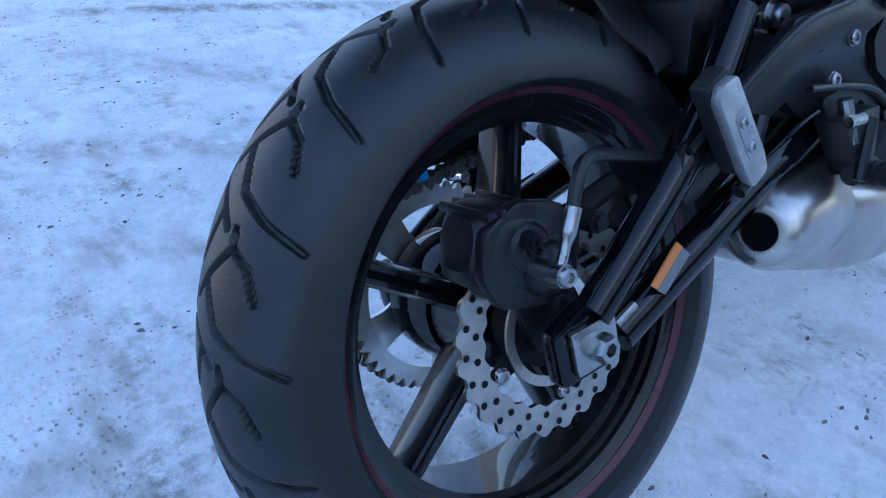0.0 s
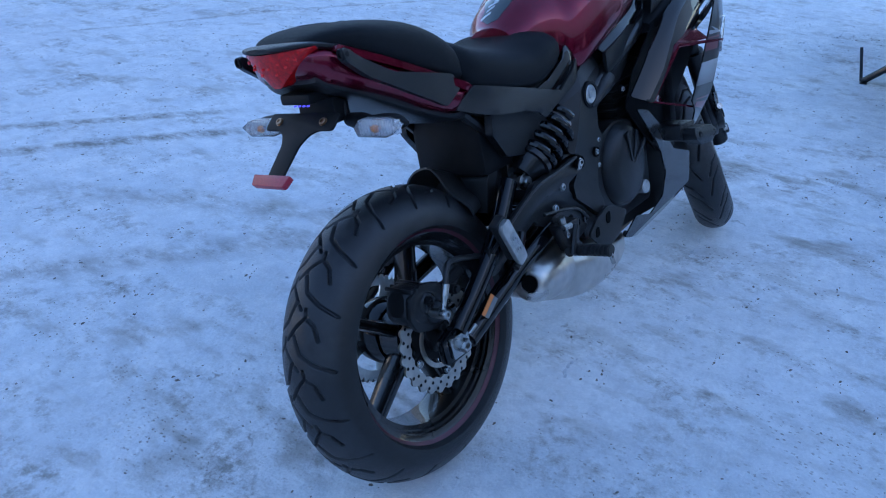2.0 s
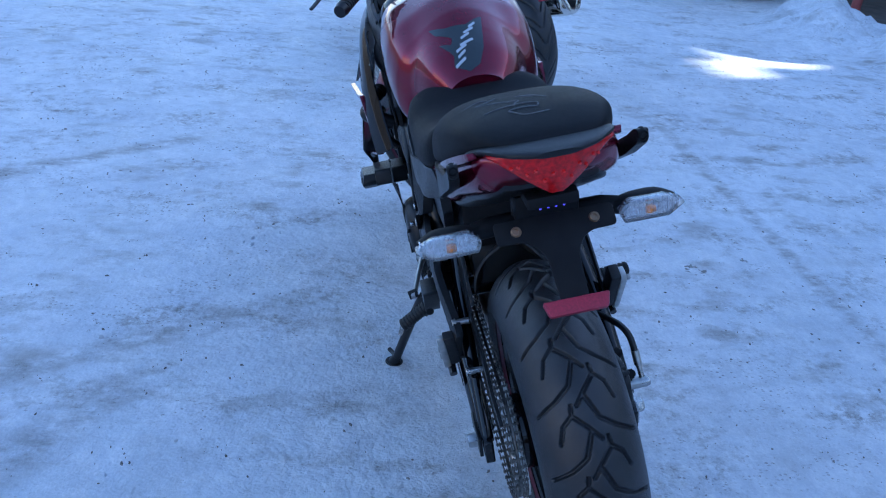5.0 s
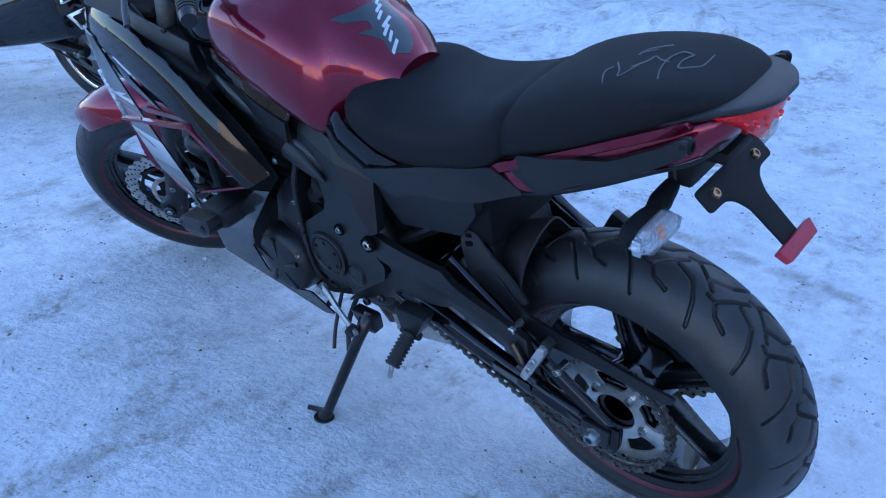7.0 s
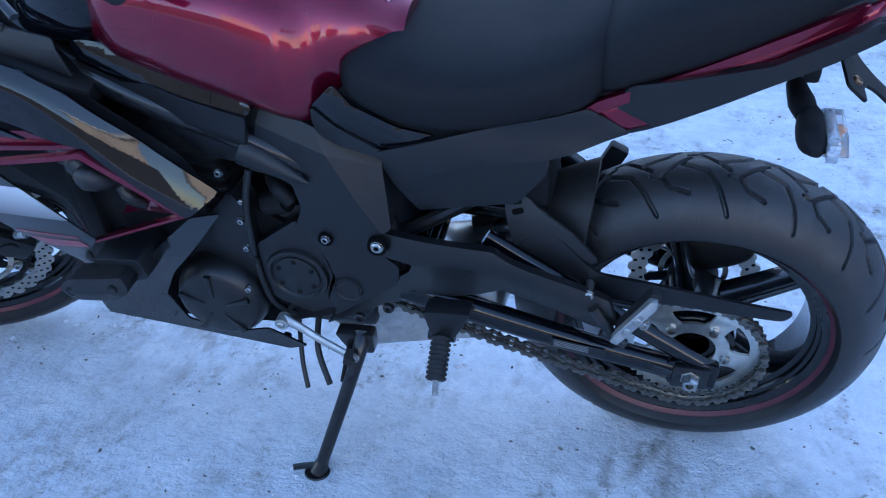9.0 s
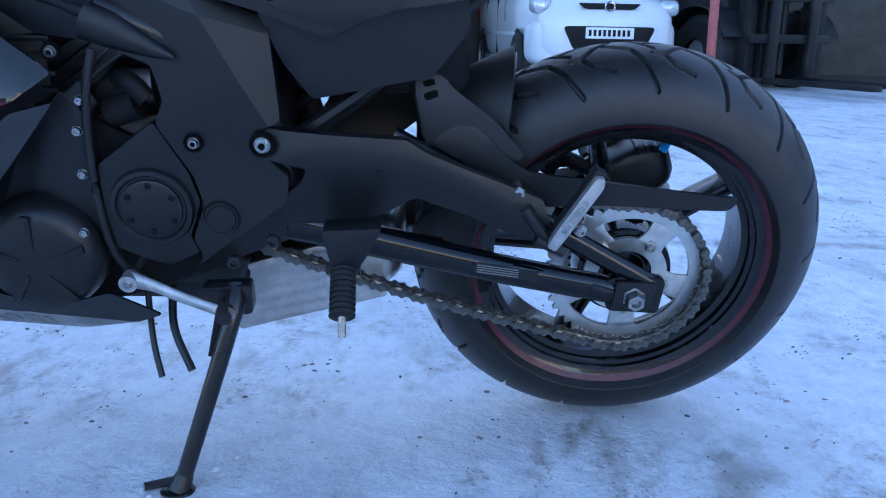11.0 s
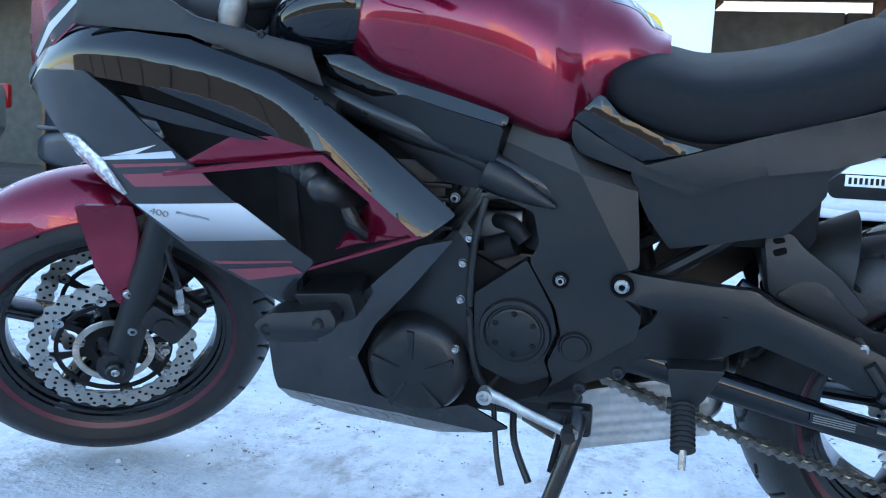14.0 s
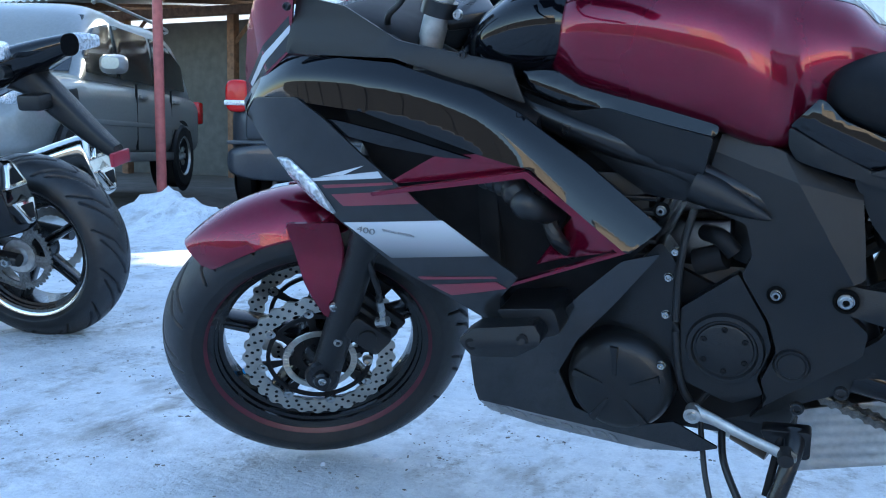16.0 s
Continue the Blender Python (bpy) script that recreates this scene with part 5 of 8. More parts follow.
# flat dark inlays paint the shade of two holes and a slot
for o in ([(-0.302, 0.603), (-0.286, 0.607), (-0.283, 0.600), (-0.297, 0.596)], [(-0.300, 0.588), (-0.282, 0.594), (-0.279, 0.585), (-0.296, 0.579)]):
    part("hugger_hole_shade", shell(o, lambda x, z: 0.1125 - 0.25 * max(0.0, z - 0.575), 0.002, -1, 0.004, 0.02, 0), SOOT_AND_SHADE, hugger)
part("hugger_slot_shade", plate([(-0.311, 0.590), (-0.283, 0.592), (-0.285, 0.580), (-0.305, 0.578)], -0.0895, -0.087, 0.005, 0), SOOT_AND_SHADE, hugger)
GUARD = [(-0.291, 0.523), (-0.245, 0.555), (-0.215, 0.535), (-0.19, 0.508), (-0.158, 0.483), (-0.06, 0.472), (0.136, 0.452), (0.123, 0.433), (-0.044, 0.437), (-0.136, 0.433), (-0.239, 0.495)]
guard = part("chain_guard", shell(GUARD, lambda x, z: 0.118 - 0.018 * smooth01(0.5, 0.62, z) + 0.006 * smooth01(-0.1, 0.1, x), 0.006, -1, 0.012, 0.015), PLASTIC, bike, "matte black chain guard")
for at in ((-0.172, -0.150, 0.467), (-0.083, -0.144, 0.41)):
    part("bolt", join(bolt(at, -1, 0.008, 0.005), tube([(at[0], at[1] + 0.03, at[2]), (at[0], at[1] - 0.0, at[2])], 0.007, 12)), ZINC, guard)

# ---- rear brake caliper with its hose ----
CAL = Matrix.Translation((0.034, 0.088, 0.405)) @ Matrix.Rotation(radians(-20), 4, "Y")
cal = part("brake_caliper", moved(join(loft([(-0.066, 0.018, -0.022, 0.018, 3, 0.5), (-0.055, 0.034, -0.036, 0.034, 3.4, 0.5), (0.0, 0.040, -0.042, 0.046, 3.6, 0.5), (0.045, 0.038, -0.034, 0.044, 3.4, 0.5), (0.062, 0.022, -0.018, 0.03, 3, 0.5)], 32, 5),
                                      moved(lathe([(0, 0.056), (0.016, 0.055), (0.022, 0.050), (0.025, 0.044), (0.028, 0.03), (0, 0.03)], 28), Matrix.Translation((-0.012, 0, -0.008)))), CAL), CAST, bike, "black cast rear brake caliper")
for k in range(4):
    part("caliper_rib", moved(block(0.012 + 0.014 * k, 0.018 + 0.014 * k, -0.036, 0.036, 0.03, 0.051 - 0.004 * k, 0.003), CAL), CAST, cal)
part("piston_boss", moved(join(lathe([(0, 0.046), (0.010, 0.046), (0.012, 0.043), (0.019, 0.043), (0.023, 0.040), (0.025, 0.034), (0, 0.034)], 28)), CAL @ Matrix.Translation((0.012, 0, 0.010))), CAST, cal)
part("hex_plug", moved(bolt((0.012, 0.0455, 0.010), 1, 0.0085, 0.005, hexed=True), CAL), DARK, cal)
part("caliper_bridge", moved(plate([(-0.060, -0.03), (-0.03, -0.045), (0.03, -0.048), (0.058, -0.02), (0.062, 0.022), (0.03, 0.05), (-0.02, 0.052), (-0.055, 0.03)], 0.020, 0.036, 0.01, 0.004), CAL), CAST, cal)
part("slide_pin", moved(join(tube([(-0.058, 0.01, 0.036), (-0.058, 0.052, 0.036)], 0.011, 14), tube([(-0.058, 0.05, 0.036), (-0.058, 0.058, 0.036)], 0.008, 6)), CAL), DARK, cal)
part("bleed_screw", moved(join(bolt((0.02, 0.05, 0.018), 1, 0.006, 0.006, hexed=True), tube([(0.02, 0.03, 0.018), (0.02, 0.052, 0.018)], 0.009, 12)), CAL), DARK, cal)
part("bracket", plate([(-0.03, 0.30), (0.03, 0.30), (0.045, 0.345), (0.05, 0.385), (0.0, 0.39), (-0.025, 0.35)], 0.096, 0.108, 0.008), CAST, cal)
part("banjo_bolt", join(bolt((0.040, 0.166, 0.400), 1, 0.0095, 0.007), tube([(0.040, 0.13, 0.400), (0.040, 0.167, 0.400)], 0.0105, 14)), ZINC, cal, "plated banjo bolt")
part("hose_fitting", tube([(0.038, 0.160, 0.406), (0.028, 0.159, 0.424), (0.023, 0.158, 0.432), (0.012, 0.157, 0.452)], [0.005, 0.005, 0.0075, 0.0075], 12), ZINC, cal, "plated hose fitting")
part("brake_hose", tube([(0.014, 0.157, 0.449), (0.0, 0.153, 0.474), (-0.018, 0.147, 0.484), (-0.05, 0.142, 0.478), (-0.131, 0.13, 0.45), (-0.19, 0.12, 0.43)], 0.0062, 10), HOSE, cal)
part("caliper_bolt", bolt((0.012, 0.122, 0.352), 1, 0.009, 0.006), DARK, cal)
part("guide_rod", tube([(-0.10, 0.10, 0.43), (-0.07, 0.095, 0.42), (-0.02, 0.09, 0.40)], 0.012, 10), DARK, cal)

# ---- shock absorber on the right ----
A, B = Vector((-0.335, 0.108, 0.548)), Vector((-0.60, 0.112, 0.678))
sd = (B - A).normalized()
su = sd.orthogonal().normalized()
sv = sd.cross(su)
L = (B - A).length
shock = part("shock_absorber", join(tube([A, B], 0.015, 14), tube([A + sd * 0.01, A + sd * 0.05], [0.03, 0.052], 24), tube([A + sd * 0.045, A + sd * 0.058], 0.058, 24), tube([B - sd * 0.10, B - sd * 0.03], 0.031, 18), tube([B - sd * 0.105, B - sd * 0.092], 0.042, 18)), SATIN, bike, "rear shock absorber with a black coil spring")
turns = 4.6
part("spring", tube([A + sd * (0.055 + (L - 0.155) * i / 62) + 0.052 * (math.cos(2 * math.pi * turns * i / 62) * su + math.sin(2 * math.pi * turns * i / 62) * sv) for i in range(63)], 0.0100, 10), GLOSS, shock, "gloss black coil spring")
part("adjuster_collar", tube([B - sd * 0.118, B - sd * 0.104], 0.047, 24), ALU, shock, "bright adjuster collar")
part("shock_bolt", join(bolt((-0.335, 0.128, 0.545), 1, 0.013, 0.012), tube([(-0.335, 0.10, 0.545), (-0.335, 0.128, 0.545)], 0.02, 18)), ZINC, shock, "plated shock bolt")
part("pivot_ring", lathe([(0.022, 0.004), (0.026, 0.008), (0.031, 0.006), (0.033, -0.01), (0.022, -0.01)], 32), DARK, bike).matrix_local = Matrix.Translation((-0.600, 0.156, 0.6735))
part("pivot_cap", join(lathe([(0, 0.004), (0.008, 0.004), (0.009, 0.001), (0.016, 0.003), (0.02, 0.004), (0.023, 0.001), (0.023, -0.012), (0, -0.012)], 30)), ALU, bike, "bright aluminium pivot cap").matrix_local = Matrix.Translation((-0.600, 0.160, 0.6735))

# ---- frame, engine and what shows between the panels ----
part("main_frame", join(*[tube([(-1.12, s * 0.06, 0.86), (-0.9, s * 0.13, 0.77), (-0.7, s * 0.138, 0.70), (-0.53, s * 0.13, 0.60), (-0.46, s * 0.12, 0.42)], 0.022, 12) for s in (-1, 1)],
                          *[tube([(-0.56, s * 0.10, 0.70), (-0.35, s * 0.10, 0.745), (-0.1, s * 0.085, 0.80), (0.08, s * 0.06, 0.86)], 0.016, 10) for s in (-1, 1)],
                          *[tube([(-0.5, s * 0.10, 0.50), (-0.36, s * 0.105, 0.60), (-0.2, s * 0.09, 0.74)], 0.013, 10) for s in (-1, 1)]), SATIN, bike, "black tubular steel frame")
engine = part("engine", block(-0.93, -0.55, -0.115, 0.13, 0.29, 0.56, 0.03), CAST, bike, "black parallel twin engine")
part("cylinder_head", block(-0.95, -0.76, -0.13, 0.13, 0.48, 0.70, 0.03), CAST, engine)
part("gearbox", block(-0.66, -0.49, -0.10, 0.10, 0.36, 0.66, 0.03), CAST, engine)
part("oil_sump", block(-0.86, -0.55, -0.09, 0.09, 0.255, 0.32, 0.02), CAST, engine)
for k in range(8):
    part("cooling_fin", block(-0.955, -0.755, -0.135, 0.135, 0.50 + 0.022 * k, 0.507 + 0.022 * k, 0.002), CAST, engine)
part("airbox", join(block(-0.88, -0.58, -0.12, 0.12, 0.68, 0.82, 0.02), block(-0.47, -0.24, -0.10, 0.10, 0.58, 0.74, 0.02)), DARK, bike)
radiator = part("radiator", block(-1.02, -0.985, -0.17, 0.17, 0.47, 0.74, 0.006), DARK, bike, "black radiator behind the fairing")
for k in range(21):
    part("radiator_fin", block(-1.024, -1.018, -0.16, 0.16, 0.485 + 0.012 * k, 0.488 + 0.012 * k, 0), DARK, radiator)
HOSE_PATH = [(-1.0 + 0.009 * k, -0.185 - 0.0052 * k, 0.70 - 0.00004 * k ** 3) for k in range(10)] + [(-0.905, -0.218, 0.66), (-0.895, -0.17, 0.64)]
part("radiator_hose", tube(HOSE_PATH, [0.0215 if k % 2 else 0.0175 for k in range(10)] + [0.019, 0.019], 14), HOSE, bike, "ribbed rubber radiator hose")
part("hose_clamp", tube([(-0.912, -0.206, 0.675), (-0.906, -0.203, 0.668)], 0.021, 16), ZINC, bike)
part("hose", tube([(-0.90, -0.19, 0.645), (-0.885, -0.20, 0.61), (-0.87, -0.17, 0.58)], 0.012, 10), HOSE, bike)
for s in (-1, 1):
    part("inner_fairing", shell([(-1.24, 0.80), (-0.95, 0.79), (-0.80, 0.68), (-0.76, 0.60), (-0.93, 0.43), (-1.03, 0.42), (-1.05, 0.55), (-1.18, 0.68)], lambda x, z: 0.15 + 0.02 * smooth01(0.5, 0.7, z), 0.004, s, 0.01, 0.04), DARK, bike)

# left engine covers
stator = part("stator_cover", moved(lathe([(0, 0.030), (0.03, 0.031), (0.062, 0.028), (0.074, 0.020), (0.081, 0.006), (0.083, -0.01), (0.083, -0.06)], 56), Matrix.Translation((-0.805, -0.158, 0.372)) @ Matrix.Rotation(math.pi, 4, "Z")), CAST, bike, "round matte black generator cover")
for k in range(5):
    part("rib", moved(plate([(0.022, -0.0022), (0.068, -0.0055), (0.07, 0.0055), (0.022, 0.0022)], -0.0325, -0.026, 0.001, 0.001), Matrix.Translation((-0.805, -0.158, 0.372)) @ Matrix.Rotation(radians(72 * k - 20), 4, "Y")), CAST, stator)
TIMING = [(-0.745, 0.60), (-0.722, 0.565), (-0.722, 0.35), (-0.75, 0.34), (-0.76, 0.44), (-0.815, 0.455), (-0.865, 0.42), (-0.81, 0.53)]
part("timing_cover", shell(TIMING, lambda x, z: 0.150 - 0.02 * smooth01(-0.78, -0.86, x), 0.05, -1, 0.012, 0.02), CAST, bike, "matte black timing chain cover")
part("cover_disc", join(moved(lathe([(0, 0.006), (0.036, 0.006), (0.04, 0.004), (0.041, 0.001), (0.044, 0.001), (0.047, 0.005), (0.053, 0.004), (0.056, -0.004), (0.056, -0.01), (0, -0.01)], 48), Matrix.Translation((-0.653, -0.158, 0.443)) @ Matrix.Rotation(math.pi, 4, "Z"))), CAST, bike, "round cover of the front sprocket")
for k in range(6):
    q = radians(60 * k + 30)
    part("screw", bolt((-0.653 + 0.033 * math.cos(q), -0.164, 0.443 + 0.033 * math.sin(q)), -1, 0.0042, 0.002), DARK, bike)
part("cover_plug", moved(lathe([(0, 0.003), (0.018, 0.003), (0.0195, 0.0005), (0.022, 0.0005), (0.024, 0.003), (0.026, -0.004), (0, -0.004)], 36), Matrix.Translation((-0.562, -0.165, 0.432)) @ Matrix.Rotation(math.pi, 4, "Z")), PLASTIC, bike)
part("wiring_hose", tube([(-0.70, -0.15, 0.65), (-0.712, -0.158, 0.60), (-0.72, -0.157, 0.54), (-0.722, -0.158, 0.45), (-0.712, -0.155, 0.37), (-0.69, -0.13, 0.32)], 0.0058, 10), HOSE, bike)
part("cylinder_pipe", join(tube([(-0.69, -0.10, 0.60), (-0.665, -0.135, 0.605), (-0.645, -0.14, 0.585)], 0.013, 12), tube([(-0.70, -0.12, 0.56), (-0.66, -0.125, 0.575)], 0.02, 12)), DARK, bike)
part("clip", tube([(-0.668, -0.138, 0.612), (-0.655, -0.146, 0.60), (-0.645, -0.147, 0.592)], 0.004, 8), ALU, bike)
# right engine cover
clutch = part("clutch_cover", join(moved(lathe([(0, 0.03), (0.06, 0.028), (0.08, 0.022), (0.092, 0.008), (0.098, -0.012), (0.098, -0.07)], 56), Matrix.Translation((-0.722, 0.156, 0.462)) @ Matrix.Diagonal((1, 1, 1.12, 1))), plate([(-0.84, 0.42), (-0.80, 0.36), (-0.74, 0.34), (-0.62, 0.36), (-0.58, 0.45), (-0.6, 0.55), (-0.72, 0.58), (-0.80, 0.56)], 0.09, 0.150, 0.02, 0.006)), CAST, bike, "matte black clutch cover")
part("oil_cap", moved(lathe([(0, 0.012), (0.016, 0.012), (0.019, 0.008), (0.019, -0.02), (0, -0.02)], 28), Matrix.Translation((-0.812, 0.158, 0.372))), ALU, clutch, "bright oil filler cap")
for k in range(3):
    part("rib", moved(plate([(0.01, -0.003), (0.088, -0.009), (0.09, 0.004), (0.01, 0.003)], 0.026, 0.0325, 0.002, 0.001), Matrix.Translation((-0.722, 0.156, 0.462)) @ Matrix.Rotation(radians(-150 + 34 * k), 4, "Y")), CAST, clutch)
for at in ((-0.61, 0.16, 0.56), (-0.60, 0.16, 0.50), (-0.59, 0.155, 0.43), (-0.60, 0.15, 0.375), (-0.66, 0.15, 0.345)):
    part("bolt", bolt(at, 1, 0.006, 0.004), ZINC, clutch)
# heel plate low on the right
heel = part("heel_guard", shell([(-0.478, 0.362), (-0.52, 0.385), (-0.578, 0.402), (-0.61, 0.392), (-0.665, 0.362), (-0.60, 0.318), (-0.53, 0.306)], lambda x, z: 0.182 + 0.012 * smooth01(0.40, 0.31, z), 0.006, 1, 0.012, 0.02), CAST, bike, "black pressed heel guard with slots")
# the heel guard's slots are inlays with their shade in the colour
for o in ([(-0.588, 0.388), (-0.566, 0.386), (-0.560, 0.362), (-0.578, 0.362)], [(-0.525, 0.372), (-0.508, 0.366), (-0.500, 0.348), (-0.520, 0.350)]):
    part("slot", shell(o, lambda x, z: 0.1835 + 0.012 * smooth01(0.40, 0.31, z), 0.002, 1, 0.008, 0.02, 0), SOOT_AND_SHADE, heel)
lowp = part("hanger_plate", shell([(-0.36, 0.45), (-0.43, 0.455), (-0.50, 0.405), (-0.505, 0.372), (-0.43, 0.355), (-0.40, 0.375)], lambda x, z: 0.166, 0.006, 1, 0.01, 0.03), CAST, bike, "cast black lower hanger plate")
# dark discs painted as the shade of open holes
for x, z, r in ((-0.440, 0.421, 0.009), (-0.468, 0.400, 0.008), (-0.419, 0.392, 0.006), (-0.445, 0.376, 0.006)):
    part("hole", lathe([(0, 0.0005), (r, 0.0005), (r * 1.15, -0.003), (0, -0.003)], 18), SOOT_AND_SHADE, lowp).matrix_local = Matrix.Translation((x, 0.1665, z))
part("plate_rim", tube([(-0.33, 0.17, 0.47), (-0.42, 0.171, 0.452), (-0.47, 0.171, 0.432), (-0.505, 0.17, 0.40)], 0.0045, 8), CAST, lowp)
# panel bolts
for name, at, side, r in (("fairing_bolt", (-0.743, 0.166, 0.65), 0, 0.0066), ("pivot_bolt", (-0.50, 0.172, 0.538), 0, 0.0095), ("cover_bolt", (-0.587, 0.166, 0.537), 0, 0.0066),
                          ("engine_bolt", (-0.734, 0.153, 0.546), -1, 0.006), ("engine_bolt", (-0.738, 0.151, 0.486), -1, 0.006), ("engine_bolt", (-0.74, 0.176, 0.414), -1, 0.006), ("engine_bolt", (-0.741, 0.150, 0.344), -1, 0.006),
                          ("engine_bolt", (-0.725, 0.15, 0.585), -1, 0.006), ("hanger_bolt", (-0.497, 0.166, 0.399), 0, 0.009), ("hanger_bolt", (-0.552, 0.163, 0.365), 0, 0.009), ("belly_bolt", (-0.704, 0.152, 0.279), 0, 0.007),
                          ("side_bolt", (-0.419, 0.168, 0.505), 1, 0.0085), ("side_bolt", (-0.378, 0.169, 0.468), 1, 0.0085), ("side_bolt", (-0.495, 0.170, 0.531), 1, 0.009)):
    for s in ((-1, 1) if side == 0 else (side,)):
        part(name, bolt((at[0], s * at[1], at[2]), s, r, 0.005), ZINC if name not in ("hanger_bolt", "belly_bolt") else SATIN, bike)
# a near-black disc paints the shade in each bolt's socket, inside a dark ring
for x, y, z, r in ((-0.50, 0.1715, 0.538, 0.0165), (-0.587, 0.165, 0.537, 0.0125), (-0.743, 0.165, 0.65, 0.011)):
    for s in (-1, 1):
        part("socket", lathe([(0, 0.0042), (r * 0.27, 0.0042), (r * 0.27, 0.001), (0, 0.001)], 6), SOOT_AND_SHADE, bike).matrix_local = Matrix.Translation((x, s * y, z)) @ Matrix.Rotation(0 if s > 0 else math.pi, 4, "Z")
        part("bolt_ring", lathe([(r * 0.7, 0.0005), (r * 0.78, 0.003), (r * 0.95, 0.003), (r, 0.0), (r, -0.006), (r * 0.7, -0.006)], 28), SOOT_AND_SHADE, bike).matrix_local = Matrix.Translation((x, s * y, z)) @ Matrix.Rotation(0 if s > 0 else math.pi, 4, "Z")
# dark inlays that paint shade where the hanger is cut out
for s in (-1, 1):
    part("hanger_slot_shade", plate([(-0.383, 0.523), (-0.339, 0.524), (-0.319, 0.512), (-0.358, 0.502)], s * 0.1665 - 0.0015, s * 0.1665 + 0.0015, 0.006, 0.0005), SOOT_AND_SHADE, bike)

part("hanger_rib", tube([(-0.49, 0.168, 0.553), (-0.40, 0.168, 0.545), (-0.32, 0.167, 0.538), (-0.22, 0.162, 0.495), (-0.145, 0.158, 0.455)], 0.0045, 8), CAST, bike)
# ---- exhaust ----
mf = part("muffler", join(moved(loft([(-0.76, 0.045, 0.225, 0.275, 2.6, 0.5), (-0.70, 0.085, 0.205, 0.30, 3, 0.5), (-0.58, 0.11, 0.195, 0.315, 3.4, 0.5), (-0.46, 0.118, 0.205, 0.342, 3.4, 0.5), (-0.37, 0.105, 0.232, 0.366, 3.2, 0.5), (-0.335, 0.085, 0.25, 0.368, 3.0, 0.5), (-0.325, 0.05, 0.27, 0.35, 3.0, 0.5)], 40), Matrix.Translation((0, 0.062, 0))),
                          tube([(-0.40, 0.11, 0.305), (-0.34, 0.128, 0.316), (-0.285, 0.146, 0.327), (-0.262, 0.153, 0.332)], [0.068, 0.062, 0.050, 0.040], 28)), STEEL, bike, "brushed stainless steel underslung muffler")
tip = Vector((-0.256, 0.155, 0.333))
td = Vector((0.9, 0.24, 0.2)).normalized()
TIPM = Matrix.Translation(tip) @ Vector((0, 1, 0)).rotation_difference(td).to_matrix().to_4x4()
part("exhaust_tip", moved(lathe([(0.019, -0.016), (0.0195, -0.002), (0.0215, 0.001), (0.026, 0.001), (0.034, -0.001), (0.041, -0.008)], 32), TIPM), STEEL, mf, "scorched exhaust outlet")
part("exhaust_bore", moved(lathe([(0, -0.004), (0.018, -0.004), (0.0193, -0.002)], 24), TIPM), SOOT_AND_SHADE, mf)
part("muffler_shield", shell([(-0.60, 0.300), (-0.365, 0.368), (-0.35, 0.262), (-0.575, 0.197)], lambda x, z: 0.075 + 0.0014 * math.sin((z - 0.24 * x) * 330), 0.004, -1, 0.006, 0.006), ALU, mf, "ribbed aluminium muffler side")
part("exhaust_pipe", join(tube([(-0.96, -0.05, 0.48), (-1.0, -0.05, 0.36), (-0.92, -0.03, 0.275), (-0.76, 0.03, 0.245)], 0.022, 14), tube([(-0.96, 0.08, 0.48), (-1.0, 0.08, 0.36), (-0.92, 0.07, 0.275), (-0.74, 0.06, 0.245)], 0.022, 14), tube([(-0.64, -0.04, 0.255), (-0.585, -0.055, 0.235)], 0.03, 14)), BURNT, mf, "heat-stained brown header pipes")

# ---- pegs, stand, levers ----


def ribbed_bar(a, b, r, n):
    """A moulded rubber sleeve whose ribs are part of it."""
    a, b = Vector(a), Vector(b)
    path, rad = [], []
    for k in range(n):
        for u, f in ((0.0, 1.0), (0.2, 1.0), (0.25, 1.2), (0.75, 1.2), (0.8, 1.0)):
            path.append(a.lerp(b, (k + u) / n)), rad.append(r * f)
    path.append(b), rad.append(r)
    return tube(path, rad, 14, 0.8)


peg = part("footpeg", ribbed_bar((-0.402, -0.19, 0.372), (-0.40, -0.252, 0.335), 0.0145, 9), RUBBER, bike, "black rubber rider footpeg")
part("feeler_bolt", join(tube([(-0.40, -0.25, 0.338), (-0.40, -0.262, 0.312)], 0.0052, 10)), ZINC, peg)
part("peg_bracket", join(plate([(-0.43, 0.43), (-0.35, 0.435), (-0.375, 0.385), (-0.39, 0.365), (-0.415, 0.365)], -0.195, -0.16, 0.008), tube([(-0.425, -0.185, 0.37), (-0.38, -0.185, 0.37)], 0.009, 10)), CAST, peg)
peg = part("footpeg", ribbed_bar((-0.402, 0.19, 0.36), (-0.404, 0.285, 0.366), 0.0145, 9), RUBBER, bike, "black rubber rider footpeg")
part("feeler_bolt", tube([(-0.404, 0.28, 0.36), (-0.404, 0.287, 0.335)], 0.0052, 10), ZINC, peg)
part("peg_bracket", join(plate([(-0.43, 0.43), (-0.35, 0.435), (-0.375, 0.385), (-0.39, 0.355), (-0.415, 0.355)], 0.16, 0.195, 0.008), tube([(-0.425, 0.188, 0.362), (-0.38, 0.188, 0.362)], 0.012, 10), tube([(-0.41, 0.195, 0.42), (-0.375, 0.20, 0.36)], 0.007, 8)), CAST, peg)
part("brake_rod_fork", join(tube([(-0.372, 0.185, 0.45), (-0.378, 0.19, 0.40)], 0.008, 10), tube([(-0.39, 0.195, 0.425), (-0.36, 0.195, 0.428)], 0.007, 10)), ZINC, peg)
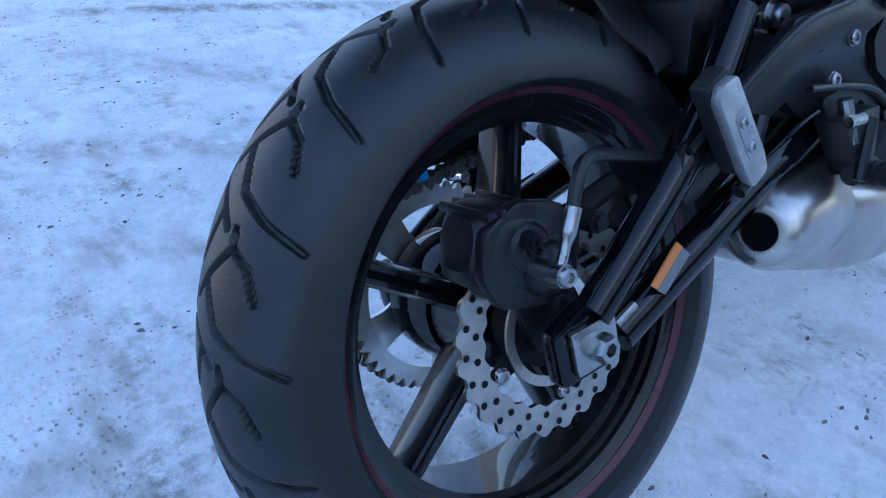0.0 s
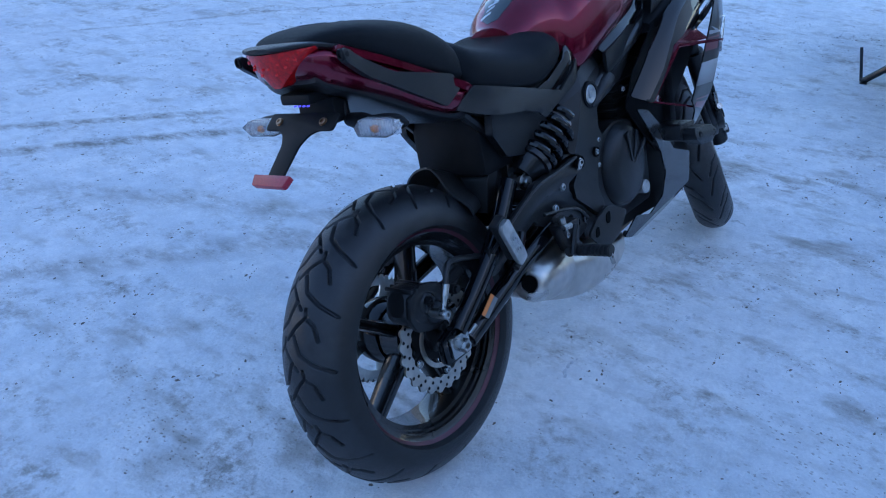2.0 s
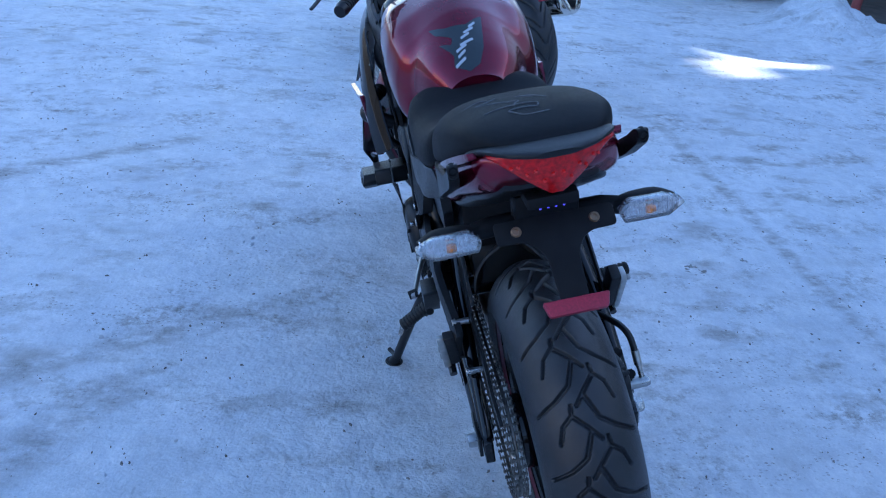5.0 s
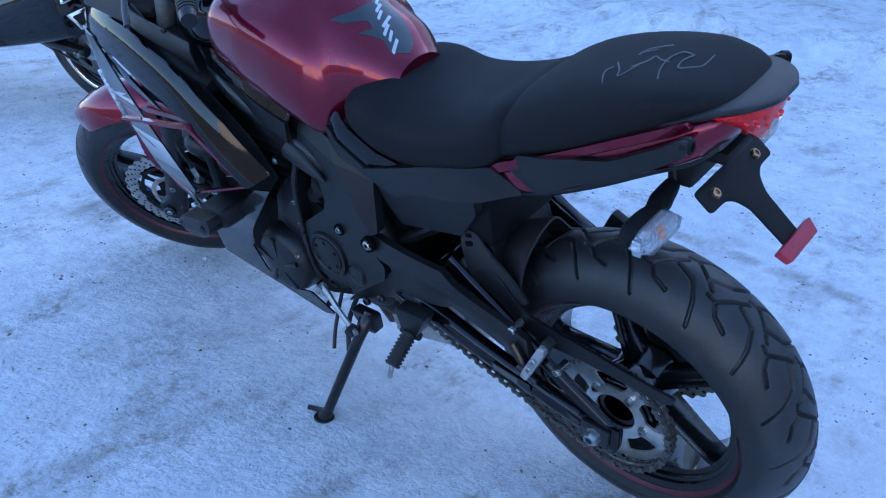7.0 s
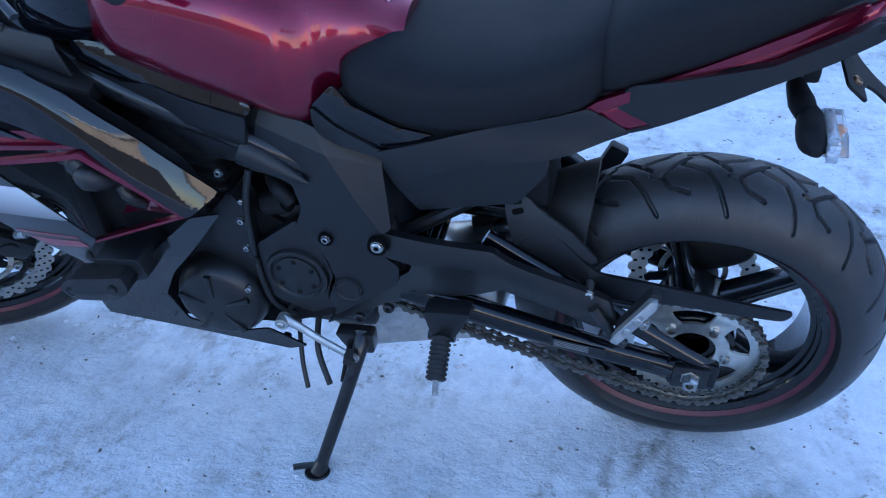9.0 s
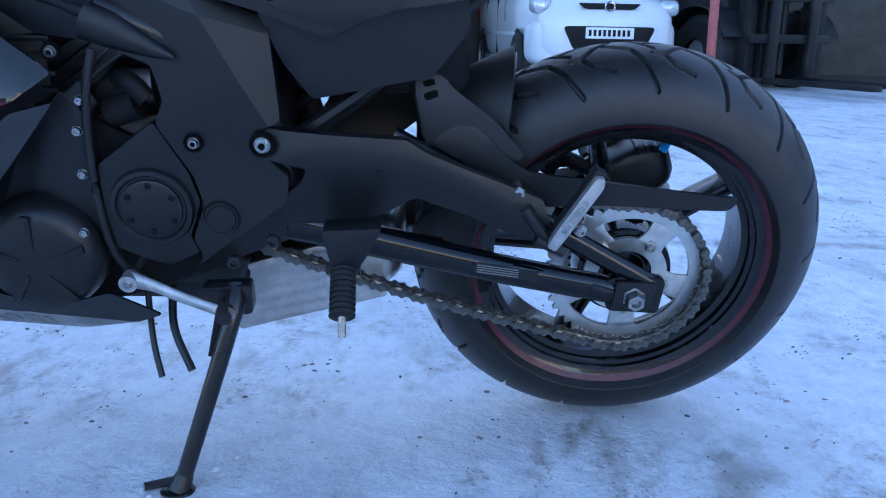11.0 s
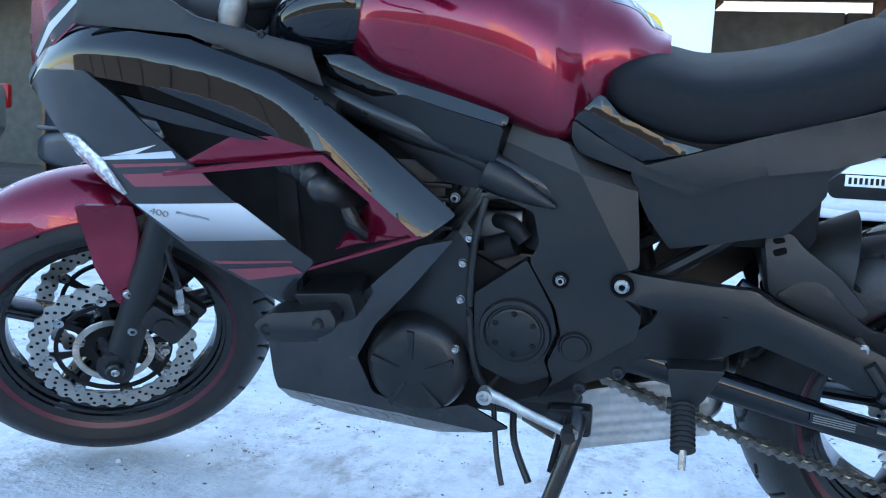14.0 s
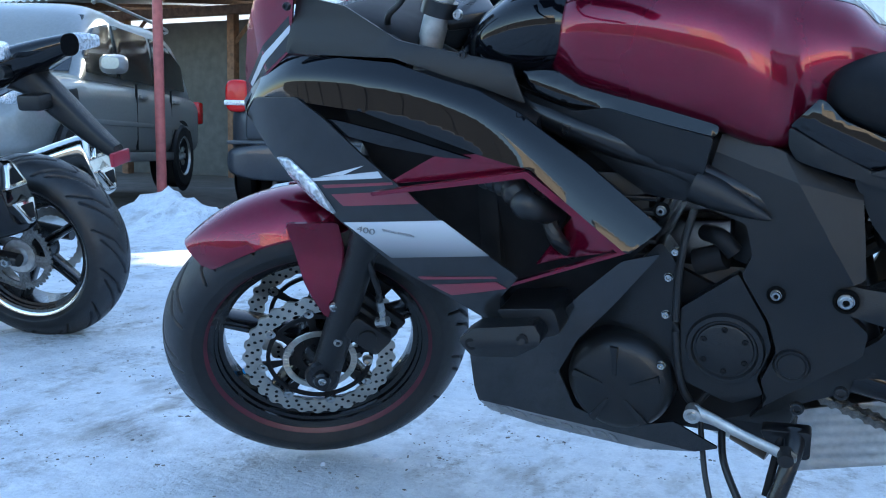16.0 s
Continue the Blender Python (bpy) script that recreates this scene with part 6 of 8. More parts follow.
for s, a, b in ((-1, (-0.075, -0.182, 0.505), (-0.128, -0.172, 0.402)), (1, (-0.146, 0.186, 0.535), (-0.206, 0.18, 0.414))):
    a, b = Vector(a), Vector(b)
    d = (a - b).normalized()
    w = d.cross(Vector((0, 1, 0))).normalized()
    out = Vector((0, s, 0))
    M = Matrix(((d.x, out.x, w.x, b.x), (d.y, out.y, w.y, b.y), (d.z, out.z, w.z, b.z), (0, 0, 0, 1))) @ Matrix.Diagonal((1, 1, 0.5 if s < 0 else 1, 1))
    pp = part("passenger_peg", moved(plate([(0, -0.014), (0.02, -0.017), (0.11, -0.019), (0.122, -0.008), (0.118, 0.014), (0.02, 0.017), (0, 0.013)], 0, 0.013, 0.006, 0.002), M), ALU, bike, "folded bare aluminium passenger footpeg")
    part("recess", moved(plate([(0.03, -0.008), (0.085, -0.009), (0.085, 0.009), (0.03, 0.008)], 0.0125, 0.0138, 0.004, 0), M), ZINC, pp)
    for k in (0.042, 0.072):
        part("screw", bolt(tuple(M @ Vector((k, 0.0135, 0))), s, 0.0055, 0.003), ZINC, pp)
    part("rubber_pad", moved(plate([(0.015, -0.016), (0.125, -0.018), (0.125, 0.018), (0.015, 0.016)], -0.02, 0.001, 0.006, 0.003), M), RUBBER, pp)
    part("peg_stay", join(tube([b + Vector((0.0, -s * 0.005, 0.0)), b + Vector((-0.035, -s * 0.01, 0.05))], 0.009, 10), tube([b - w * 0.022, b + w * 0.022], 0.008, 10)), SATIN, pp)
stand = part("side_stand", join(tube([(-0.553, -0.16, 0.325), (-0.558, -0.20, 0.285), (-0.622, -0.285, 0.092)], [0.016, 0.0125, 0.0115], 12), tube([(-0.620, -0.282, 0.098), (-0.628, -0.291, 0.078)], [0.012, 0.017], 12), plate([(-0.60, 0.33), (-0.53, 0.335), (-0.53, 0.29), (-0.575, 0.285)], -0.175, -0.15, 0.008)), SATIN, bike, "black steel side stand")
part("foot_pad", moved(lathe([(0, 0.004), (0.022, 0.003), (0.026, -0.002), (0.024, -0.006), (0, -0.006)], 24), Matrix.Translation((-0.630, -0.293, 0.0765)) @ Matrix.Rotation(radians(90) - LEAN, 4, "X")), SATIN, stand)
part("tang", tube([(-0.622, -0.285, 0.092), (-0.655, -0.292, 0.088), (-0.672, -0.30, 0.09)], 0.006, 8), SATIN, stand)
part("spring", tube([(-0.57, -0.17, 0.32), (-0.585, -0.205, 0.24)], 0.006, 8), DARK, stand)
part("stand_bolt", bolt((-0.554, -0.21, 0.313), -1, 0.008, 0.007, hexed=True), ZINC, stand)
part("drain_hose", tube([(-0.66, -0.10, 0.29), (-0.65, -0.15, 0.25), (-0.62, -0.19, 0.205)], 0.0058, 10), HOSE, bike)
part("drain_hose", tube([(-0.69, -0.12, 0.30), (-0.675, -0.17, 0.24), (-0.66, -0.20, 0.20)], 0.0045, 10), HOSE, bike)
lever = part("shift_lever", join(tube([(-0.692, -0.166, 0.338), (-0.66, -0.176, 0.334), (-0.62, -0.190, 0.325), (-0.563, -0.207, 0.3135)], [0.0095, 0.0065, 0.0060, 0.0058], 12, 1.35), tube([(-0.694, -0.160, 0.338), (-0.694, -0.180, 0.338)], 0.0125, 16)), ALU, bike, "bare aluminium shift lever")
part("lever_bolt", bolt((-0.694, -0.180, 0.338), -1, 0.007, 0.004, hexed=True), ZINC, lever)
part("toe_rubber", tube([(-0.563, -0.20, 0.315), (-0.560, -0.222, 0.312)], 0.011, 12), RUBBER, lever)
part("shift_rod", tube([(-0.69, -0.15, 0.345), (-0.65, -0.148, 0.40)], 0.005, 8), DARK, lever)

# brand shapes as plain marks: bars on the belly pan, an emblem with slanted strokes on the tank
for k, (w, top) in enumerate(((0.022, 1), (0.018, 0), (0.025, 0), (0.018, 0), (0.017, 0), (0.017, 0), (0.020, 1), (0.008, 1))):
    x, z = -1.010 + 0.0268 * k, 0.299 - 0.0036 * k
    part("belly_mark", shell([(x, z + 0.005 * top), (x + w, z + 0.005 * top - 0.002), (x + w + 0.003, z - 0.019), (x + 0.003, z - 0.017)], lambda x, z: d_belly(x, z) + 0.0006, 0.001, -1, 0.003, 0.02, 0), INK, bike, "pale printed mark")

# ---- fairing details ----
FADE = WHITE.copy()
FADE.name = "silver decal that fades out"
ft = FADE.node_tree
fx = ft.nodes.new("ShaderNodeTexCoord")
fs = ft.nodes.new("ShaderNodeSeparateXYZ")
fa = ft.nodes.new("ShaderNodeMath")
fa.operation, fa.inputs[1].default_value = "MULTIPLY_ADD", -0.10
fr = ft.nodes.new("ShaderNodeMapRange")
fr.inputs[1].default_value, fr.inputs[2].default_value = 0.680, 0.742
fm = ft.nodes.new("ShaderNodeMix")
fm.data_type = "RGBA"
fm.inputs[6].default_value, fm.inputs[7].default_value = (0.03, 0.032, 0.036, 1), (0.5, 0.53, 0.57, 1)
ft.links.new(fx.outputs["Object"], fs.inputs[0])
ft.links.new(fs.outputs[0], fa.inputs[0])
ft.links.new(fs.outputs[2], fa.inputs[2])
ft.links.new(fa.outputs[0], fr.inputs[0])
ft.links.new(fr.outputs[0], fm.inputs[0])
ft.links.new(fm.outputs[2], ft.nodes["Principled BSDF"].inputs["Base Color"])
for s in (-1, 1):
    part("vent_blade", shell([(-1.302, 0.787), (-1.231, 0.782), (-1.118, 0.765), (-0.991, 0.738), (-1.04, 0.737), (-1.151, 0.748), (-1.254, 0.765)], lambda x, z: d_wing(x, z) - 0.006, 0.006, s, 0.004, 0.03), GLOSS, bike)
    part("inner_trim", shell([(-1.145, 0.69), (-1.06, 0.735), (-0.97, 0.742), (-0.915, 0.722), (-0.935, 0.712)], lambda x, z: 0.224, 0.003, s, 0.004, 0.03), WINE, bike)
    part("inner_trim", shell([(-0.925, 0.562), (-0.86, 0.648), (-0.80, 0.612), (-0.80, 0.603)], lambda x, z: 0.185 + 0.03 * smooth01(-0.9, -0.8, x), 0.003, s, 0.003, 0.02), WINE, bike)
    part("front_turn_signal", shell([(-1.376, 0.716), (-1.345, 0.715), (-1.294, 0.68), (-1.253, 0.63), (-1.304, 0.645), (-1.357, 0.682)], lambda x, z: d_wing(x, z) + 0.010 - 0.5 * abs((z - 0.676) + 0.75 * (x + 1.31)), 0.014, s, 0.006, 0.008), LENS, bike, "clear faceted flush turn signal")
    slider = part("frame_slider", shell([(-1.017, 0.473), (-0.995, 0.49), (-0.90, 0.505), (-0.889, 0.489), (-0.892, 0.476), (-0.93, 0.452), (-1.0, 0.444)], lambda x, z: 0.286 - 0.35 * abs(z - 0.473 - 0.12 * (x + 0.95)) - 0.10 * max(0, abs(x + 0.955) - 0.035), 0.04, s, 0.005, 0.008, 0.003), PLASTIC, bike, "black plastic frame slider")
    part("slider_bracket", join(tube([(-0.93, s * 0.13, 0.49), (-0.94, s * 0.25, 0.48)], 0.016, 12), plate([(-0.97, 0.51), (-0.88, 0.52), (-0.87, 0.48), (-0.93, 0.46)], min(s * 0.16, s * 0.245), max(s * 0.16, s * 0.245), 0.01)), PLASTIC, slider)
    for x, z in ((-0.997, 0.467), (-0.916, 0.482)):
        part("slider_bolt", bolt((x, s * 0.281, z), s, 0.0095, 0.003), DARK, slider)
    for name, o, mat in (("silver_decal", [(-1.241, 0.617), (-1.046, 0.643), (-0.969, 0.598), (-1.149, 0.57)], FADE), ("red_decal", [(-1.26, 0.662), (-1.107, 0.683), (-1.086, 0.665), (-1.237, 0.645)], STRIPE),
                         ("silver_decal", [(-1.305, 0.684), (-1.157, 0.709), (-1.15, 0.699), (-1.295, 0.681)], WHITE), ("silver_decal", [(-1.283, 0.689), (-1.183, 0.716), (-1.229, 0.697)], WHITE),
                         ("red_decal", [(-1.278, 0.676), (-1.132, 0.694), (-1.131, 0.69), (-1.273, 0.671)], STRIPE), ("red_decal", [(-1.079, 0.534), (-0.961, 0.559), (-0.944, 0.551), (-1.045, 0.52)], STRIPE), ("red_decal", [(-1.102, 0.545), (-0.964, 0.567), (-0.958, 0.565), (-1.095, 0.541)], STRIPE)):
        part(name, shell(o, lambda x, z: d_wing(x, z) + 0.0008, 0.0012, s, 0.0015, 0.02, 0), mat, bike)
    part("silver_decal", shell([(-1.462, 0.826), (-1.406, 0.876), (-1.325, 0.926), (-1.327, 0.915), (-1.396, 0.869), (-1.457, 0.821)], lambda x, z: along(x, (-1.49, 0.085), (-1.4, 0.135), (-1.3, 0.165)) + 0.0008, 0.0012, s, 0.001, 0.02, 0), WHITE, bike)
    part("grey_decal", shell([(-1.47, 0.83), (-1.40, 0.893), (-1.325, 0.94), (-1.333, 0.89), (-1.40, 0.85), (-1.455, 0.815)], lambda x, z: along(x, (-1.49, 0.085), (-1.4, 0.135), (-1.3, 0.165)) + 0.0004, 0.001, s, 0.001, 0.02, 0), GREY, bike)
part("headlight", loft([(-1.485, 0.03, 0.81, 0.84, 2.4, 0.5), (-1.46, 0.065, 0.80, 0.90, 2.6, 0.5), (-1.40, 0.105, 0.80, 0.95, 2.8, 0.5), (-1.30, 0.12, 0.80, 0.95, 3, 0.5)]), LENS, bike, "clear headlight")
part("cockpit", loft([(-1.33, 0.10, 0.86, 0.92, 3, 0.5), (-1.26, 0.15, 0.86, 0.95, 3, 0.5), (-1.16, 0.155, 0.86, 0.925, 3, 0.5), (-1.12, 0.13, 0.86, 0.90, 3, 0.5)], 32, 4), DARK, bike, "dark dashboard back")
part("tank_shroud", loft([(-1.06, 0.09, 0.83, 0.89, 3, 0.5), (-1.02, 0.13, 0.82, 0.93, 3, 0.5), (-0.96, 0.15, 0.815, 0.965, 2.8, 0.5), (-0.91, 0.155, 0.82, 0.975, 2.6, 0.5), (-0.87, 0.14, 0.83, 0.97, 2.4, 0.5)], 40, 5), GLOSS, bike, "gloss black shroud ahead of the tank")
for s in (-1, 1):
    ft_ = part("fork_tube", tube([(-1.13, s * 0.10, 0.83), (-1.075, s * 0.10, 0.975)], 0.0205, 18), ALU, bike, "bright fork tube")
    part("clamp", tube([(-1.094, s * 0.10, 0.926), (-1.086, s * 0.10, 0.948)], 0.0275, 18), SATIN, ft_)
    part("clamp_bolt", bolt((-1.055, s * 0.112, 0.925), s, 0.007, 0.005), ZINC, ft_)
    part("cable", tube([(-1.17, s * 0.12, 0.90), (-1.16, s * 0.135, 0.93), (-1.13, s * 0.14, 0.955), (-1.11, s * 0.15, 1.0)], 0.005, 8), HOSE, bike)
    part("cable", tube([(-1.20, s * 0.13, 0.895), (-1.15, s * 0.15, 0.90), (-1.12, s * 0.15, 0.875)], 0.0045, 8), HOSE, bike)
for k, (x, y, z) in enumerate(((-1.03, 0.1615, 0.872), (-1.315, 0.1755, 0.955))):
    for s in (-1, 1):
        part("panel_screw", bolt((x, s * y, z), s, 0.006, 0.004), SATIN, bike)


def text_part(word, size, m, mat, parent, shear=0.0, name="lettering", squeeze=1.0, skin=None):
    cu = bpy.data.curves.new(name, "FONT")
    cu.body, cu.size, cu.shear, cu.extrude = word, size, shear, 0.0005
    tmp = bpy.data.objects.new("tmp", cu)
    scene.collection.objects.link(tmp)
    me = bpy.data.meshes.new_from_object(tmp.evaluated_get(bpy.context.evaluated_depsgraph_get()))
    bpy.data.objects.remove(tmp)
    me.materials.clear()
    me.materials.append(mat)
    me.transform(m @ Matrix.Diagonal((squeeze, 1, 1, 1)))
    if skin:
        for v in me.vertices:
            v.co.y = -skin(v.co.x, v.co.z) - 0.0016 - (0.0006 if v.co.y < m.translation.y else 0)
    ob = new(name, me)
    ob.parent = parent
    return ob


def left_side(x, y, z, slope=0.0):
    """A pose for lettering on the left side, read from there; slope in degrees."""
    return Matrix.Translation((x, y, z)) @ Matrix.Rotation(radians(-slope), 4, "Y") @ Matrix.Rotation(radians(90), 4, "X")


text_part("400", 0.0145, left_side(-1.215, -0.22, 0.606, -3), INK, bike, 0.15, squeeze=1.75, skin=d_wing)
text_part("SPECIAL EDITION", 0.0058, left_side(-1.161, -0.22, 0.613, -3), INK, bike, squeeze=1.35, skin=d_wing)

# ---- front end, turned with the steering ----


def steered(name, bm, mat, parent=bike, label=""):
    return part(name, moved(bm, STEER), mat, parent, label)


FA = FRONT_AXLE
for s in (-1, 1):
    base = FA + Vector((0.004, s * 0.103, -0.012))
    fk = steered("fork_leg", join(tube([base - STEER_U * 0.02, base + STEER_U * 0.04, base + STEER_U * 0.30], [0.030, 0.029, 0.027], 20), tube([base + STEER_U * 0.295, base + STEER_U * 0.33], 0.03, 20), tube([base + STEER_U * 0.32, base + STEER_U * 0.64], 0.0205, 20)), PLASTIC, bike, "matte black fork leg")
    steered("axle_end", join(moved(lathe([(0, 0.004), (0.007, 0.004), (0.008, 0.012), (0.014, 0.012), (0.017, 0.008), (0.017, 0), (0.03, -0.002), (0.033, -0.01), (0, -0.01)], 24), Matrix.Translation(base + Vector((-0.004, s * 0.028, 0.012))) @ Matrix.Rotation(0 if s > 0 else math.pi, 4, "Z"))), SATIN, fk)
    steered("axle_bolt", bolt(base + Vector((-0.004, s * 0.036, 0.012)), s, 0.008, 0.005), ZINC, fk)
    # caliper behind the leg
    cm = Matrix.Translation(FA + Vector((0.098, s * 0.075, 0.075))) @ Matrix.Rotation(radians(50), 4, "Y")
    fc = steered("front_caliper", moved(join(block(-0.055, 0.055, -0.03, 0.03, -0.035, 0.035, 0.008), block(-0.045, 0.045, min(s * 0.02, s * 0.055), max(s * 0.02, s * 0.055), -0.026, 0.026, 0.01), lathe([(0, s * 0.062), (0.018, s * 0.06), (0.021, s * 0.02)], 20), block(-0.06, 0.06, -0.012, 0.012, 0.025, 0.05, 0.005)), cm), CAST, bike, "black cast front brake caliper")
    for k in (-0.036, 0.036):
        steered("caliper_bolt", bolt(tuple(cm @ Vector((k, s * 0.05, -0.04))), s, 0.0085, 0.009), ZINC, fc)
    steered("brake_hose", tube([FA + Vector((0.13, s * 0.12, 0.12)), FA + Vector((0.135, s * 0.125, 0.17)), FA + Vector((0.13, s * 0.12, 0.24)), FA + Vector((0.15, s * 0.08, 0.34))], 0.006, 10), HOSE, fc)
    steered("banjo_fitting", join(tube([FA + Vector((0.132, s * 0.12, 0.10)), FA + Vector((0.134, s * 0.125, 0.15))], 0.0075, 10), tube([FA + Vector((0.122, s * 0.118, 0.098)), FA + Vector((0.142, s * 0.128, 0.104))], 0.010, 10)), ZINC, fc)
    # mudguard stay
    stay = [(FA.x - 0.005, FA.z + 0.315), (FA.x + 0.085, FA.z + 0.30), (FA.x + 0.088, FA.z + 0.25), (FA.x + 0.06, FA.z + 0.12), (FA.x + 0.03, FA.z + 0.125), (FA.x + 0.005, FA.z + 0.20), (FA.x - 0.0, FA.z + 0.25)]
    steered("mudguard_stay", shell(stay, lambda x, z: 0.082 + 0.03 * smooth01(0.57, 0.45, z), 0.006, s, 0.008, 0.02), WINE, bike, "dark red mudguard stay")
    steered("stay_bolt", bolt(FA + Vector((0.05, s * 0.118, 0.148)), s, 0.008, 0.005), ZINC, bike)
    # handlebar
    a, b = Vector((-1.04, s * 0.17, 1.07)), Vector((-0.93, s * 0.395, 1.055))
    hb = steered("handlebar", join(tube([Vector((-1.10, s * 0.05, 1.065)), a, b], 0.0115, 12)), SATIN, bike)
    steered("grip", ribbed_bar(a.lerp(b, 0.45), a.lerp(b, 0.93), 0.016, 12), RUBBER, hb, "black rubber grip")
    steered("bar_end", tube([a.lerp(b, 0.93), b], [0.0175, 0.015], 16), SATIN, hb)
    steered("switch_box", block(-1.04, -0.99, min(s * 0.21, s * 0.27), max(s * 0.21, s * 0.27), 1.045, 1.09, 0.008), DARK, hb)
    steered("brake_lever", tube([Vector((-1.07, s * 0.22, 1.075)), Vector((-1.09, s * 0.30, 1.07)), Vector((-1.05, s * 0.40, 1.06))], [0.009, 0.007, 0.006], 10, 0.7), SATIN, hb)
steered("fork_crown", join(block(-1.27, -1.17, -0.13, 0.13, 0.735, 0.765, 0.01), block(-1.14, -1.06, -0.125, 0.125, 0.925, 0.95, 0.008)), SATIN)
steered("front_mudguard", join(arc_sheet(FA, 0.338, 0.084, radians(68), radians(127), 0.055, 0.004, taper=0.45)), WINE, bike, "dark red front mudguard")


# ---- materials of the yard ----
CONCRETE = material("weathered concrete", (0.092, 0.088, 0.08), 0.85, vary=0.15, scale=6, bump=0.6, bscale=30, second=(0.07, 0.066, 0.058), amount=0.7, sscale=0.9)
TIMBER = material("rough brown timber", (0.17, 0.085, 0.045), 0.8, vary=0.3, scale=12, bump=0.5, bscale=60, second=(0.09, 0.05, 0.03), amount=0.6, sscale=2)
TIN = material("corrugated grey sheet", (0.42, 0.42, 0.4), 0.5, metal=0.4, vary=0.15, scale=5, second=(0.25, 0.2, 0.16), amount=0.5, sscale=1)
REDPAINT = material("faded red paint", (0.36, 0.085, 0.08), 0.55, vary=0.15, scale=20, second=(0.28, 0.09, 0.07), amount=0.5, sscale=5)
SILVER = material("silver car paint", (0.25, 0.255, 0.25), 0.35, metal=0.35, coat=0.8, vary=0.05, second=(0.3, 0.28, 0.25), amount=0.35, sscale=1.5)
WHITECAR = material("white car paint", (0.64, 0.66, 0.68), 0.3, coat=0.9, vary=0.03, second=(0.6, 0.6, 0.6), amount=0.3, sscale=2)
BLUEGREY = material("dusty blue grey car paint", (0.022, 0.026, 0.034), 0.45, coat=0.4, vary=0.1, second=(0.07, 0.075, 0.082), amount=0.6, sscale=2.2)
TINT = material("tinted car glass", (0.012, 0.014, 0.016), 0.06, spec=0.8, vary=0.05, second=(0.05, 0.05, 0.05), amount=0.2, sscale=3)
CHROME = material("chrome", (0.72, 0.71, 0.68), 0.12, metal=1.0, vary=0.08, second=(0.5, 0.48, 0.42), amount=0.4, sscale=10)
BLACKSTEEL = material("black lift truck paint", (0.009, 0.0095, 0.011), 0.5, spec=0.25, vary=0.2, scale=30, second=(0.06, 0.055, 0.05), amount=0.5, sscale=3)
PLATEWHITE = material("number plate white", (0.7, 0.71, 0.72), 0.4)
YELLOW = material("yellow sign paint", (0.75, 0.5, 0.03), 0.5)
WALLWHITE = material("white sheet cladding", (0.8, 0.82, 0.83), 0.5, vary=0.04, second=(0.62, 0.64, 0.65), amount=0.4, sscale=0.7)
PEACH = material("ochre plaster", (0.5, 0.42, 0.34), 0.9, vary=0.1, scale=4, bump=0.3, bscale=20, second=(0.26, 0.21, 0.17), amount=0.7, sscale=0.9)
# pale and cool so that the unseen hall throws light on the motorcycle
BRICKISH = material("pale blue-grey render", (0.56, 0.59, 0.63), 0.9, vary=0.12, scale=5, second=(0.47, 0.5, 0.54), amount=0.5, sscale=0.5)


def car_wheel(parent, x, y, r, w, s, rim_mat):
    w0 = part("wheel", moved(lathe([(r * 0.62, w * 0.5), (r * 0.9, w * 0.5), (r * 0.99, w * 0.36), (r, w * 0.2), (r, -w * 0.2), (r * 0.99, -w * 0.36), (r * 0.9, -w * 0.5), (r * 0.62, -w * 0.5)], 40), Matrix.Translation((x, y, r))), RUBBER, parent, "black winter tyre")
    bms = [lathe([(r * 0.63, w * 0.45), (r * 0.6, w * 0.5), (r * 0.57, w * 0.42), (r * 0.56, -w * 0.2)], 40), lathe([(0, w * 0.34), (r * 0.14, w * 0.36), (r * 0.16, w * 0.2)], 20)]
    for k in range(6):
        bms.append(moved(plate([(r * 0.1, -r * 0.07), (r * 0.58, -r * 0.1), (r * 0.58, r * 0.1), (r * 0.1, r * 0.07)], w * 0.28, w * 0.36, 0.01), Matrix.Rotation(radians(60 * k), 4, "Y")))
    part("rim", moved(join(*bms), Matrix.Translation((x, y, r)) @ Matrix.Rotation(0 if s > 0 else math.pi, 4, "Z")), rim_mat, w0, "cast rim")


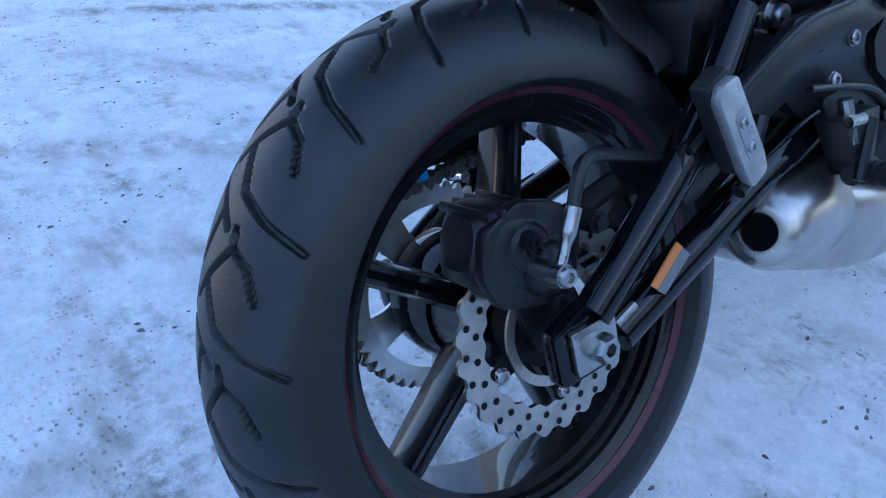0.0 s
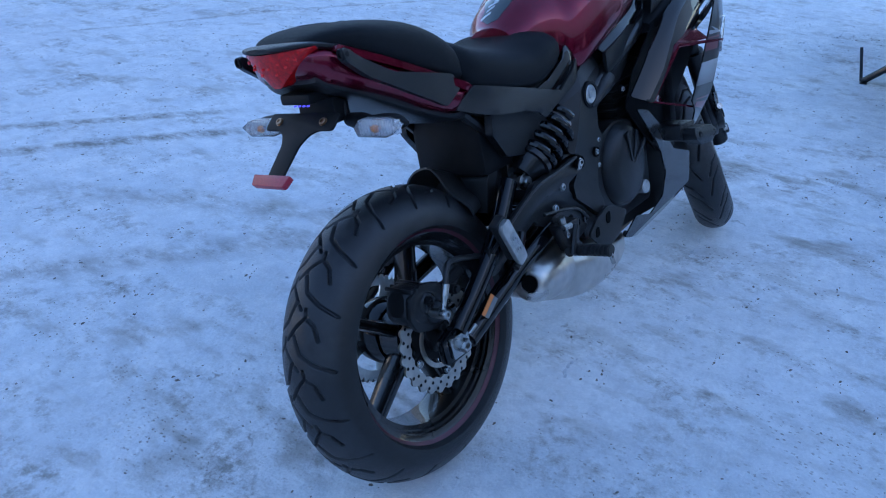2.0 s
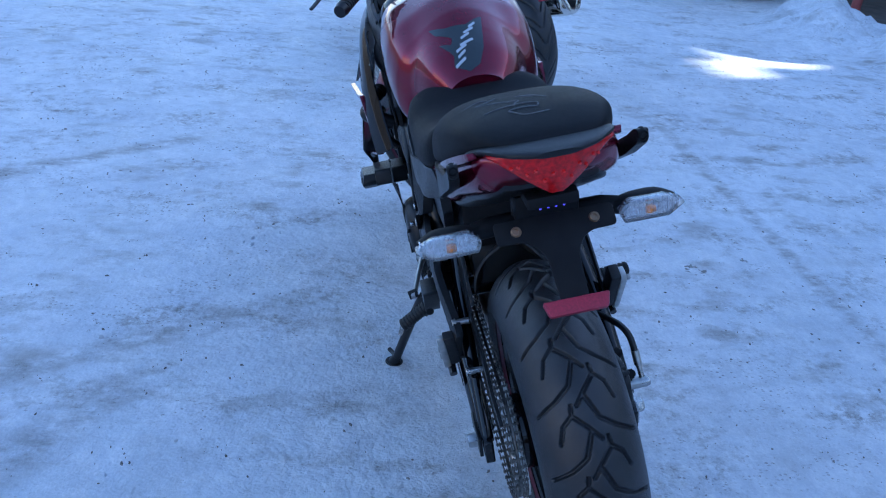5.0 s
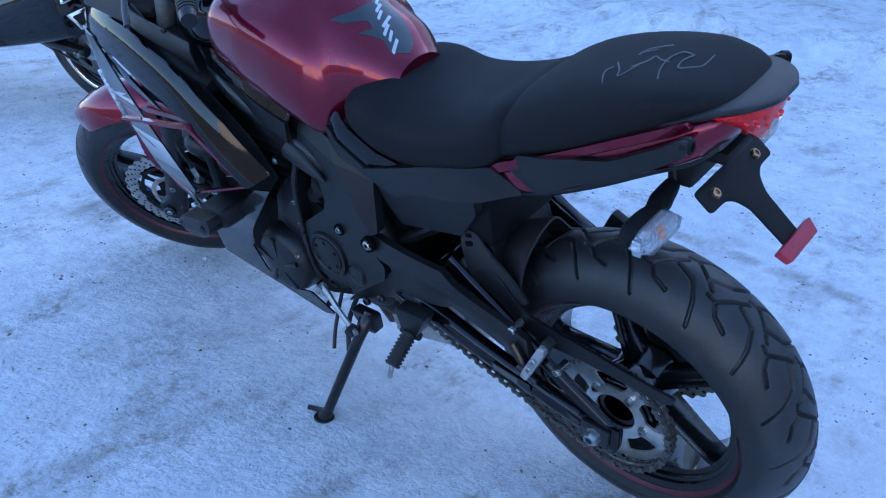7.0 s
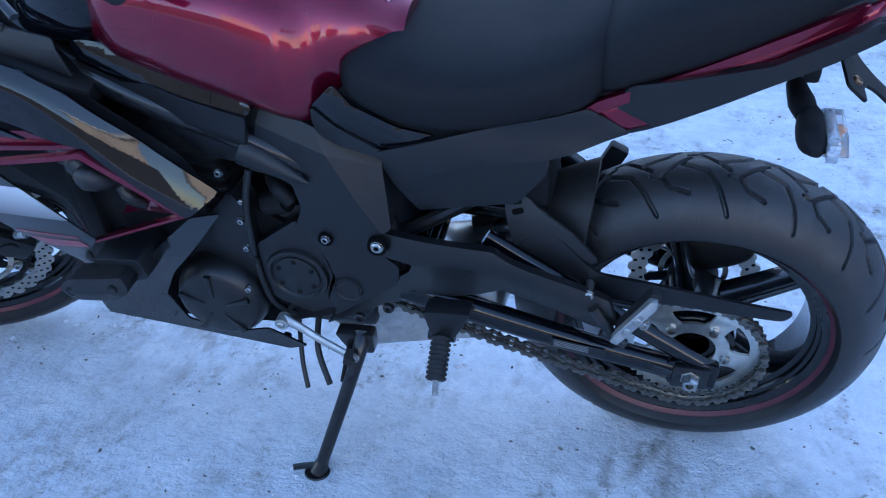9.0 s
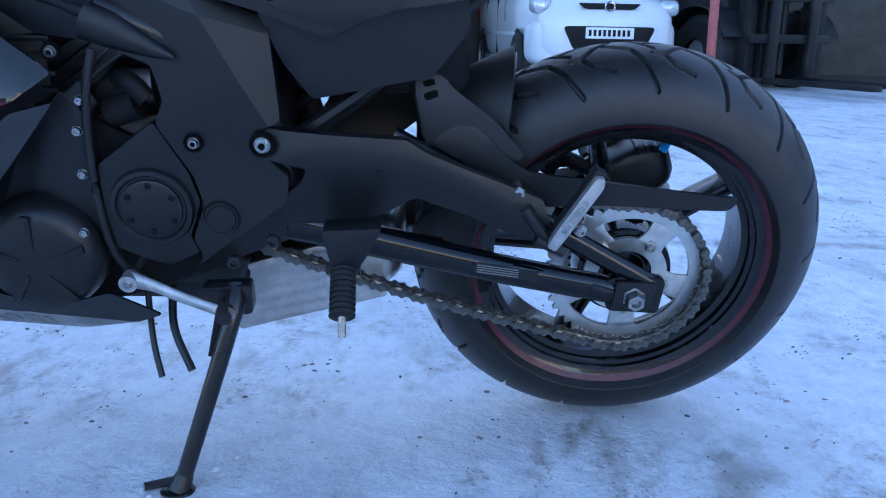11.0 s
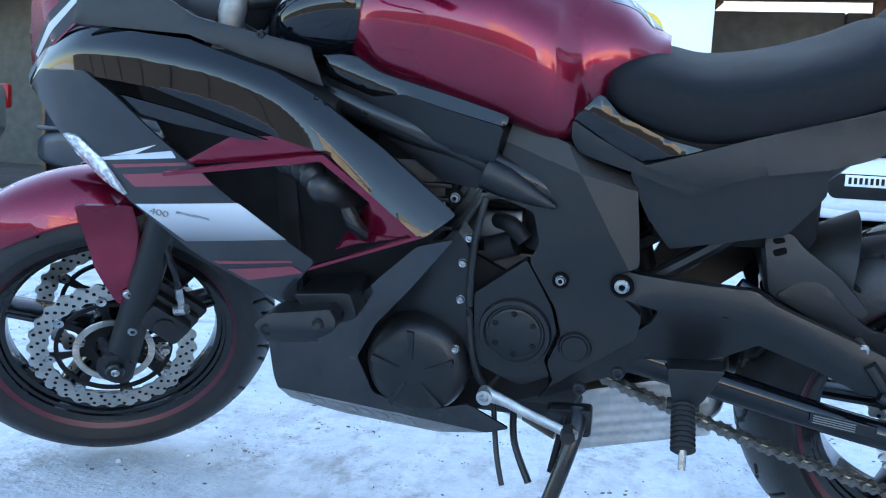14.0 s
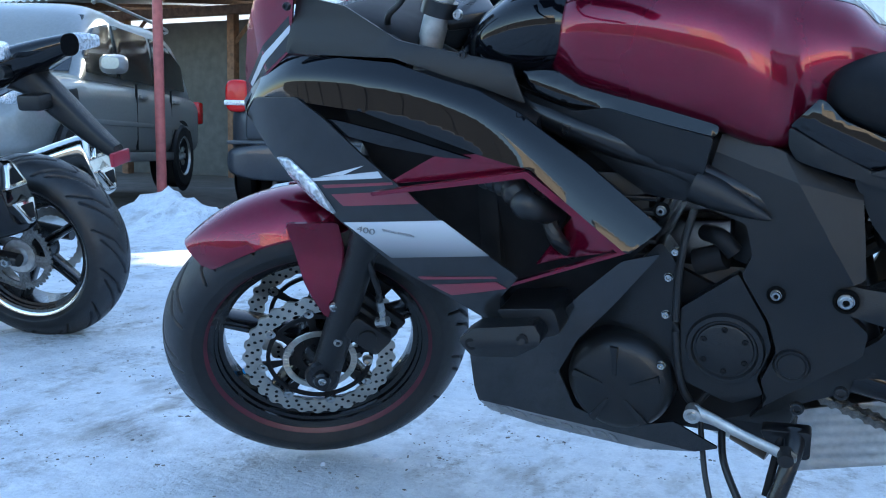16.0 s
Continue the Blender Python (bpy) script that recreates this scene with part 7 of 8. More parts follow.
def car(name, m, label, paint, L, W, H, base, hood, belt, cabin, wheels, wr, lamps, group="", tail=True):
    """A car: body and cabin as lofted shells, with glass, lamps, bumpers, mirrors and wheels. +x is its front."""
    c = thing(name, m, label, "car", group)
    w = W / 2
    x0, x1 = -L / 2, L / 2
    body = loft([(x0, w * 0.72, base + 0.12, belt - 0.12, 4, 0.5), (x0 + 0.12, w * 0.93, base + 0.02, belt - 0.02, 5, 0.5), (x0 + 0.6, w, base, belt, 5, 0.5), (0, w, base, belt, 5, 0.5), (cabin[3] + 0.05, w, base, belt - 0.02, 5, 0.5),
                 (x1 - 0.75, w * 0.98, base, hood, 4.5, 0.5), (x1 - 0.25, w * 0.9, base + 0.02, hood - 0.12, 4, 0.5), (x1 - 0.06, w * 0.76, base + 0.06, hood - 0.26, 3.5, 0.5), (x1, w * 0.5, base + 0.14, hood - 0.36, 3, 0.5)], 48, 6)
    part("body", body, paint, c)
    a, b, d, e = cabin
    cab = loft([(a, w * 0.82, belt - 0.1, belt + 0.02, 4, 0.3), (b, w * 0.74, belt - 0.1, H - 0.02, 4.5, 0.2), ((b + d) / 2, w * 0.75, belt - 0.1, H, 4.5, 0.2), (d, w * 0.74, belt - 0.1, H - 0.03, 4.5, 0.2), (e, w * 0.86, belt - 0.1, belt + 0.0, 4, 0.3)], 48, 6)
    part("roof", cab, paint, c)
    # glass: side panes, windscreen and rear window, proud of the shell
    for s in (-1, 1):
        for u0, u1 in ((0.06, 0.36), (0.39, 0.68), (0.71, 0.93)):
            xa, xb = a + (e - a) * u0, a + (e - a) * u1

            def top_z(x):
                return along(x, (a, belt + 0.03), (b, H - 0.16), (d, H - 0.16), (e, belt + 0.03))
            o = [(xa, belt + 0.03), (xb, belt + 0.03), (xb, max(belt + 0.06, top_z(xb))), ((xa + xb) / 2, max(belt + 0.08, top_z((xa + xb) / 2))), (xa, max(belt + 0.06, top_z(xa)))]
            part("side_window", shell(o, lambda x, z: w * 0.80 - 0.14 * w * ((z - belt) / (H - belt)) ** 1.5 + 0.012, 0.02, s, 0.03, 0.12), TINT, c)
        part("mirror", join(moved(loft([(-0.08, 0.10, -0.07, 0.08, 3, 0.5), (0.02, 0.13, -0.09, 0.09, 3, 0.5), (0.10, 0.08, -0.05, 0.06, 3, 0.5)], 20, 4), Matrix.Translation((d + (e - d) * 0.72, s * (w + 0.10), belt + 0.10)))), paint, c)
        part("sill", block(x0 + 0.9, x1 - 0.9, min(s * (w - 0.06), s * (w + 0.012)), max(s * (w - 0.06), s * (w + 0.012)), base - 0.02, base + 0.08, 0.02), paint, c)
        part("side_moulding", block(x0 + 0.5, x1 - 0.8, min(s * (w - 0.02), s * (w + 0.008)), max(s * (w - 0.02), s * (w + 0.008)), base + 0.33, base + 0.38, 0.008), paint, c)
        for u in (0.37, 0.69):
            xx = a + (e - a) * u
            part("door_seam", block(xx - 0.004, xx + 0.004, min(s * (w - 0.02), s * (w + 0.003)), max(s * (w - 0.02), s * (w + 0.003)), base + 0.1, belt - 0.02, 0), DARK, c)
            part("door_handle", block(xx - 0.26, xx - 0.08, min(s * (w - 0.02), s * (w + 0.025)), max(s * (w - 0.02), s * (w + 0.025)), belt - 0.16, belt - 0.12, 0.012), paint, c)
        for wx in wheels:
            part("wheel_arch", moved(lathe([(wr * 1.12, s * (w + 0.004)), (wr * 0.3, s * (w + 0.004)), (wr * 0.3, s * (w - 0.25)), (wr * 1.12, s * (w - 0.25))], 36), Matrix.Translation((wx, 0, wr))), DARK, c)
            car_wheel(c, wx, s * (w - 0.07), wr, 0.2, s, ALU)
        lz, ly = lamps
        part("headlight", moved(loft([(-0.28, 0.03, -0.05, 0.05, 3, 0.5), (-0.05, 0.12, -0.09, 0.09, 3, 0.5), (0.06, 0.10, -0.09, 0.07, 3, 0.5), (0.10, 0.05, -0.05, 0.03, 3, 0.5)], 20, 4), Matrix.Translation((x1 - 0.22, s * ly, lz))), LENS, c)
        if tail:
            part("tail_lamp", block(x0 - 0.01, x0 + 0.16, min(s * (w - 0.26), s * (w - 0.02)), max(s * (w - 0.26), s * (w - 0.02)), belt - 0.36, belt - 0.08, 0.03), REDLENS, c)
    for n, xa, za, xb, zb in (("windscreen", e - 0.03, belt + 0.02, d + 0.05, H - 0.12), ("rear_window", a + 0.03, belt + 0.02, b - 0.03, H - 0.12)):
        bm = bmesh.new()
        k = 0.025 if n == "windscreen" else -0.025
        q = [bm.verts.new(p) for p in ((xa + k, -w * 0.74, za), (xa + k, w * 0.74, za), (xb + k, w * 0.62, zb), (xb + k, -w * 0.62, zb))]
        f = bm.faces.new(q)
        ret = bmesh.ops.extrude_face_region(bm, geom=[f])
        for v in [g for g in ret["geom"] if isinstance(g, bmesh.types.BMVert)]:
            v.co.x -= k * 0.8
        part(n, bm, TINT, c)
    return c


def standing(x, y, z, heading):
    """A pose whose +x points along heading degrees (from +x towards +y)."""
    return Matrix.Translation((x, y, z)) @ Matrix.Rotation(radians(heading), 4, "Z")


suv = car("silver_suv", standing(-7.85, 4.82, 0.14, -66), "silver four-wheel-drive estate car parked by a snow bank", SILVER, 4.7, 1.85, 1.84, 0.34, 1.05, 1.12, (-2.25, -1.9, 0.35, 1.05), (-1.4, 1.45), 0.37, (0.86, 0.68))
for s in (-1, 1):
    part("roof_rail", tube([(-1.8, s * 0.6, 1.83), (-1.7, s * 0.62, 1.88), (0.1, s * 0.62, 1.90), (0.25, s * 0.6, 1.85)], 0.018, 8), ALU, suv)
dark = car("grey_estate", standing(-5.95, 7.35, 0.06, 117), "dusty dark blue-grey estate car with its tail to the yard", BLUEGREY, 4.4, 1.78, 1.66, 0.30, 1.02, 1.08, (-2.12, -1.95, 0.25, 1.15), (-1.35, 1.35), 0.36, (0.7, 0.62), tail=False)
for s in (-1, 1):
    part("reflector", block(-2.285, -2.22, min(s * 0.45, s * 0.78), max(s * 0.45, s * 0.78), 0.36, 0.42, 0.01), REDLENS, dark, "red bumper reflector")
    lamp_ = part("tail_lamp", loft([(-2.215, 0.05, 0.93, 1.17, 3, 0.5), (-2.18, 0.11, 0.90, 1.20, 3.4, 0.5), (-2.0, 0.10, 0.93, 1.20, 3.4, 0.5), (-1.9, 0.04, 1.0, 1.15, 3, 0.5)], 20, 4), REDLENS, dark, "red and clear tail lamp")
    lamp_.matrix_local = Matrix.Translation((0, s * 0.78, 0))
    part("clear_band", block(-2.222, -2.0, min(s * 0.70, s * 0.893), max(s * 0.70, s * 0.893), 0.96, 1.01, 0.008), LENS, lamp_).matrix_local = Matrix.Translation((0, -s * 0.78, 0))
part("bumper", loft([(-2.30, 0.72, 0.28, 0.56, 4, 0.5), (-2.26, 0.85, 0.26, 0.62, 4, 0.5), (-2.02, 0.905, 0.28, 0.60, 4, 0.5)], 32, 4), BLUEGREY, dark)
part("bumper_lip", block(-2.30, -2.15, -0.86, 0.86, 0.60, 0.635, 0.01), BLUEGREY, dark)
part("tailgate", block(-2.225, -2.10, -0.70, 0.70, 0.64, 1.06, 0.04), BLUEGREY, dark)
hatch = car("white_hatchback", standing(1.48, 9.85, -0.02, -85), "small white hatchback car facing the yard", WHITECAR, 3.9, 1.7, 1.56, 0.24, 1.14, 1.15, (-1.85, -1.45, 0.0, 0.72), (-1.2, 1.28), 0.31, (0.90, 0.70))
part("grille", moved(plate([(-0.34, 0.0), (0.34, 0.0), (0.26, -0.06), (-0.26, -0.06)], -0.02, 0.02, 0.03), Matrix.Translation((1.90, 0, 0.925)) @ Matrix.Rotation(radians(90), 4, "Z")), DARK, hatch)
part("badge", moved(lathe([(0.05, -0.01), (0.062, 0.0), (0.05, 0.012), (0.04, 0.0)], 28, closed=True), Matrix.Translation((1.93, 0, 0.895)) @ Matrix.Rotation(radians(-90), 4, "Z")), CHROME, hatch, "plain chrome ring")
part("bumper", loft([(1.60, 0.84, 0.22, 0.80, 4, 0.5), (1.78, 0.77, 0.22, 0.84, 4, 0.5), (1.88, 0.62, 0.24, 0.82, 4, 0.5), (1.91, 0.42, 0.30, 0.74, 4, 0.5)], 40, 4), WHITECAR, hatch)
part("lower_grille", moved(plate([(-0.50, 0.0), (0.50, 0.0), (0.38, -0.25), (-0.38, -0.25)], -0.03, 0.03, 0.06), Matrix.Translation((1.935, 0, 0.69)) @ Matrix.Rotation(radians(90), 4, "Z")), DARK, hatch)
for s in (-1, 1):
    part("fog_lamp", moved(lathe([(0, 0.02), (0.07, 0.015), (0.09, 0.0), (0.09, -0.03)], 20), Matrix.Translation((1.83, s * 0.66, 0.52)) @ Matrix.Rotation(radians(-90 + s * 22), 4, "Z")), DARK, hatch)
pl = part("number_plate", block(1.96, 1.975, -0.26, 0.26, 0.565, 0.68, 0.004), PLATEWHITE, hatch, "white plate with dark bars")
for k in range(9):
    part("plate_bar", block(1.975, 1.978, -0.23 + 0.052 * k, -0.20 + 0.052 * k, 0.59, 0.655, 0), DARK, pl)

# ---- red posts, shed of timber posts with a low concrete wall and a sheet roof ----


def pole(x, y, lean=0.0):
    p = thing("post", Matrix.Translation((x, y, 0)) @ Matrix.Rotation(radians(lean), 4, "Y"), "faded red painted steel post standing in snow", "post", "red posts")
    part("tube", tube([(0, 0, -0.1), (0, 0, 3.1)], 0.045, 16), REDPAINT, p)
    part("cap", lathe([(0, 0.02), (0.05, 0.015), (0.055, -0.01), (0.0, -0.01)], 16), REDPAINT, p).matrix_local = Matrix.Translation((0, 0, 3.1)) @ Matrix.Rotation(radians(90), 4, "X")


pole(-6.18, 4.62, -0.6)
pole(2.50, 7.15, -0.8)
wall = part("wall_back", join(*[block(-22 + 3.0 * k + 0.01, -19 + 3.0 * k - 0.01, 12.0, 12.2, -0.1, 2.98 + 0.05 * math.sin(k * 2.3), 0.02) for k in range(14)]), CONCRETE, None, "low wall of weathered concrete panels")
tagged(wall, category="wall", kind="structure")
shed = thing("open_shed", Matrix.Identity(4), "open timber shed with a corrugated sheet roof over a concrete wall", "shed")
for k in range(11):
    x = -15.9 + 2.6 * k
    part("post", block(x - 0.08, x + 0.08, 11.3, 11.46, -0.1, 3.15, 0.01), TIMBER, shed)
    part("brace", tube([(x, 11.38, 2.45), (x + 0.55, 11.38, 3.0)], 0.045, 4), TIMBER, shed)
    part("rafter", tube([(x, 9.6, 3.0), (x, 13.6, 3.55)], 0.07, 4), TIMBER, shed)
part("beam", block(-16.5, 11.0, 11.28, 11.48, 3.0, 3.16, 0.01), TIMBER, shed)


def roof_sheet():
    bm = bmesh.new()
    xs = np.arange(-17, 11.6, 0.045)
    rows = [[bm.verts.new((x, y, z + 0.02 * math.sin(x / 0.045 * math.pi / 2))) for y, z in ((9.3, 3.04), (13.8, 3.66))] for x in xs]
    for p, q in zip(rows, rows[1:]):
        bm.faces.new((p[0], q[0], q[1], p[1]))
    ret = bmesh.ops.extrude_face_region(bm, geom=bm.faces[:])
    for v in [g for g in ret["geom"] if isinstance(g, bmesh.types.BMVert)]:
        v.co.z += 0.004
    return bm


part("roof_sheet", roof_sheet(), TIN, shed, "corrugated grey roof sheets")

# ---- white box body with a round yellow sign ----
van = thing("box_trailer", standing(-0.62, 10.0, 0, 0), "white sheet-clad box body with a round yellow sign", "trailer")
part("box", block(-0.75, 0.72, 0, 1.1, 0.5, 3.2, 0.02), WALLWHITE, van)
part("chassis", block(-0.7, 0.68, 0.1, 1.0, 0.3, 0.52, 0.02), DARK, van)
for s in (-0.5, 0.45):
    part("wheel", moved(lathe([(0.15, 0.1), (0.3, 0.1), (0.33, 0.06), (0.33, -0.06), (0.3, -0.1), (0.15, -0.1)], 28), Matrix.Translation((s, 0.2, 0.33))), RUBBER, van)
sg = part("round_sign", moved(lathe([(0.10, -0.006), (0.26, -0.006), (0.27, 0.0), (0.10, 0.002)], 40), Matrix.Translation((-0.16, -0.008, 2.33)) @ Matrix.Rotation(math.pi, 4, "Z")), YELLOW, van, "yellow ring sign")

# ---- fork-lift truck ----
fl = thing("forklift", standing(3.38, 9.17, 0.0, -65) @ Matrix.Diagonal((1.25, 1.25, 1.25, 1)), "black fork-lift truck with its mast lowered", "forklift")
for s in (-1, 1):
    part("mast_rail", block(0.55, 0.68, s * 0.42 - 0.05, s * 0.42 + 0.05, 0.1, 2.3, 0.01), BLACKSTEEL, fl)
    part("inner_rail", block(0.60, 0.70, s * 0.28 - 0.035, s * 0.28 + 0.035, 0.12, 2.25, 0.008), BLACKSTEEL, fl)
    part("fork", join(block(0.72, 0.77, s * 0.24 - 0.055, s * 0.24 + 0.055, 0.1, 0.85, 0.008), block(0.72, 1.85, s * 0.24 - 0.055, s * 0.24 + 0.055, 0.08, 0.125, 0.008)), BLACKSTEEL, fl)
    part("front_wheel", moved(lathe([(0.12, 0.12), (0.28, 0.12), (0.33, 0.08), (0.34, 0), (0.33, -0.08), (0.28, -0.12), (0.12, -0.12)], 32), Matrix.Translation((0.25, s * 0.55, 0.33))), RUBBER, fl)
    part("wheel_hub", moved(lathe([(0, s * 0.1), (0.1, s * 0.1), (0.13, s * 0.06)], 24), Matrix.Translation((0.25, s * 0.55, 0.33))), ALU, fl)
    part("fender", arc_sheet((0.25, 0, 0.33), 0.42, 0.16, radians(20), radians(150), 0.0, 0.02), BLACKSTEEL, fl).matrix_local = Matrix.Translation((0, s * 0.55, 0))
    part("rear_wheel", moved(lathe([(0.1, 0.1), (0.22, 0.1), (0.26, 0.06), (0.26, -0.06), (0.22, -0.1), (0.1, -0.1)], 28), Matrix.Translation((-1.2, s * 0.45, 0.26))), RUBBER, fl)
    part("guard_post", tube([(0.35, s * 0.5, 1.0), (0.2, s * 0.48, 2.1), (-1.0, s * 0.48, 2.1), (-1.2, s * 0.48, 1.1)], 0.035, 8), BLACKSTEEL, fl)
for z in (0.42, 0.78, 1.25, 2.2):
    part("cross_bar", block(0.66, 0.74, -0.48, 0.48, z, z + 0.08, 0.008), BLACKSTEEL, fl)
for k in range(4):
    part("load_guard", block(0.70, 0.73, -0.36 + 0.24 * k - 0.012, -0.36 + 0.24 * k + 0.012, 0.85, 1.55, 0.004), BLACKSTEEL, fl)
part("hull", join(block(-1.7, 0.4, -0.48, 0.48, 0.25, 1.0, 0.05), block(-1.75, -1.0, -0.5, 0.5, 0.3, 1.15, 0.08), block(-0.6, -0.2, -0.3, 0.3, 1.0, 1.6, 0.06)), BLACKSTEEL, fl)
# a solid dark block added to fill the bright gap behind the mast
part("cab_dark_fill", block(-0.35, 0.35, -0.50, 0.50, 0.9, 1.95, 0.06), BLACKSTEEL, fl)
part("lift_cylinder", tube([(0.62, 0.0, 0.15), (0.62, 0.0, 1.9)], 0.035, 12), BLACKSTEEL, fl)

# ---- a second motorcycle beyond, seen from behind ----
BIKE2 = standing(-3.0, 0.635, -0.012, 15) @ Matrix.Rotation(radians(11), 4, "X")
b2 = thing("motorcycle", BIKE2, "black sport tourer motorcycle with chromed twin-outlet silencers on its side stand", "motorcycle")
TREAD2 = (0.16, [([(0.0, 0.006), (0.35, 0.03), (0.9, 0.085)], 0.005), ([(0.5, 0.012), (0.8, 0.04), (1.2, 0.10)], 0.005), ([(0.5, -0.006), (0.85, -0.03), (1.4, -0.085)], 0.005), ([(0.0, -0.012), (0.3, -0.04), (0.7, -0.10)], 0.005)])
w2 = wheel(b2, Matrix.Translation((0, 0, 0.322)), 0.322, 0.096, 0.085, 0.216, 0.078, [radians(30 + 72 * k) for k in range(5)], TREAD2, 0.06, radians(10), "black cast rear wheel with a bright rim edge")
for s in (-1, 1):
    part("bright_lip", lathe([(0.222, s * 0.0802), (0.2335, s * 0.0815), (0.2345, s * 0.079), (0.214, s * 0.074)], 90, closed=True), CHROME, w2, "polished rim edge")
part("brake_disc", disc_bm(0.085, 0.118, 0.005, 0.09, 24, 0.006, 0, 0), DISC, w2)
sp2 = part("sprocket", sprocket(44, -0.105), CHAIN, w2, "dull rear sprocket")
part("sprocket_hub", lathe([(0.0, -0.125), (0.03, -0.125), (0.035, -0.112), (0.055, -0.112), (0.06, -0.10), (0.0, -0.10)], 32), ALU, w2)
f2 = wheel(b2, Matrix.Translation((-1.5, 0, 0.305)) @ Matrix.Rotation(radians(25), 4, "Z"), 0.302, 0.06, 0.06, 0.216, 0.05, [radians(10 + 72 * k) for k in range(5)], FRONT_TREAD, 0.05, radians(100), "black cast front wheel with a bright rim edge")
for s in (-1, 1):
    part("bright_lip", lathe([(0.222, s * 0.0522), (0.2335, s * 0.0535), (0.2345, s * 0.051), (0.214, s * 0.046)], 90, closed=True), CHROME, f2, "polished rim edge")
    part("brake_disc", disc_bm(0.11, 0.15, 0.005, s * 0.068, 28, 0.005, 0, 0), DISC, f2)
    part("fork_leg", tube([(-1.49, s * 0.11, 0.28), (-1.24, s * 0.11, 0.85)], 0.027, 14), SATIN, b2)
    part("front_caliper", block(-1.42, -1.33, min(s * 0.06, s * 0.12), max(s * 0.06, s * 0.12), 0.33, 0.45, 0.015), CAST, b2)
part("front_mudguard", arc_sheet((-1.5, 0, 0.305), 0.33, 0.08, radians(50), radians(140), 0.05, 0.004), GREY, b2)
arm2 = part("swingarm", join(tube([(-0.55, -0.13, 0.42), (-0.25, -0.15, 0.36), (0.03, -0.15, 0.322)], [0.035, 0.03, 0.022], 12), tube([(-0.55, 0.13, 0.42), (-0.25, 0.15, 0.36), (0.03, 0.15, 0.322)], [0.035, 0.03, 0.022], 12), tube([(-0.5, -0.13, 0.42), (-0.5, 0.13, 0.42)], 0.035, 12)), SATIN, b2, "black box-section swing arm")
part("axle_nut", bolt((0, -0.17, 0.322), -1, 0.016, 0.016, hexed=True), ZINC, arm2)
part("engine_block", join(block(-1.1, -0.5, -0.17, 0.17, 0.27, 0.68, 0.05), block(-1.0, -0.45, -0.12, 0.12, 0.6, 0.8, 0.04)), CAST, b2, "dark engine")
for s in (-1, 1):
    sil = part("silencer", join(moved(loft([(-0.62, 0.04, -0.05, 0.05, 2.6, 0.5), (-0.5, 0.07, -0.085, 0.085, 3, 0.5), (-0.1, 0.078, -0.11, 0.11, 3.2, 0.5), (0.10, 0.07, -0.115, 0.115, 3.2, 0.5), (0.13, 0.06, -0.10, 0.10, 3, 0.5)], 28, 5), Matrix.Translation((0, s * 0.235, 0.53)) @ Matrix.Rotation(radians(-16), 4, "Y"))), GLOSS if s < 0 else CHROME, b2, "silencer with two chromed triangular outlets")
    for dz in (-0.055, 0.055):
        T = Matrix.Translation((0, s * 0.235, 0.53)) @ Matrix.Rotation(radians(-16), 4, "Y") @ Matrix.Translation((0.128, 0, dz)) @ Matrix(((0, 1, 0, 0), (1, 0, 0, 0), (0, 0, 1, 0), (0, 0, 0, 1)))
        k = 1 if dz > 0 else -1
        tri = [(0.05, -0.035 * k), (-0.05, -0.035 * k), (-0.012, 0.042 * k), (0.02, 0.04 * k)]
        part("outlet", moved(plate(tri, -0.01, 0.02, 0.012, 0.005), T), CHROME, sil, "chromed triangular outlet")
        # a flat dark plate paints the shade inside the outlet
        part("bore", moved(plate([(p * 0.6, q * 0.6) for p, q in tri], 0.0195, 0.0225, 0.008, 0.0005), T), DARK, sil)
part("tail", loft([(-0.45, 0.12, 0.72, 0.85, 3, 0.5), (-0.2, 0.13, 0.78, 0.93, 3, 0.5), (0.05, 0.10, 0.88, 1.0, 2.6, 0.5), (0.22, 0.05, 0.96, 1.03, 2.4, 0.5)], 30, 5), GLOSS, b2)
strut = part("plate_strut", join(loft([(-0.05, 0.06, 0.86, 0.99, 3, 0.5), (0.05, 0.055, 0.84, 0.97, 3, 0.5), (0.16, 0.045, 0.75, 0.87, 3, 0.5), (0.27, 0.038, 0.67, 0.75, 3, 0.5), (0.34, 0.03, 0.63, 0.68, 3, 0.5)], 20, 4), block(0.08, 0.16, -0.11, 0.11, 0.80, 0.85, 0.01), tube([(0.05, -0.13, 0.92), (0.05, 0.13, 0.92)], 0.022, 12)), PLASTIC, b2, "grey plastic plate carrier")
part("red_reflector", block(0.335, 0.35, -0.052, 0.052, 0.615, 0.66, 0.005), REFLECTOR, strut, "red reflector")
for s in (-1, 1):
    part("turn_signal", moved(loft([(-0.09, 0.01, -0.02, 0.02, 3, 0.5), (0.0, 0.03, -0.03, 0.03, 3, 0.5), (0.07, 0.02, -0.02, 0.02, 3, 0.5)], 16, 3), Matrix.Translation((0.12, s * 0.2, 0.99)) @ Matrix.Rotation(radians(60 * s), 4, "Z")), LENS, b2, "clear turn signal")
    part("passenger_peg", tube([(-0.22, s * 0.17, 0.48), (-0.22, s * 0.27, 0.48)], 0.013, 10), RUBBER, b2)
    part("side_cowl", shell([(-1.45, 0.75), (-1.2, 0.95), (-0.85, 0.9), (-0.75, 0.55), (-1.0, 0.4), (-1.2, 0.5)], lambda x, z: 0.23, 0.005, s, 0.03, 0.06), SILVER, b2, "silver side cowl")
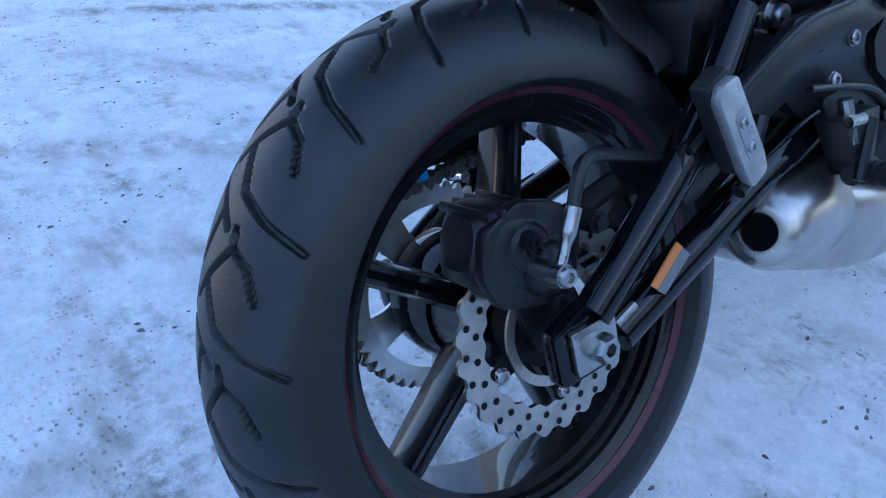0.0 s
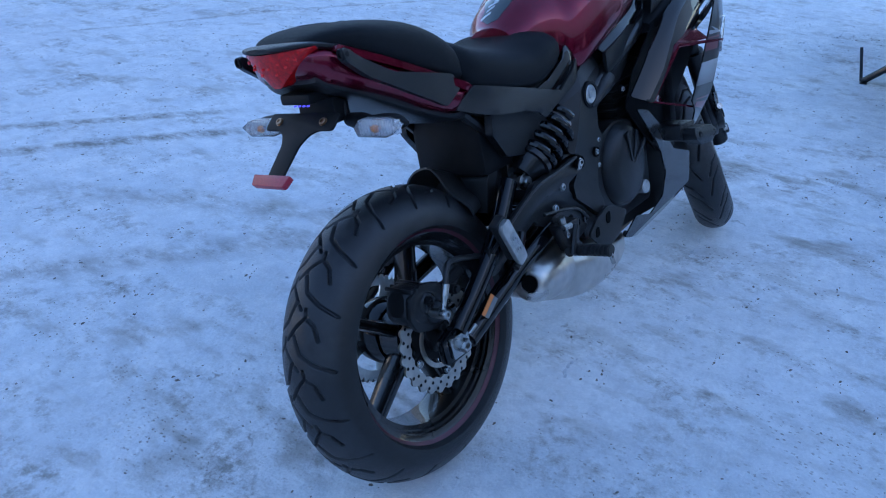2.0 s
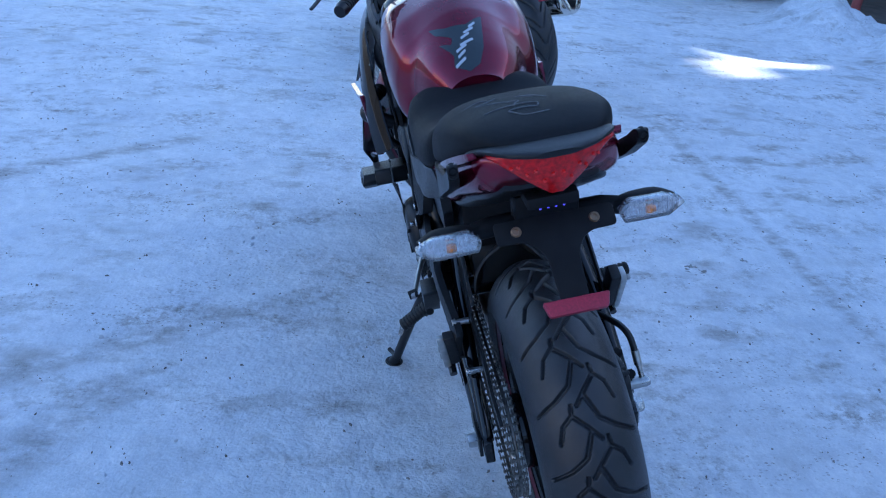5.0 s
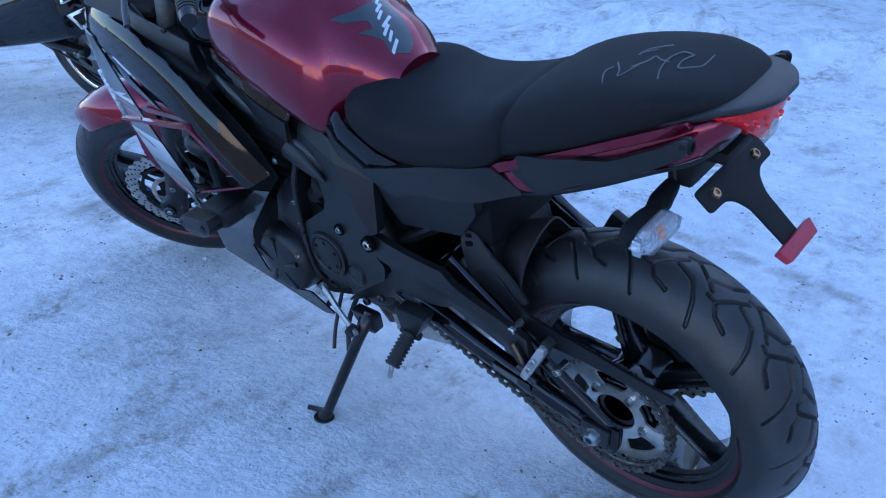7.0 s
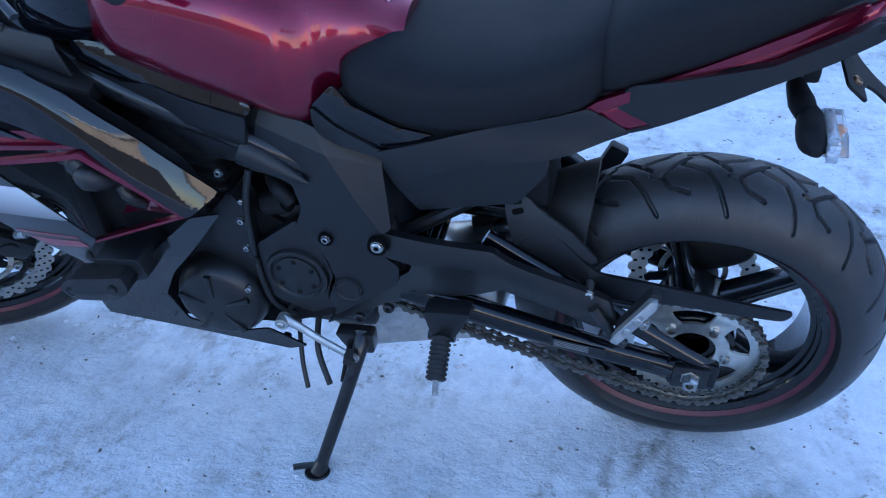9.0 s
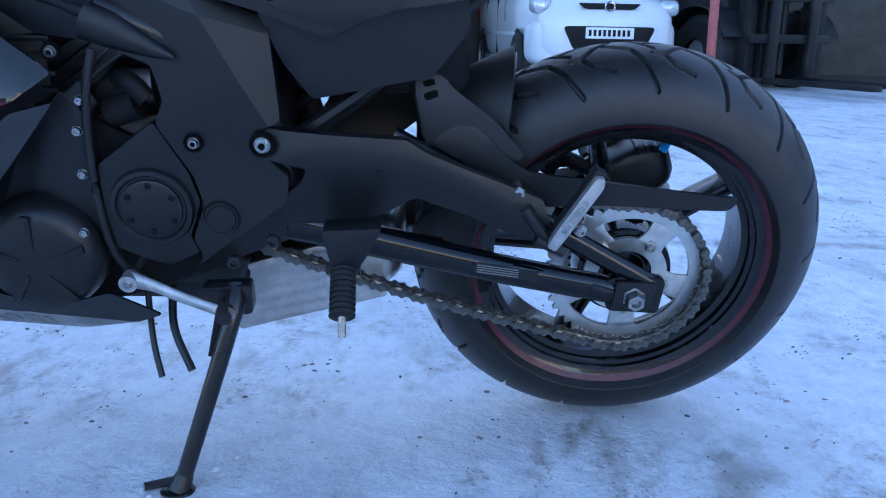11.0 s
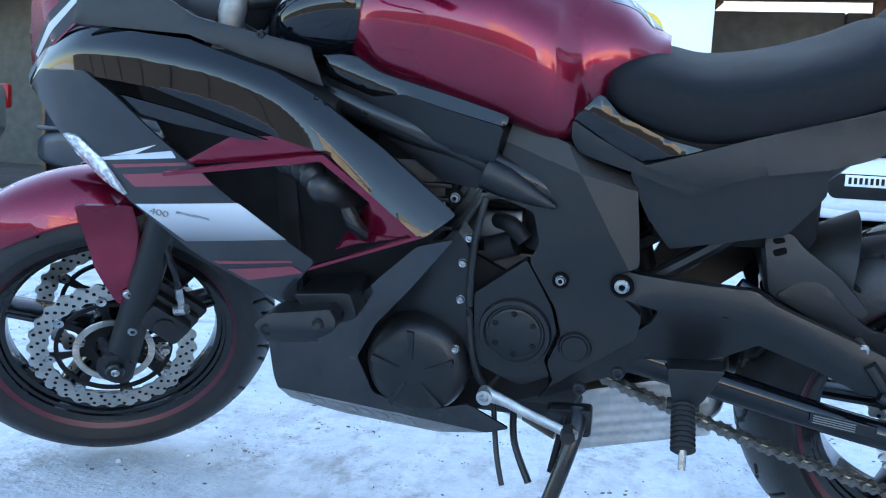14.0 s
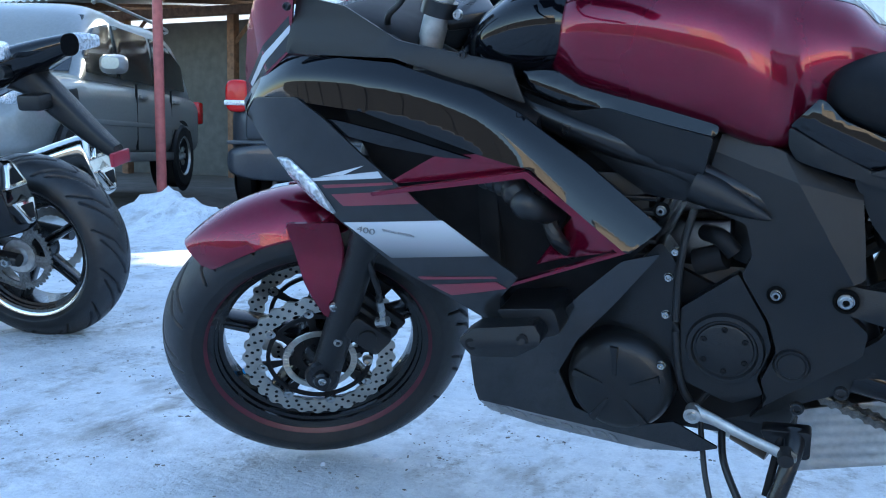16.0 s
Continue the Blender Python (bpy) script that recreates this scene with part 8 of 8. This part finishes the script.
part("fuel_tank", loft([(-0.95, 0.1, 0.82, 0.98, 2.4, 0.4), (-0.8, 0.16, 0.8, 1.05, 2.5, 0.4), (-0.55, 0.15, 0.76, 1.02, 2.4, 0.4), (-0.4, 0.08, 0.76, 0.9, 2.2, 0.4)], 32, 5), GLOSS, b2)
st2 = part("side_stand", tube([(-0.50, -0.14, 0.32), (-0.56, -0.30, 0.20), (-0.62, -0.44, 0.105)], [0.022, 0.018, 0.016], 10), SATIN, b2, "black side stand")
part("slotted_plate", join(plate([(-0.60, 0.11), (-0.64, 0.10), (-0.80, 0.20), (-0.80, 0.235), (-0.77, 0.24)], -0.455, -0.44, 0.008)), SATIN, st2, "slotted black steel tang")
part("slot", plate([(-0.745, 0.192), (-0.775, 0.21), (-0.78, 0.222), (-0.765, 0.224)], -0.4565, -0.4385, 0.004, 0), WHITE, st2)
part("stand_hook", tube([(-0.52, -0.25, 0.235), (-0.44, -0.30, 0.20), (-0.46, -0.32, 0.18)], 0.009, 8), SATIN, st2)
chain2 = [(0.0, 0.437), (-0.3, 0.47), (-0.62, 0.49)], [(0.0, 0.207), (-0.3, 0.30), (-0.62, 0.40)]
for run in chain2:
    part("chain_run", tube([(x, -0.105, z) for x, z in run], 0.008, 6, 0.6), CHAIN, w2.parent)
part("foot_pad", block(-0.66, -0.59, -0.48, -0.42, 0.088, 0.10, 0.004), SATIN, st2)

# ---- unseen buildings that close the yard: an added hall on pillars shading it from the sunny side, an ochre wall opposite ----
hall = thing("unseen_shade_hall", Matrix.Identity(4), "unseen pale grey hall on pillars behind the shed, added to shade the yard", "building")


def pierced(x0, x1, y0, y1, z0, z1, holes):
    """A wall with rectangular openings through it; holes: (x, z, width, height)."""
    xs = sorted({x0, x1, *[h[0] - h[2] / 2 for h in holes], *[h[0] + h[2] / 2 for h in holes]})
    zs = sorted({z0, z1, *[h[1] - h[3] / 2 for h in holes], *[h[1] + h[3] / 2 for h in holes]})
    bms = []
    for a, b in zip(xs, xs[1:]):
        for c, d in zip(zs, zs[1:]):
            mx, mz = (a + b) / 2, (c + d) / 2
            if not any(abs(mx - h[0]) < h[2] / 2 and abs(mz - h[1]) < h[3] / 2 for h in holes):
                bms.append(block(a, b, y0, y1, c, d, 0))
    return join(*bms)


# sun spots on the snow, with openings put in the hall to let them through
SPOTS = [(-4.35, 2.68, 0.75, 0.42), (-1.28, 3.08, 0.40, 0.25), (-3.9, 2.30, 0.45, 0.25), (-6.5, 1.45, 0.7, 0.35)]
HALL_Y = 17.0
holes = []
for sx, sy, wd, ht in SPOTS:
    k = (HALL_Y - sy) / SUN_DIR.y
    p = Vector((sx, sy, 0)) + SUN_DIR * k
    holes.append((p.x, p.z, wd, ht))
part("wall", pierced(-45, 60, HALL_Y - 0.1, HALL_Y + 0.1, 4.4, 14, holes), BRICKISH, hall)
part("floor_slab", block(-45, 60, HALL_Y - 0.1, 27, 4.2, 4.4, 0), BRICKISH, hall)
for k in range(9):
    part("pillar", block(-44 + 13 * k, -43.4 + 13 * k, HALL_Y + 6, HALL_Y + 6.6, -0.1, 4.2, 0), BRICKISH, hall)
house = thing("ochre_wall", Matrix.Identity(4), "tall ochre plastered gable wall in full sun", "wall")
part("wall", block(7, 22, -13.3, -13, -0.1, 4.0, 0), PEACH, house)
part("coping", block(6.9, 22.1, -13.4, -12.9, 4.0, 4.15, 0), TIN, house)
cottage = thing("ochre_house", Matrix.Identity(4), "low ochre plastered house in full sun behind the fence", "house")
part("wall", block(-1.0, 5.5, -16.3, -16, -0.1, 5.2, 0), PEACH, cottage)
part("roof", block(-1.3, 5.8, -17, -15.8, 5.2, 5.4, 0), TIN, cottage)
# an unseen fence, added near black so that the gloss panels reflect darkness
OLDBOARD = material("near-black boards of the unseen fence", (0.036, 0.036, 0.038), 0.85, vary=0.3, scale=8, bump=0.4, bscale=40, second=(0.018, 0.018, 0.019), amount=0.6, sscale=1.5)
fence = thing("dark_reflection_fence", Matrix.Identity(4), "unseen dark board fence, added to darken what the fairing reflects", "fence")
for k in range(16):
    part("board_panel", block(-43 + 3.0 * k, -40.03 + 3.0 * k, -13.25, -13.1, -0.1, 2.7 + 0.06 * math.sin(k * 1.7), 0), OLDBOARD, fence)
    part("post", block(-43.07 + 3.0 * k, -42.93 + 3.0 * k, -13.1, -12.98, -0.1, 2.75, 0), OLDBOARD, fence)
# a dull unseen garage block, added to hold skylight off the motorcycle's tail
garage = thing("unseen_shade_block", Matrix.Identity(4), "unseen pale grey block with a flat sheet roof, added to cut skylight", "building")
part("wall", block(11, 17, -7, 6.5, -0.1, 4.2, 0), BRICKISH, garage)
part("roof", block(10.7, 17.3, -7.3, 6.8, 4.2, 4.5, 0), TIN, garage)
for k in range(3):
    part("door", block(10.95, 11.02, -6 + 4.2 * k, -3.2 + 4.2 * k, 0, 2.6, 0.01), TIMBER, garage)
# bare trodden earth under the shed
EARTH = material("dark trodden earth", (0.07, 0.058, 0.048), 0.9, vary=0.3, scale=9, bump=0.6, bscale=40, second=(0.22, 0.21, 0.21), amount=0.5, sscale=0.8)
bm = bmesh.new()
rim = [(-17, 7.6), (-12, 6.7), (-9.4, 5.4), (-7.3, 4.75), (-6.1, 4.4), (-5.2, 4.9), (-4.4, 5.5), (-3.4, 5.75), (-2.7, 6.3), (-1.5, 6.9), (0.5, 8.4), (3, 9.6), (9, 9.8), (9, 12), (-17, 12)]
bm.faces.new([bm.verts.new((x, y, 0.035)) for x, y in rounded(rim, 0.5)])
ret = bmesh.ops.extrude_face_region(bm, geom=bm.faces[:])
for v in [g for g in ret["geom"] if isinstance(g, bmesh.types.BMVert)]:
    v.co.z = -0.05
earth = part("pavement", bm, EARTH, None, "dark bare earth under the shed roof")
tagged(earth, category="ground", kind="structure")
# ---- loose grit and crumbs trodden into the snow ----
def scatter(name, label, mat, seed, clumps, lone, small, large, dark_height):
    rnd = random.Random(seed)
    spots = []
    for _ in range(clumps):
        cx, cy = rnd.uniform(-4.5, 4.0), rnd.uniform(-3.2, 3.2)
        turn, length = rnd.gauss(0.15, 0.5), rnd.uniform(0.01, 0.09)
        for _ in range(rnd.randint(2, 8)):
            a, b = rnd.gauss(0, length), rnd.gauss(0, length * 0.3)
            spots.append((cx + a * math.cos(turn) - b * math.sin(turn), cy + a * math.sin(turn) + b * math.cos(turn), turn))
    for _ in range(lone):
        spots.append((rnd.uniform(-4.5, 4.0), rnd.uniform(-3.2, 3.2), rnd.uniform(0, math.pi)))
    verts, faces = [], []
    for x, y, turn in spots:
        s = small + (large - small) * rnd.random() ** 3
        z = ground_height(x, y)
        n, k = 5, len(verts)
        ca, sa = math.cos(turn), math.sin(turn)
        for ring, lift in ((1.0, -0.002), (0.62, dark_height * s)):
            for j in range(n):
                q = 2 * math.pi * j / n
                r = s * ring * rnd.uniform(0.6, 1.25)
                a, b = 1.5 * r * math.cos(q), 0.8 * r * math.sin(q)
                verts.append((x + a * ca - b * sa, y + a * sa + b * ca, z + lift + (0.0012 if ring < 1 else 0)))
        faces.extend((k + j, k + (j + 1) % n, k + n + (j + 1) % n, k + n + j) for j in range(n))
        faces.append(tuple(range(k + n, k + 2 * n)))
    ob = part_from(name, verts, faces, mat, None, label, 20)
    tagged(ob, category=name, kind="stuff")


GRIT = material("frozen grit", (0.19, 0.175, 0.16), 0.9, vary=0.5, scale=30, bump=0.5, bscale=200)
CRUMB = material("snow crumbs", (0.58, 0.6, 0.64), 0.8, vary=0.1, scale=30, bump=0.5, bscale=120)
scatter("grit", "dark brown frozen grit strewn over trodden snow", GRIT, 31, 850, 3200, 0.0014, 0.006, 0.2)
scatter("crumbs", "white crumbs of broken snow lying on ice", CRUMB, 32, 160, 500, 0.0025, 0.008, 0.8)
